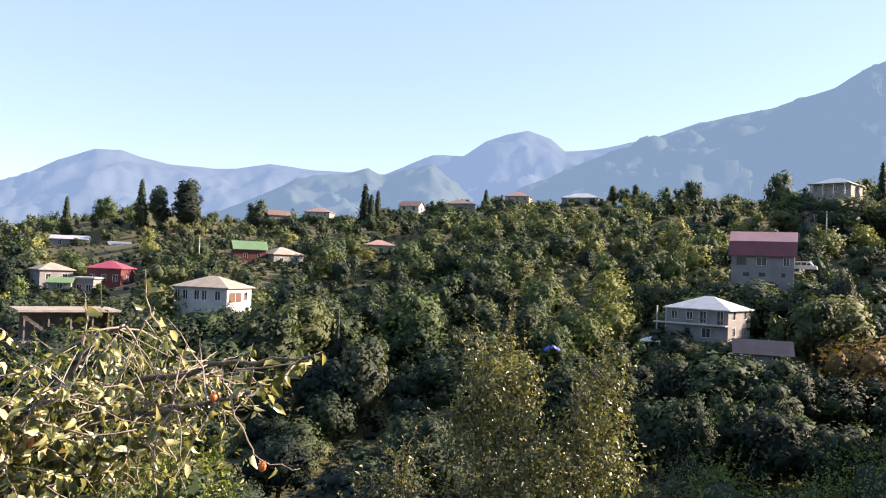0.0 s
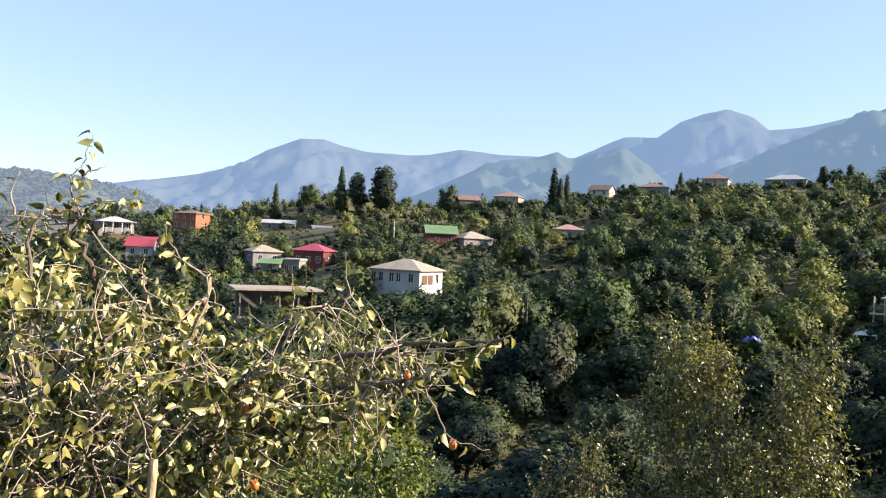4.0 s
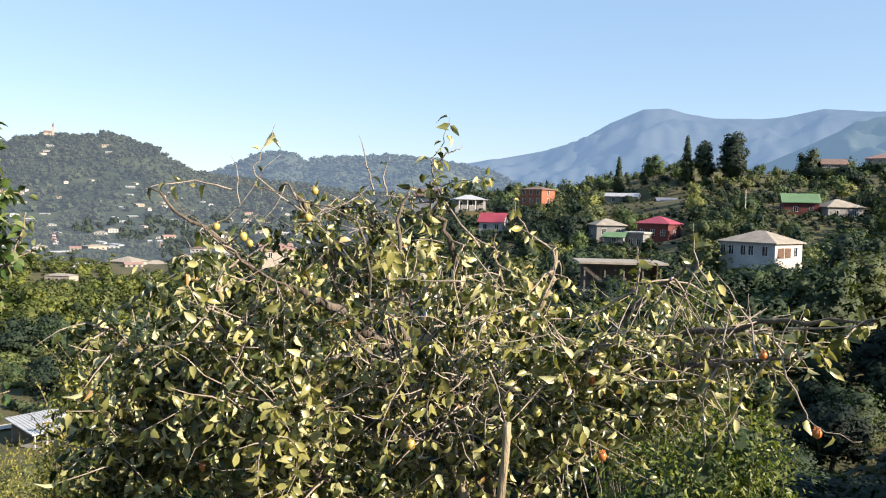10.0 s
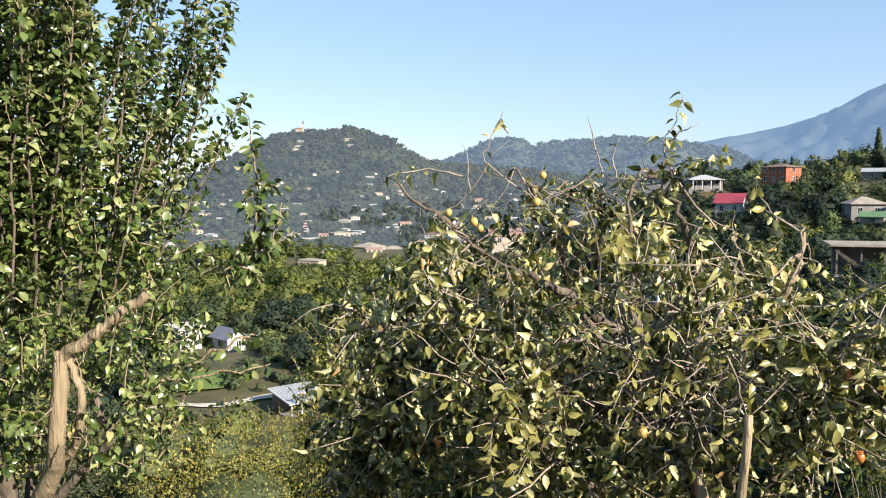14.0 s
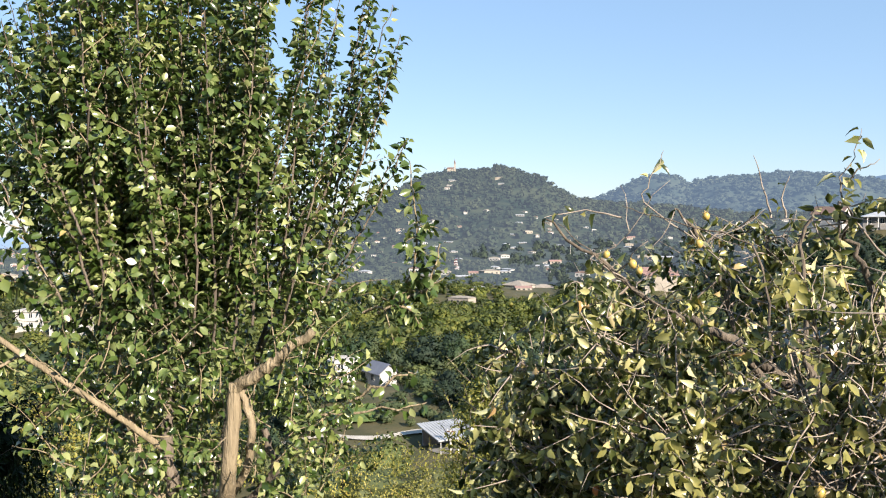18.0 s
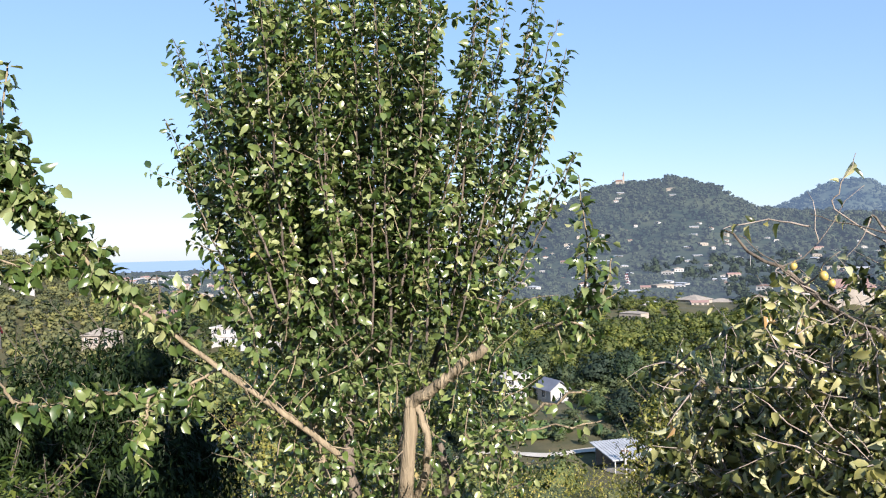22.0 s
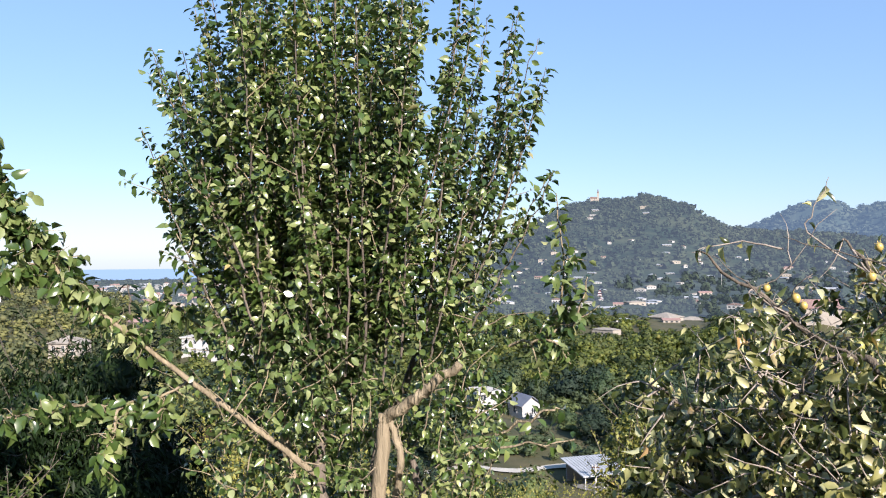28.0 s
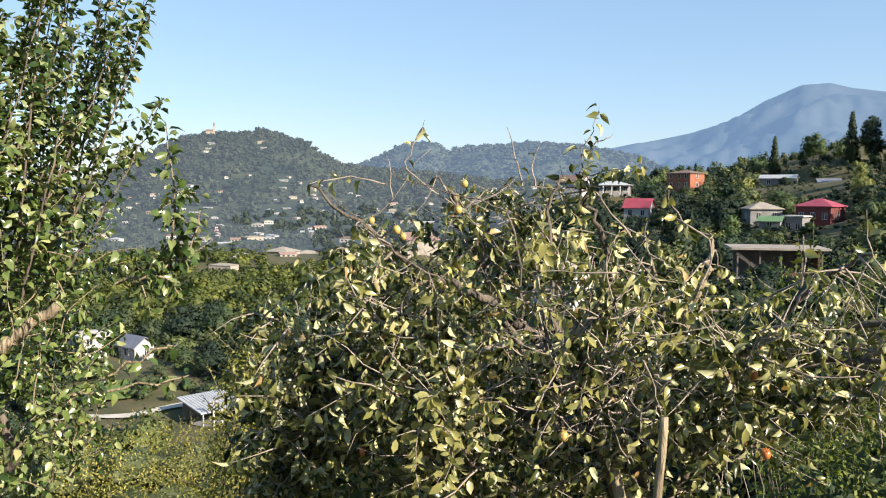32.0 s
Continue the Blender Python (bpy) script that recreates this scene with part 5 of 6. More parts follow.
        tw = G.twig(p, Vector(g.normal(0, 0.6, 3)) + Vector((0, 0, 0.9)), g.uniform(0.2, 0.5), 0.004, 0.1, 0.18)
        G.dress(tw, 0.0155, 0.047, 0.85, 0.5, 0.05, 0.5)
    # the side sprig and the low one to its side
    for pts, every in ((((68, -6, 4.2), (66, -4.8, 4.15), (65.3, -2.0, 4.1), (65.4, 1.5, 4.1), (65.7, 4.6, 4.1)), 0.02), (((67, -5.3, 4.15), (64.6, -4.5, 4.1), (63.6, -1.2, 4.1)), 0.022), (((69, -6, 4.2), (66.3, -5.5, 4.1), (64.8, -7.2, 4.1)), 0.02),
                       (((72, -13, 4.2), (68.5, -12.8, 4.1), (64.5, -12.2, 4.1)), 0.03), (((70, -12, 4.2), (67, -10.7, 4.1), (65.2, -10.0, 4.1)), 0.04)):
        c = G.curve([spot(*p) for p in pts], 5, 0.01)
        G.twigs.tube(c, [0.009 * (1 - 0.75 * k / len(c)) for k in range(len(c))], 6)
        G.dress(c, every * 0.65, 0.055, 0.8, 0.35, 0.15, 0.6)
        if every < 0.025:
            for k in range(3, len(c) - 4, 1):
                sp = G.twig(c[k], Vector(g.normal(0, 0.8, 3)) + Vector((0, 0, 0.3)), g.uniform(0.08, 0.2), 0.004, 0.0, 0.2, 4, 4)
                G.dress(sp, 0.016, 0.054, 0.8, 0.35, 0.1, 0.6)
    # leaves of the long arm and its spurs
    n = len(arm)
    G.dress(arm[int(n * 0.4):], 0.011, 0.06, 0.85, 0.4, 0.02, 0.7)
    for k in range(int(n * 0.36), int(n * 0.86)):
        f = k / n
        for _ in range(6 if f > 0.5 else 3):
            sp = G.twig(arm[k], Vector(g.normal(0, 0.7, 3)) + Vector((0, 0, 0.3)), g.uniform(0.04, 0.11 + 0.06 * (f > 0.5)), 0.0035, -0.2, 0.2, 4, 4)
            G.dress(sp, 0.017, 0.06, 0.85, 0.5, 0.1, 0.6)
    # low spray below it, short side sprays, a young tip
    for pts, spurs, reach in ((((90.6, -7.9, 4.05), (94.2, -9.1, 4.1), (97.5, -9.1, 4.05), (101.1, -9.4, 4.0), (103.2, -8.9, 4.0)), 3, 0.12), (((99.4, 0.1, 4.1), (101.9, -0.6, 4.05), (104.9, -0.1, 4.05)), 4, 0.12), (((101.0, 2.0, 4.1), (103.0, 3.4, 4.05), (104.6, 5.0, 4.05)), 3, 0.1), (((103.2, -9.0, 4.0), (104.0, -7.6, 4.0), (104.5, -5.8, 4.0)), 0, 0.1),
                              (((88, -6, 4.3), (91.2, -3.2, 4.25), (93.4, -2.6, 4.2)), 2, 0.12), (((95, -9.3, 4.05), (95.8, -11.5, 4.0), (96.2, -13.0, 4.0)), 2, 0.12), (((92.5, -8.6, 4.1), (93.2, -11.0, 4.05)), 2, 0.12)):
        c = G.curve([spot(*p) for p in pts], 5, 0.008)
        G.twigs.tube(c, [0.008 * (1 - 0.7 * k / len(c)) for k in range(len(c))], 6)
        G.dress(c, 0.016 if spurs else 0.05, 0.066, 0.85, 0.7, 0.1, 0.6)
        for k in range(2, len(c) - 1):
            for _ in range(spurs):
                sp = G.twig(c[k], Vector(g.normal(0, 0.8, 3)), g.uniform(0.04, reach), 0.0035, -0.3, 0.2, 4, 4)
                G.dress(sp, 0.022, 0.064, 0.85, 0.6, 0.1, 0.6)
    G.twigs.done("spur_wood", M["bark_pale"], t, "pale brown spurs and side twigs", smooth=True)["kind"] = "stuff"
    # the sawn limb and the bare stretch of the arm stand free
    keep = []
    for k, p in enumerate(G.P):
        r = math.hypot(p[0], p[1])
        az, el = math.degrees(math.atan2(-p[0], p[1])), math.degrees(math.atan2(p[2] - EYE, r))
        on_limb = abs(el - float(np.interp(az, (72.3, 74.3, 76.3, 77.9), (-7.2, -8.8, -9.8, -11)))) < 0.75 and 72.3 < az < 78.2
        on_stem = 76.4 < az < 79.2 and -18 < el < -10.4
        on_arm = 82.5 < az < 90.5 and abs(el - float(np.interp(az, (82.4, 84.6, 87.4, 91.2), (-14.5, -12.7, -10.55, -7.5)))) < 0.7
        if not (r < 4.35 and (on_limb or on_stem or on_arm)):
            keep.append(k)
    G.P, G.D, G.N, G.L = ([q[k] for k in keep] for q in (G.P, G.D, G.N, G.L))
    leaves_to("leaves", G.P, G.D, G.N, G.L, 0.62, M["pear_leaf"], t, g, 0.6, 0.45, 280, "glossy green leaves")
    return t


persimmon()
pear()


def near_bush(name, label, category, az, r, lobes, count, size, width, mat, seed, hang=0.4, bark="bark", stems=9, core_mat=""):
    """A shrub or small tree near the viewpoint: stems from one foot into lobes (azimuth, elevation, distance, radius, height) full of single leaves."""
    g = np.random.default_rng(seed)
    foot = spot(az, 0, r)
    foot.z = float(ground_z(foot.x, foot.y)) - 0.15
    t = empty(name, IDENT, label, category, "shrubs below the viewpoint")
    stem, heart = Shape(), Shape()
    P, D, N, L = [], [], [], []
    vol = np.array([(l[3] * l[3] * l[4]) ** 0.72 for l in lobes])
    for a, e, q, rad, hh in lobes:
        c = spot(a, e, q)
        share = int(count * (rad * rad * hh) ** 0.72 / vol.sum())
        for k in range(stems):
            u = g.normal(size=3)
            u = u / np.linalg.norm(u) * (g.random() ** 0.33)
            tip = Vector((c.x + u[0] * rad, c.y + u[1] * rad, c.z + u[2] * hh * 0.9))
            mid = foot.lerp(tip, 0.5) + Vector((g.normal(0, 0.1), g.normal(0, 0.1), 0.15))
            stem.tube([foot, foot.lerp(mid, 0.5), mid, mid.lerp(tip, 0.5), tip], [0.02 + 0.012 * rad, 0.017, 0.012, 0.008, 0.003], 5)
        u = unit(g.normal(size=(share, 3)))
        d = g.random(share) ** 0.3
        lump = 1 + 0.28 * np.sin(u[:, 0] * 5 + u[:, 1] * 7 + seed) * np.cos(u[:, 2] * 6 + u[:, 0] * 4)
        p = np.array(c) + u * (d * lump)[:, None] * np.array((rad, rad, hh))
        way = u * 0.7 + g.normal(size=(share, 3)) * 0.7 + (0, 0, -hang)
        P.append(p), D.append(way), N.append(u + g.normal(size=(share, 3)) * 0.5 + (0, 0, 0.7)), L.append(size * g.uniform(0.6, 1.25, share))
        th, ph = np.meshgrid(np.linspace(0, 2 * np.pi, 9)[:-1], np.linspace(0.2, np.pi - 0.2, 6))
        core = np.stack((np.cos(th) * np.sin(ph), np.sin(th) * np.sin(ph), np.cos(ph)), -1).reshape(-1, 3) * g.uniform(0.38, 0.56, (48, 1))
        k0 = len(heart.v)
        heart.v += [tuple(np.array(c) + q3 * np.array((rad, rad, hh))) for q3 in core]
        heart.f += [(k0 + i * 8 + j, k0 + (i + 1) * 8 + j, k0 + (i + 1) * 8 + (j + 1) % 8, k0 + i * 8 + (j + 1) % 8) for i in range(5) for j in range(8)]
        # sprays that break the outline
        for k in range(int(8 + 5 * rad)):
            v = unit(g.normal(size=3) * 0.8 + np.array((0, 0, 0.8)))
            b = np.array(c) + v * np.array((rad, rad, hh)) * 0.95
            m = 14
            s = np.linspace(0, 1, m)[:, None]
            ln = size * g.uniform(3, 6)
            q2 = b + v * s * ln + np.array((0, 0, 0.25)) * s * s * ln
            stem.tube([Vector(q2[0]), Vector(q2[7]), Vector(q2[-1])], [0.005, 0.004, 0.002], 4)
            P.append(q2), D.append(g.normal(size=(m, 3)) + v * 0.6), N.append(g.normal(size=(m, 3)) * 0.5 + (0, 0, 1)), L.append(size * g.uniform(0.6, 1.1, m))
    stem.done("stem", M[bark], t, smooth=True)
    # solid filler lumps; a mostly darker foliage colour stands for the shaded inside
    if core_mat:
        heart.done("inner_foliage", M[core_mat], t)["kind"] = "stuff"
    leaves_to("leaves", np.concatenate(P), np.concatenate(D), np.concatenate(N), np.concatenate(L), width, M[mat], t, g, 0.3, 0.3, small=True)
    return t


near_bush("yellowing_tree", "tall tree with small yellowing leaves and upright sprays", "tree", -6.5, 15, ((-2.7, -5.9, 15, 0.26, 0.55), (-4.6, -6.2, 15, 0.3, 0.55), (-6.1, -7.4, 15.1, 0.3, 0.5), (-3.4, -8.2, 15, 0.55, 0.6), (-5.6, -9.4, 15.1, 0.55, 0.6), (-2.0, -11.2, 15, 0.5, 0.65), (-12.3, -6.6, 15, 0.25, 0.5), (-10.8, -7.6, 15, 0.3, 0.5), (-11.6, -9.2, 15, 0.5, 0.6), (-9.9, -10.6, 15, 0.45, 0.6), (-12.0, -12.6, 14.8, 0.6, 0.8), (-5, -13.4, 14.8, 1.0, 1.0), (-8.6, -14.8, 14.6, 1.0, 1.0), (-4.0, -18, 14.4, 1.1, 0.9), (-9, -18.5, 14.4, 1.2, 0.9)), 19000, 0.084, 0.6, "yellow_leaf", 1, 0.5, stems=5)
near_bush("yellowing_tree", "young tree with small yellowing leaves", "tree", 2.5, 13.5, ((2.2, -13.6, 13.5, 0.2, 0.45), (3.2, -15.2, 13.5, 0.36, 0.45), (1.6, -16.2, 13.5, 0.4, 0.45), (4.8, -17.4, 13.3, 0.45, 0.5), (1.0, -19, 13.5, 0.6, 0.6)), 2600, 0.076, 0.55, "yellow_leaf", 2, 0.5)
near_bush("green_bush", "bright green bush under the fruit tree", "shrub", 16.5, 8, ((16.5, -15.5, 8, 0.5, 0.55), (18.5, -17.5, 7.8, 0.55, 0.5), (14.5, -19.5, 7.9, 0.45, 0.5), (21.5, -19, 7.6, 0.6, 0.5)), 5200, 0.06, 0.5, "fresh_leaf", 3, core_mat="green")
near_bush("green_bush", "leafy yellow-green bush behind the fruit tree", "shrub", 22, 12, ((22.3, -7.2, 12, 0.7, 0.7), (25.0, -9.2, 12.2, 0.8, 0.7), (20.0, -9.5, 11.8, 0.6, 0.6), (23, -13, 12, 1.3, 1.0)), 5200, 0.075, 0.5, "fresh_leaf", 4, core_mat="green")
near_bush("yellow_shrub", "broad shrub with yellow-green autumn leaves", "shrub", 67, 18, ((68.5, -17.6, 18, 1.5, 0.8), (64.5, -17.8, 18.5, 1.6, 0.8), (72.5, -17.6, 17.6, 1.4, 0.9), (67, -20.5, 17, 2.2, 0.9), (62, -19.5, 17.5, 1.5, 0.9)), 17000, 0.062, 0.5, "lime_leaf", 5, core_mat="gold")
near_bush("yellow_shrub", "shrub with yellow-green leaves behind the pear tree", "shrub", 85, 15, ((84.5, -13, 15, 1.0, 0.9), (88.5, -12, 15.2, 1.0, 1.0), (80.5, -14.5, 14.8, 1.0, 0.9), (87, -16, 14.6, 1.5, 1.0), (91.5, -15.5, 14.6, 1.0, 0.9)), 6800, 0.085, 0.45, "lime_leaf", 6)
near_bush("green_bush", "small-leaved bush with yellow-green sprays", "shrub", 62.3, 8, ((60.3, -11.6, 8, 0.22, 0.2), (61.0, -13.6, 8, 0.3, 0.34), (59.2, -14.0, 8, 0.36, 0.34), (60.4, -16.6, 7.8, 0.5, 0.45), (57.6, -17.5, 7.8, 0.5, 0.45), (59.8, -20, 7.6, 0.6, 0.45)), 5600, 0.056, 0.5, "lime_leaf", 7)
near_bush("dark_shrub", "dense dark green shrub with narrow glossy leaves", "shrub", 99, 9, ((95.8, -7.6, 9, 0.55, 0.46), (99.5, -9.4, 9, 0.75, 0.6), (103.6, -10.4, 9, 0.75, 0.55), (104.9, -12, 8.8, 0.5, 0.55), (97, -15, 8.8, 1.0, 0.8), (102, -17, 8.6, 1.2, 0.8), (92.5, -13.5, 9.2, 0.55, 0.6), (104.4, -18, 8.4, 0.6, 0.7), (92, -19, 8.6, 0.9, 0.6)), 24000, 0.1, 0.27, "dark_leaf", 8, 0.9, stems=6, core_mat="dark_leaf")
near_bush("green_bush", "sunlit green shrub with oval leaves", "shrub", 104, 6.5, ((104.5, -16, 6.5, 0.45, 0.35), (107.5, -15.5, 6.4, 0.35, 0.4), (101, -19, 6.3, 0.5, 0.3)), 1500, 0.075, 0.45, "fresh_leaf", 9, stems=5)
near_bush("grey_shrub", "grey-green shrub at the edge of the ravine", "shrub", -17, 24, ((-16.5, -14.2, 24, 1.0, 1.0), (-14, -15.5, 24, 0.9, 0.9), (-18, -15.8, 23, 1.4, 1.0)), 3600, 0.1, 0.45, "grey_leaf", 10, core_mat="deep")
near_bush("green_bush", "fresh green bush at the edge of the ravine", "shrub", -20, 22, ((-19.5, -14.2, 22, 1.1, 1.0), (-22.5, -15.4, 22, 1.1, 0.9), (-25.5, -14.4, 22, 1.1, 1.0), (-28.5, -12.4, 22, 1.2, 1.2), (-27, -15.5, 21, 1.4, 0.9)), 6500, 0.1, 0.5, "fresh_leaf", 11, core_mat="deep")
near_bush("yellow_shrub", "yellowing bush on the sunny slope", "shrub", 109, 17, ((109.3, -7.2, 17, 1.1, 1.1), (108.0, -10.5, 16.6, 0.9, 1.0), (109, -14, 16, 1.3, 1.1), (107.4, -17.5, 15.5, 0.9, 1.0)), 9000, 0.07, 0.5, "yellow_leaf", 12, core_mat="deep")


def sapling():
    g = np.random.default_rng(5)
    t = empty("sapling", IDENT, "thin dark sapling with drooping leaves at its tip", "sapling")
    G = Growth(g)
    foot = spot(94.7, 0, 9.6)
    foot.z = float(ground_z(foot.x, foot.y))
    c = G.curve([foot, spot(94.3, -8, 9.6), spot(94.4, -3.5, 9.6), spot(94.6, -1.5, 9.6)], 6, 0.01)
    G.twigs.tube(c, np.linspace(0.02, 0.006, len(c)), 6)
    for k, (a, e) in enumerate(((94.6, -1.5), (94.5, -2.1), (94.5, -2.7), (94.4, -3.2), (94.35, -3.6))):
        for s in (-1, 1, -0.6, 0.7):
            G.leaf(spot(a, e, 9.6), (s * 0.3, s, -0.15 + 0.1 * g.normal()), (0.3, 0, 1), 0.15 * g.uniform(0.8, 1.1))
    G.twigs.done("stem", M["bark"], t)
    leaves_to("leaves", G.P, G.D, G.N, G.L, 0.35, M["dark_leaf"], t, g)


sapling()


# ---- built details of the hillside ----
def box_part(name, mat, parent, *dims, label=""):
    s = Shape()
    s.box(*dims)
    return s.done(name, M[mat], parent, label)


def pavilion():
    t = empty("concrete_frame_building", pose(PAVILION.x, PAVILION.y, PAVILION.z - 4.2, 0, 0, 24.7 + 10), "unfinished concrete frame building with a flat roof on columns", "building")
    box_part("floor_slab", "grey_wall", t, -5.6, 5.6, -3.6, 3.6, -3.5, 0.0)
    box_part("roof_slab", "slate_roof", t, -6.1, 6.1, -4.2, 4.0, 3.85, 4.12, label="pale flat concrete roof slab")
    # inner walls and parapet coloured dark to stand for the shade under the slab
    box_part("back_wall", "brown_column", t, -5.0, 5.4, 2.9, 3.1, 0.0, 3.85)
    box_part("side_wall", "wood", t, 5.2, 5.4, -1.0, 2.9, 0.0, 3.85)
    box_part("parapet", "wood", t, -1.0, 5.4, -3.5, -3.35, 0.0, 0.9)
    for x in (-5.2, -2.4, 0.2, 2.8, 5.2):
        for y in (-3.3, 0.2):
            if not (x > 5 and y > 0):
                box_part("column", "brown_column", t, x - 0.1, x + 0.1, y - 0.1, y + 0.1, 0.0, 3.85)
    s = Shape()
    s.slab(((-5.5, -3.9, 3.4), (-5.1, -3.9, 3.4), (-2.3, -3.9, 1.3), (-2.7, -3.9, 1.3)), 0.25)
    s.done("brace", M["brown_column"], t, "slanting plank")


def pole(az, el_top, r, high, label, arm=1.2, mat="concrete", lamp=False):
    p = spot(az, el_top, r)
    z = float(ground_z(p.x, p.y))
    t = empty("street_lamp" if lamp else "utility_pole", pose(p.x, p.y, z, 0, 0, az), label, "lamp post" if lamp else "utility pole", "poles")
    h = max(p.z - z, high)
    s = Shape()
    s.tube([(0, 0, -0.3), (0, 0, h * 0.5), (0, 0, h)], [0.13, 0.11, 0.08], 8)
    s.done("post", M[mat], t)
    box_part("arm", "frame" if lamp else "wood", t, -arm, 0.0 if lamp else arm, -0.06, 0.06, h - 0.35, h - 0.22)
    if lamp:
        box_part("lamp_head", "frame", t, -arm - 0.5, -arm + 0.1, -0.14, 0.14, h - 0.38, h - 0.24)
    else:
        for x in (-arm * 0.8, arm * 0.8):
            s = Shape()
            s.tube([(x, 0, h - 0.22), (x, 0, h - 0.02)], [0.05, 0.04], 6)
            s.done("insulator", M["frame"], t)


def lattice_mast(az, el_top, r, label):
    p = spot(az, el_top, r)
    z = float(ground_z(p.x, p.y))
    h = p.z - z
    t = empty("lattice_mast", pose(p.x, p.y, z, 0, 0, az), label, "mast")
    n = 8
    for k in range(n):
        s = Shape()
        z0, z1 = h * k / n, h * (k + 1) / n
        w0, w1 = 1.5 * (1 - 0.75 * k / n), 1.5 * (1 - 0.75 * (k + 1) / n)
        c0 = [(-w0, -w0, z0), (w0, -w0, z0), (w0, w0, z0), (-w0, w0, z0)]
        c1 = [(-w1, -w1, z1), (w1, -w1, z1), (w1, w1, z1), (-w1, w1, z1)]
        for i in range(4):
            s.tube([c0[i], c1[i]], [0.12, 0.12], 4)
            s.tube([c0[i], c1[(i + 1) % 4]], [0.08, 0.08], 4)
            s.tube([c1[i], c1[(i + 1) % 4]], [0.08, 0.08], 4)
        s.done("mast_section", M["red_roof"] if k % 2 else M["frame"], t, "red section" if k % 2 else "white section")


def gazebo():
    p = spot(-14.45, -4.35, 124)
    t = empty("garden_canopy", pose(p.x, p.y, p.z - 2.0, 0, 0, -14), "small white garden canopy on four posts", "canopy")
    s = Shape()
    A = [(-1.5, -1.2, 2.0), (1.5, -1.2, 2.0), (1.5, 1.2, 2.0), (-1.5, 1.2, 2.0)]
    for i in range(4):
        s.face(A[i], A[(i + 1) % 4], (0.1, 0, 2.75))
    s.face(*A[::-1])
    s.done("canopy", M["frame"], t)
    for x in (-1.4, 1.4):
        for y in (-1.1, 1.1):
            box_part("post", "frame", t, x - 0.05, x + 0.05, y - 0.05, y + 0.05, -2.5, 2.0)
    box_part("side_panel", "frame", t, -1.9, -0.6, -1.3, -1.24, 0.2, 0.9)


def tarp():
    p = spot(-7.9, -5.35, 112)
    g = np.random.default_rng(3)
    s = Shape()
    n = 9
    z = g.uniform(-0.12, 0.12, (n, n))
    for i in range(n):
        for j in range(n):
            u, v = i / (n - 1) * 2 - 1, j / (n - 1) * 2 - 1
            s.v.append((u * 1.1, v * 0.9, 0.45 * max(0, 1 - (abs(u) ** 2.2 + abs(v) ** 2.2) * 0.6) + z[i, j] + (0.2 if abs(u - 0.1) < 0.3 else 0)))
    s.f = [(i * n + j, (i + 1) * n + j, (i + 1) * n + j + 1, i * n + j + 1) for i in range(n - 1) for j in range(n - 1)]
    ob = s.done("tarpaulin", M["tarp"])
    ob.matrix_basis = pose(p.x, p.y, p.z, 0, 0, -8)
    tagged(ob, "bright blue tarpaulin draped over a heap", "tarpaulin")


def van():
    p = spot(-24.0, 0.95, 153)
    t = empty("van", pose(p.x, p.y, p.z - 0.6, 0, 0, -24.15 - 6) @ Matrix.Scale(0.85, 4), "parked white van beside the grey house", "van")
    s = Shape()
    prof = ((-2.2, 0.45), (-2.2, 1.9), (-2.05, 2.0), (0.9, 2.0), (1.65, 1.25), (2.25, 1.05), (2.3, 0.45))
    n = len(prof)
    s.v = [(x, y, z) for y in (-0.85, 0.85) for x, z in prof]
    s.f = [tuple(range(n)), tuple(range(2 * n - 1, n - 1, -1))] + [(i, n + i, n + (i + 1) % n, (i + 1) % n) for i in range(n)]
    s.done("body", M["frame"], t)
    for x0, x1, z1 in ((-1.7, -0.7, 1.8), (-0.55, 0.35, 1.8), (0.5, 1.1, 1.6)):
        box_part("window", "glass", t, x0, x1, -0.87, -0.86, 1.25, z1)
    for x in (-1.4, 1.45):
        for y in (-0.8, 0.8):
            s = Shape()
            s.tube([(x, y - 0.1, 0.34), (x, y + 0.1, 0.34)], [0.34, 0.34], 14)
            w = s.done("wheel", M["glass"], t)
    box_part("headlight", "zinc_roof", t, 2.27, 2.32, -0.7, -0.4, 0.75, 0.95)
    box_part("bumper", "grey_wall", t, 2.25, 2.4, -0.8, 0.8, 0.4, 0.6)


pavilion()
pole(16.65, 1.35, 200, 7, "concrete utility pole on the wooded slope")
pole(7.06, -2.9, 122, 5, "pale street lamp among the trees", 0.9, "brown_column", True)
pole(54.5, -0.9, 520, 12, "tall concrete power pole in the valley", 2.0)
pole(-25.2, 4.6, 190, 7, "concrete utility pole beside the orchard")
pole(62.9, -14.1, 84, 3.0, "thin pole beside the metal-roofed shed", 0.4)
lattice_mast(62.5, -2.3, 430, "red and white lattice mast in the valley")
gazebo()
tarp()
van()


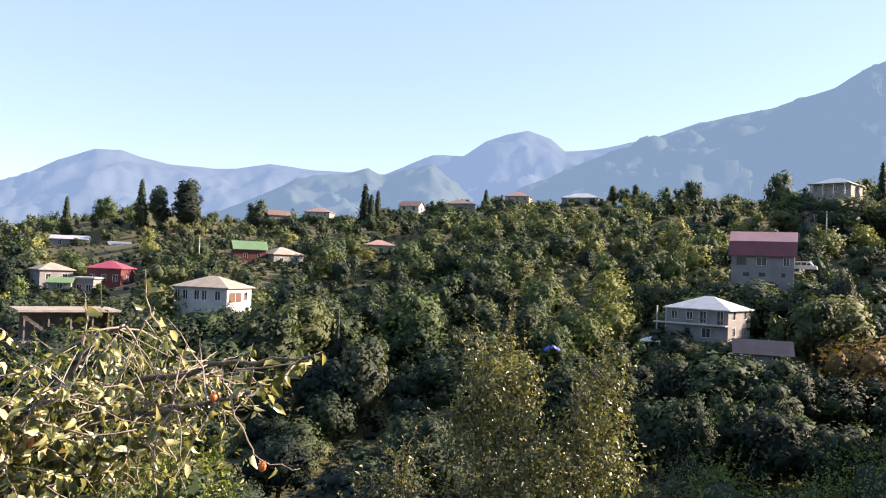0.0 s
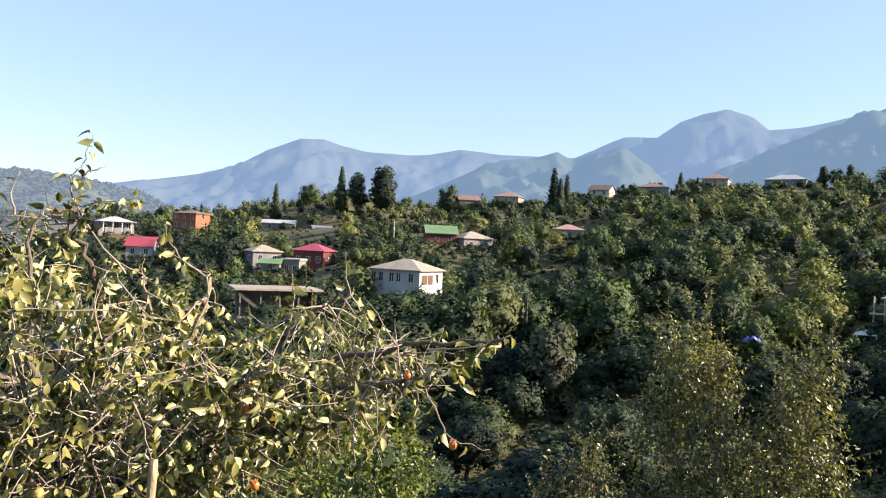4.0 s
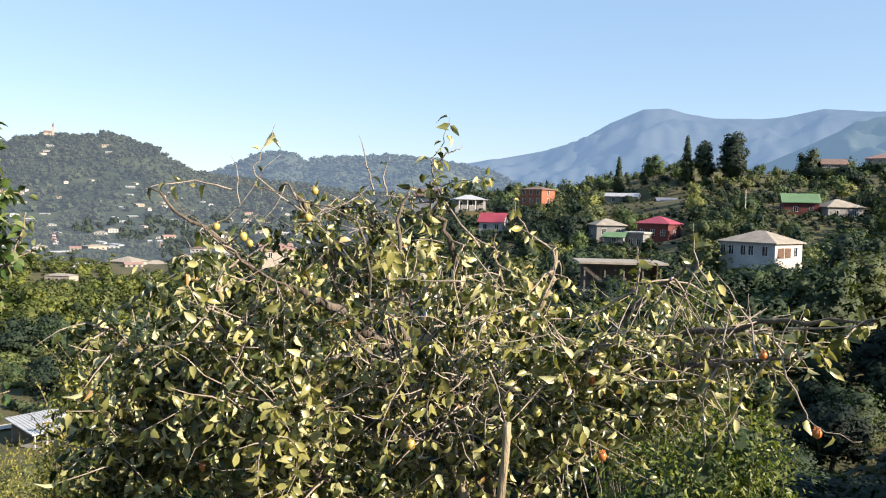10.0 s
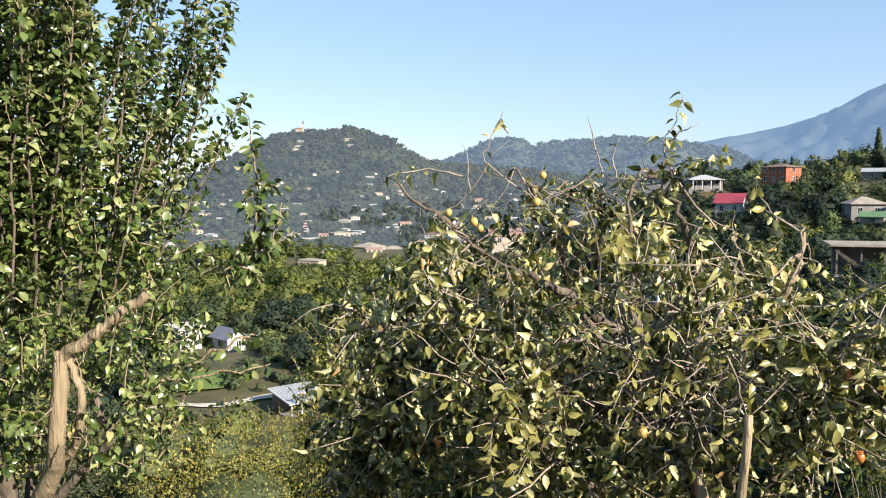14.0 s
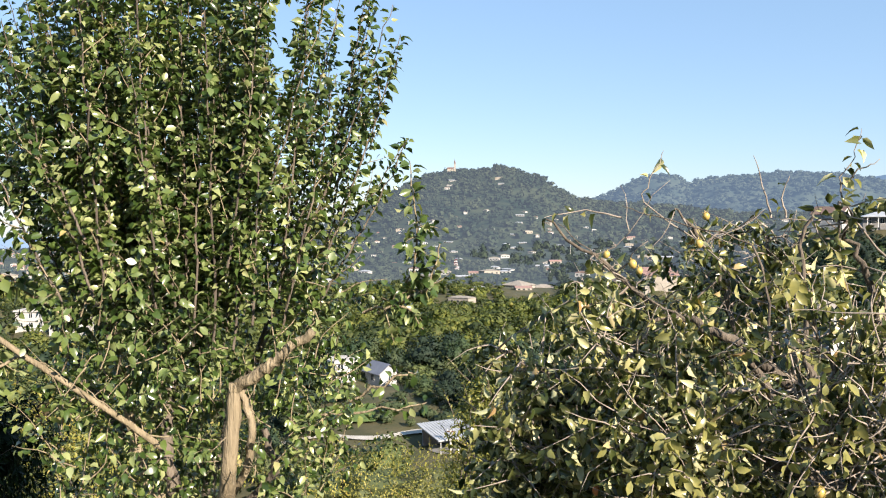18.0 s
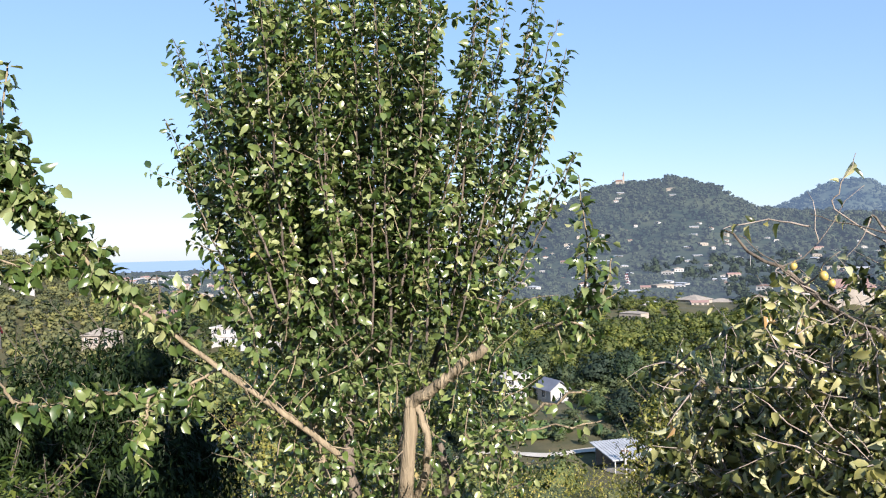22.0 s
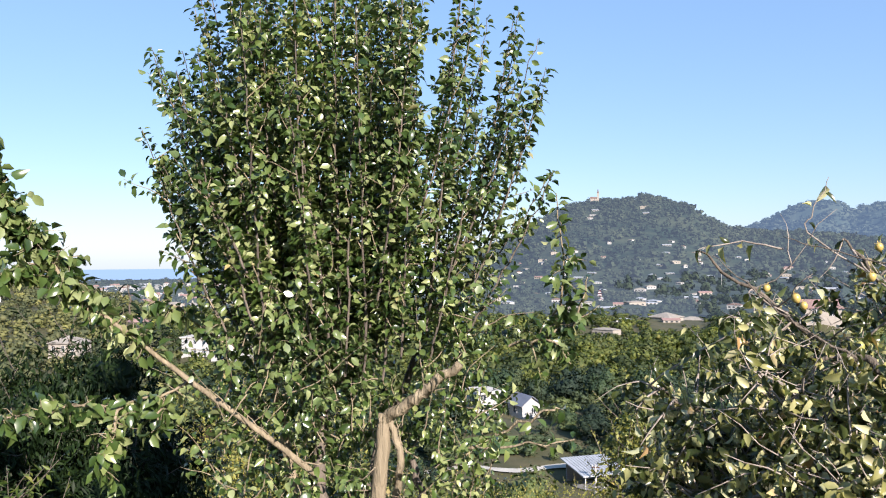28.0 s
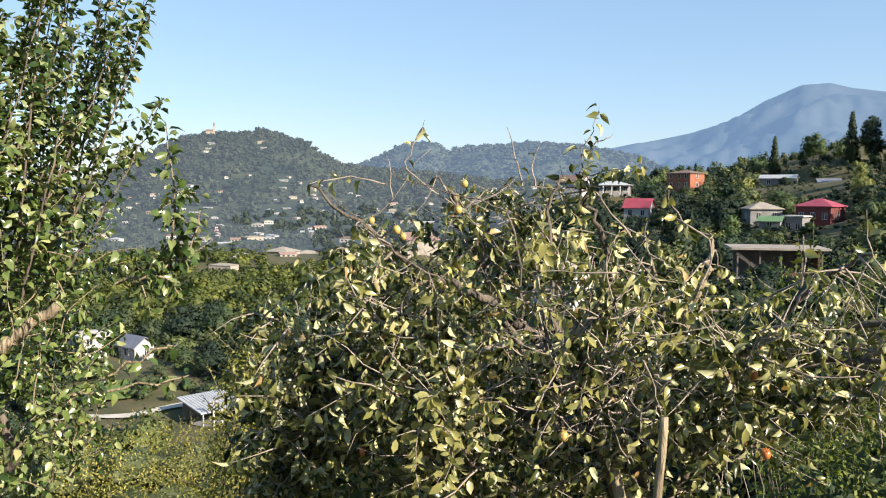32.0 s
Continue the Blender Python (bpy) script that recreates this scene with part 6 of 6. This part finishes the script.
def house_extras():
    """Balcony frame of the pale-roofed house, porch boards of the white one, chimneys."""
    for q, t in zip(HOUSES, built):
        w, d, h = q["w"], q["d"], q["h"]
        if q["label"].startswith("two-storey grey"):
            for x in (-w / 2 - 1.6, -w / 2 - 0.1):
                box_part("balcony_post", "concrete", t, x - 0.08, x + 0.08, -d / 2, -d / 2 + 0.16, -2.5, h)
            box_part("balcony_floor", "concrete", t, -w / 2 - 1.7, w / 2, -d / 2 - 0.9, -d / 2 - 0.01, h * 0.48, h * 0.52)
            box_part("balcony_rail", "grey_wall", t, -w / 2 - 1.7, w / 2, -d / 2 - 0.92, -d / 2 - 0.86, h * 0.66, h * 0.69)
        if q["label"].startswith("white rendered"):
            box_part("shutter", "wood", t, w / 2 + 0.005, w / 2 + 0.06, -3.2, -1.4, 1.0, 2.5, label="brown wooden shutters")
            box_part("shutter", "wood", t, w / 2 + 0.005, w / 2 + 0.06, -1.1, 0.5, 1.0, 2.5, label="brown wooden shutters")
        if q["label"].startswith("house with a maroon"):
            box_part("balcony_floor", "concrete", t, -w / 2 - 1.2, 0.0, -d / 2 - 1.4, -d / 2 - 0.01, 1.6, 1.75)
            box_part("balcony_rail", "frame", t, -w / 2 - 1.2, 0.0, -d / 2 - 1.42, -d / 2 - 1.36, 2.3, 2.4)
        if q["label"].startswith(("large cream", "house with a pale hip")):
            for x in (-w * 0.4, -w * 0.13, w * 0.13, w * 0.4):
                box_part("porch_post", "frame", t, x - 0.09, x + 0.09, -d / 2 - 1.5, -d / 2 - 1.32, 0.0, h - 0.15)
            box_part("porch_roof", q["cover"], t, -w / 2 - 0.3, w / 2 + 0.3, -d / 2 - 1.8, -d / 2 - 0.46, h - 0.15, h - 0.02)


house_extras()


def tall_tree(i, az, el_top, r, wide, label="", group="tall trees on the ridge"):
    p = spot(az, el_top, r)
    z = float(ground_z(p.x, p.y))
    return plant(i, p.x, p.y, z, max(p.z - z, 0.8), wide, label, group)


CYP = len(protos)
g9 = np.random.default_rng(909)
v9, f9, n9 = leaf_cloud(g9, lobes_of("cypress", g9), 1800, 0.04)
protos.append((mesh_of("crown", v9, f9, M["deep"], normals=n9), trunk_mesh(g9, 0.4), "dark pointed conifer on the ridge", "cypress"))
PINE = len(protos)
v9, f9, n9 = leaf_cloud(g9, lobes_of("pine", g9), 2200, 0.04)
protos.append((mesh_of("crown", v9, f9, M["deep"], normals=n9), trunk_mesh(g9, 0.5), "dark dense conifer on the ridge", "tall"))
for i, az, el, r, wide in ((PINE, 17.8, 5.2, 262, 1.25), (PINE, 19.3, 4.7, 262, 1.05), (CYP, 20.45, 5.0, 262, 0.9), (CYP, 5.6, 5.6, 300, 1.0), (CYP, 4.7, 5.2, 300, 0.9), (CYP, 5.15, 4.9, 296, 1.1), (CYP, 24.9, 3.6, 270, 0.9),
                           (1, -22.4, 7.3, 240, 0.65), (CYP, -28.3, 7.5, 235, 0.8), (2, -17.0, 6.7, 290, 1.1), (CYP, -2.9, 5.6, 318, 1.3), (PINE, -11.6, 6.1, 320, 1.0), (PINE, -13.2, 6.2, 320, 0.9), (1, -12.4, 6.05, 318, 1.0), (CYP, -4.0, 5.3, 318, 1.2),
                           (1, 22.6, 3.9, 285, 1.1), (3, 13.0, 4.3, 300, 1.0)):
    tall_tree(i, az, el, r, wide)
# single trees that stand out below the ridge
for i, az, el, r, wide in ((7, 5.4, -4.6, 96, 1.0), (3, -0.6, 1.6, 190, 1.2), (5, 9.5, -2.0, 118, 1.0), (5, -26.0, -0.5, 125, 1.2), (9, -27.6, -2.5, 112, 1.3), (5, -24.6, -0.6, 122, 0.9), (1, -19.6, -7.2, 84, 0.8), (1, -17.4, -7.6, 80, 0.7), (7, -26.2, 1.2, 140, 0.7),
                           (5, -5.5, 1.0, 170, 1.2), (5, -9.5, 2.4, 205, 1.3), (3, -2.4, 1.2, 165, 1.2), (1, 2.0, -1.2, 120, 1.0), (5, -12.5, 3.4, 240, 1.2), (3, 11.8, -2.9, 110, 1.0), (0, 9.8, -0.6, 128, 1.0), (2, -6.0, -2.0, 118, 1.1), (4, -9.3, -5.6, 96, 0.8)):
    tall_tree(i, az, el, r, wide)


# shrubs at the foot of the houses hide their lower walls
gs = np.random.default_rng(515)
for lo, hi, el, r in ((21.0, 29.0, -4.7, 108), (11.6, 19.2, -3.0, 124), (-22.5, -14.2, -3.9, 120), (-25.5, -18.6, -4.75, 104), (20.4, 27.4, -2.1, 176), (9.6, 15.0, -0.35, 205), (7.2, 10.2, 3.4, 303), (10.4, 12.8, 3.2, 295), (0.9, 3.7, 4.15, 311), (-2.8, 0.6, 4.45, 313), (-6.6, -3.8, 5.05, 322), (-11.4, -8.0, 5.0, 310), (3.0, 6.0, 1.25, 226), (-29.5, -22.6, 5.85, 223), (-25.8, -22.9, 4.15, 213), (-25.4, -18.4, 0.3, 140), (29.2, 31.6, 0.6, 244), (19.8, 23.0, 0.4, 236), (22.6, 26.8, 0.7, 250)):
    a = lo
    while a < hi:
        tall_tree((6, 8, 4, 1, 6, 8)[int(gs.integers(6))], a, el + gs.normal(0, 0.2), r + gs.uniform(-4, 3), gs.uniform(1.1, 1.9), group="shrubs below the houses")
        a += gs.uniform(0.9, 1.5) * 110 / r


# tall trees added out of view so that they keep the ravine in shade
for x, y, z, h in scatter(900, -60, -39, 40, 92, 6.0, 55, 17.0):
    if y - 0.16 * x < 27:
        continue
    plant((0, 1, 2, 0)[int(x * 7) % 4], x, y, z, h, 0.7, "", "tall trees above the ravine")


# ---- lane, lawn ----
def draped(name, azs, r0, r1, mat, label, lift):
    s = Shape()
    rs = np.linspace(r0, r1, 6)
    for a in azs:
        for r in rs:
            p = spot(a, 0, r + 1.2 * math.sin(a * 0.9))
            s.v.append((p.x, p.y, float(ground_z(p.x, p.y)) + lift))
    k = len(rs)
    s.f = [(i * k + j, (i + 1) * k + j, (i + 1) * k + j + 1, i * k + j + 1) for i in range(len(azs) - 1) for j in range(k - 1)]
    ob = s.done(name, M[mat])
    return tagged(ob, label, name.split("_")[0], kind="structure")


draped("road", np.arange(64.4, 75, 0.4), 91.0, 92.3, "road", "pale gravel lane past the shed", 0.2)
draped("lawn", np.arange(68.2, 72.3, 0.4), 98, 106, "lawn", "mown green lawn beside the lane", 0.3)


# ---- village on the far hill, town by the sea ----
def roof_solid(w, d, h, up, gable):
    s = Shape()
    x, y = w / 2 + 0.4, d / 2 + 0.4
    k = x if gable else max(x - y, 0.2)
    top = [(-x, -y, h), (x, -y, h), (x, y, h), (-x, y, h), (-k, 0, h + up), (k, 0, h + up)]
    s.v = top
    s.f = [(0, 1, 5, 4), (2, 3, 4, 5), (1, 2, 5), (3, 0, 4), (3, 2, 1, 0)]
    return s


small = []
for i, (wall, cover, w, d, h, up, gable) in enumerate((("white_wall", "zinc_roof", 10, 8, 4.2, 1.6, False), ("white_wall", "slate_roof", 9, 8, 5.6, 1.8, False), ("cream_wall", "tile_roof", 10, 7, 4.0, 2.0, True), ("grey_wall", "zinc_roof", 12, 7, 3.6, 1.6, True),
                                                         ("white_wall", "brown_roof", 9, 7, 5.4, 2.0, False), ("cream_wall", "slate_roof", 14, 9, 6.4, 1.4, False), ("white_wall", "concrete", 9, 9, 6.0, 0.3, False))):
    b = Shape()
    b.box(-w / 2, w / 2, -d / 2, d / 2, -4.0, h)
    win = Shape()
    win.box(-0.7, 0.7, -d / 2 - 0.05, -d / 2 + 0.02, 0, 1.5)
    small.append((mesh_of("wall", b.v, b.f, M[wall]), (lambda q: mesh_of("roof", q.v, q.f, M[cover]))(roof_solid(w, d, h, up, gable)), mesh_of("window", win.v, win.f, M["glass"]), w, h, cover))
ROOF_WORDS = {"zinc_roof": "pale metal", "slate_roof": "grey", "tile_roof": "red tile", "brown_roof": "brown", "concrete": "flat concrete"}
VILLAGE = []


def village(n, lo, hi, rmin, rmax, seed, group, scale=1.0):
    g = np.random.default_rng(seed)
    for _ in range(n):
        az, r = g.uniform(lo, hi), math.sqrt(g.uniform(rmin ** 2, rmax ** 2))
        p = spot(az, 0, r)
        if any(math.hypot(p.x - a, p.y - b) < 13 for a, b in VILLAGE):
            continue
        VILLAGE.append((p.x, p.y))
        wall, roof, win, w, h, cover = small[int(g.choice(7, p=(0.24, 0.2, 0.12, 0.18, 0.12, 0.1, 0.04)))]
        m = pose(p.x, p.y, float(ground_z(p.x, p.y)) - 0.6, 0, 0, az + g.uniform(-40, 40))
        t = empty("house", m @ Matrix.Diagonal((scale * g.uniform(0.9, 1.5), scale, scale * g.uniform(0.6, 0.95), 1)), "distant small house with a " + ROOF_WORDS[cover] + " roof", "house", group)
        put("wall", wall, t), put("roof", roof, t)
        for x in (-w * 0.3, 0.0, w * 0.3):
            put("window", win, t, at=Matrix.Translation((x, 0, h * 0.45)))


def town(n, lo, hi, rmin, rmax, seed, scale):
    """Far houses of the town by the sea, joined."""
    g = np.random.default_rng(seed)
    mats, vs, fs, slots = [], [], [], []
    for _ in range(n):
        az, r = g.uniform(lo, hi), math.sqrt(g.uniform(rmin ** 2, rmax ** 2))
        p = spot(az, 0, r)
        VILLAGE.append((p.x, p.y))
        wall, roof, win, w, h, cover = small[int(g.choice(7, p=(0.18, 0.14, 0.26, 0.1, 0.14, 0.12, 0.06)))]
        m = pose(p.x, p.y, float(ground_z(p.x, p.y)) - 0.6, 0, 0, az + g.uniform(-40, 40)) @ Matrix.Scale(scale * g.uniform(0.8, 1.25), 4)
        for me, shift in ((wall, 0), (roof, 0), (win, -w * 0.3), (win, 0), (win, w * 0.3)):
            k, mat = len(vs), me.materials[0]
            if mat not in mats:
                mats.append(mat)
            up = h * 0.45 if me is win else 0
            vs += [tuple(m @ (v.co + Vector((shift, 0, up)))) for v in me.vertices]
            fs += [tuple(k + i for i in q.vertices) for q in me.polygons]
            slots += [mats.index(mat)] * len(me.polygons)
    me = mesh_of("town", vs, fs, *mats)
    me.polygons.foreach_set("material_index", slots)
    tagged(put("town", me), "pale houses of a town with red and grey roofs", "town", kind="stuff")


village(120, 45, 74, 560, 800, 201, "village on the far hill", 0.46)
village(5, 56, 64, 930, 1010, 206, "village on the far hill", 0.55)
village(64, 46, 75, 235, 560, 202, "houses in the valley", 0.5)
village(34, 36, 47, 560, 1050, 204, "village on the far hill", 0.66)
town(170, 80, 99, 620, 1700, 203, 0.95)
village(7, 98, 112, 380, 560, 205, "houses on the left slope", 0.7)


def church():
    p = spot(62.85, 3.7, 1120)
    z = float(ground_z(p.x, p.y))
    t = empty("church", pose(p.x, p.y, z + 2, 0, 0, 62) @ Matrix.Scale(0.5, 4), "pale church with a tower on the hilltop", "church")
    box_part("nave", "cream_wall", t, -9, 8, -5, 5, -9, 9)
    s = Shape()
    s.v = [(-9.5, -5.5, 9), (8.5, -5.5, 9), (8.5, 5.5, 9), (-9.5, 5.5, 9), (-9.5, 0, 14), (8.5, 0, 14)]
    s.f = [(0, 1, 5, 4), (2, 3, 4, 5), (1, 2, 5), (3, 0, 4), (3, 2, 1, 0)]
    s.done("roof", M["brown_roof"], t)
    box_part("tower", "cream_wall", t, 9, 14, -2.5, 2.5, -9, 24)
    s = Shape()
    s.tube([(11.5, 0, 24), (11.5, 0, 25), (11.5, 0, 36)], [3.0, 2.6, 0.1], 8)
    s.done("spire", M["brown_roof"], t)


church()

# ---- far woods ----
VX = np.array(VILLAGE)
VA, VR = np.degrees(np.arctan2(-VX[:, 0], VX[:, 1])), np.hypot(VX[:, 0], VX[:, 1])


def clear_of_village(spots):
    out = []
    for s in spots:
        r, a = math.hypot(s[0], s[1]), math.degrees(math.atan2(-s[0], s[1]))
        if np.min(np.hypot(VX[:, 0] - s[0], VX[:, 1] - s[1])) < 11:
            continue
        if np.any((np.abs(VA - a) < 0.55 * 600 / VR) & (VR > r) & (VR - r < np.where(VR < 560, 26, 12))):
            continue
        out.append(s)
    return out


hill_trees = clear_of_village(scatter(16000, 44, 80, 500, 1230, 9.6, 31, 7.2))


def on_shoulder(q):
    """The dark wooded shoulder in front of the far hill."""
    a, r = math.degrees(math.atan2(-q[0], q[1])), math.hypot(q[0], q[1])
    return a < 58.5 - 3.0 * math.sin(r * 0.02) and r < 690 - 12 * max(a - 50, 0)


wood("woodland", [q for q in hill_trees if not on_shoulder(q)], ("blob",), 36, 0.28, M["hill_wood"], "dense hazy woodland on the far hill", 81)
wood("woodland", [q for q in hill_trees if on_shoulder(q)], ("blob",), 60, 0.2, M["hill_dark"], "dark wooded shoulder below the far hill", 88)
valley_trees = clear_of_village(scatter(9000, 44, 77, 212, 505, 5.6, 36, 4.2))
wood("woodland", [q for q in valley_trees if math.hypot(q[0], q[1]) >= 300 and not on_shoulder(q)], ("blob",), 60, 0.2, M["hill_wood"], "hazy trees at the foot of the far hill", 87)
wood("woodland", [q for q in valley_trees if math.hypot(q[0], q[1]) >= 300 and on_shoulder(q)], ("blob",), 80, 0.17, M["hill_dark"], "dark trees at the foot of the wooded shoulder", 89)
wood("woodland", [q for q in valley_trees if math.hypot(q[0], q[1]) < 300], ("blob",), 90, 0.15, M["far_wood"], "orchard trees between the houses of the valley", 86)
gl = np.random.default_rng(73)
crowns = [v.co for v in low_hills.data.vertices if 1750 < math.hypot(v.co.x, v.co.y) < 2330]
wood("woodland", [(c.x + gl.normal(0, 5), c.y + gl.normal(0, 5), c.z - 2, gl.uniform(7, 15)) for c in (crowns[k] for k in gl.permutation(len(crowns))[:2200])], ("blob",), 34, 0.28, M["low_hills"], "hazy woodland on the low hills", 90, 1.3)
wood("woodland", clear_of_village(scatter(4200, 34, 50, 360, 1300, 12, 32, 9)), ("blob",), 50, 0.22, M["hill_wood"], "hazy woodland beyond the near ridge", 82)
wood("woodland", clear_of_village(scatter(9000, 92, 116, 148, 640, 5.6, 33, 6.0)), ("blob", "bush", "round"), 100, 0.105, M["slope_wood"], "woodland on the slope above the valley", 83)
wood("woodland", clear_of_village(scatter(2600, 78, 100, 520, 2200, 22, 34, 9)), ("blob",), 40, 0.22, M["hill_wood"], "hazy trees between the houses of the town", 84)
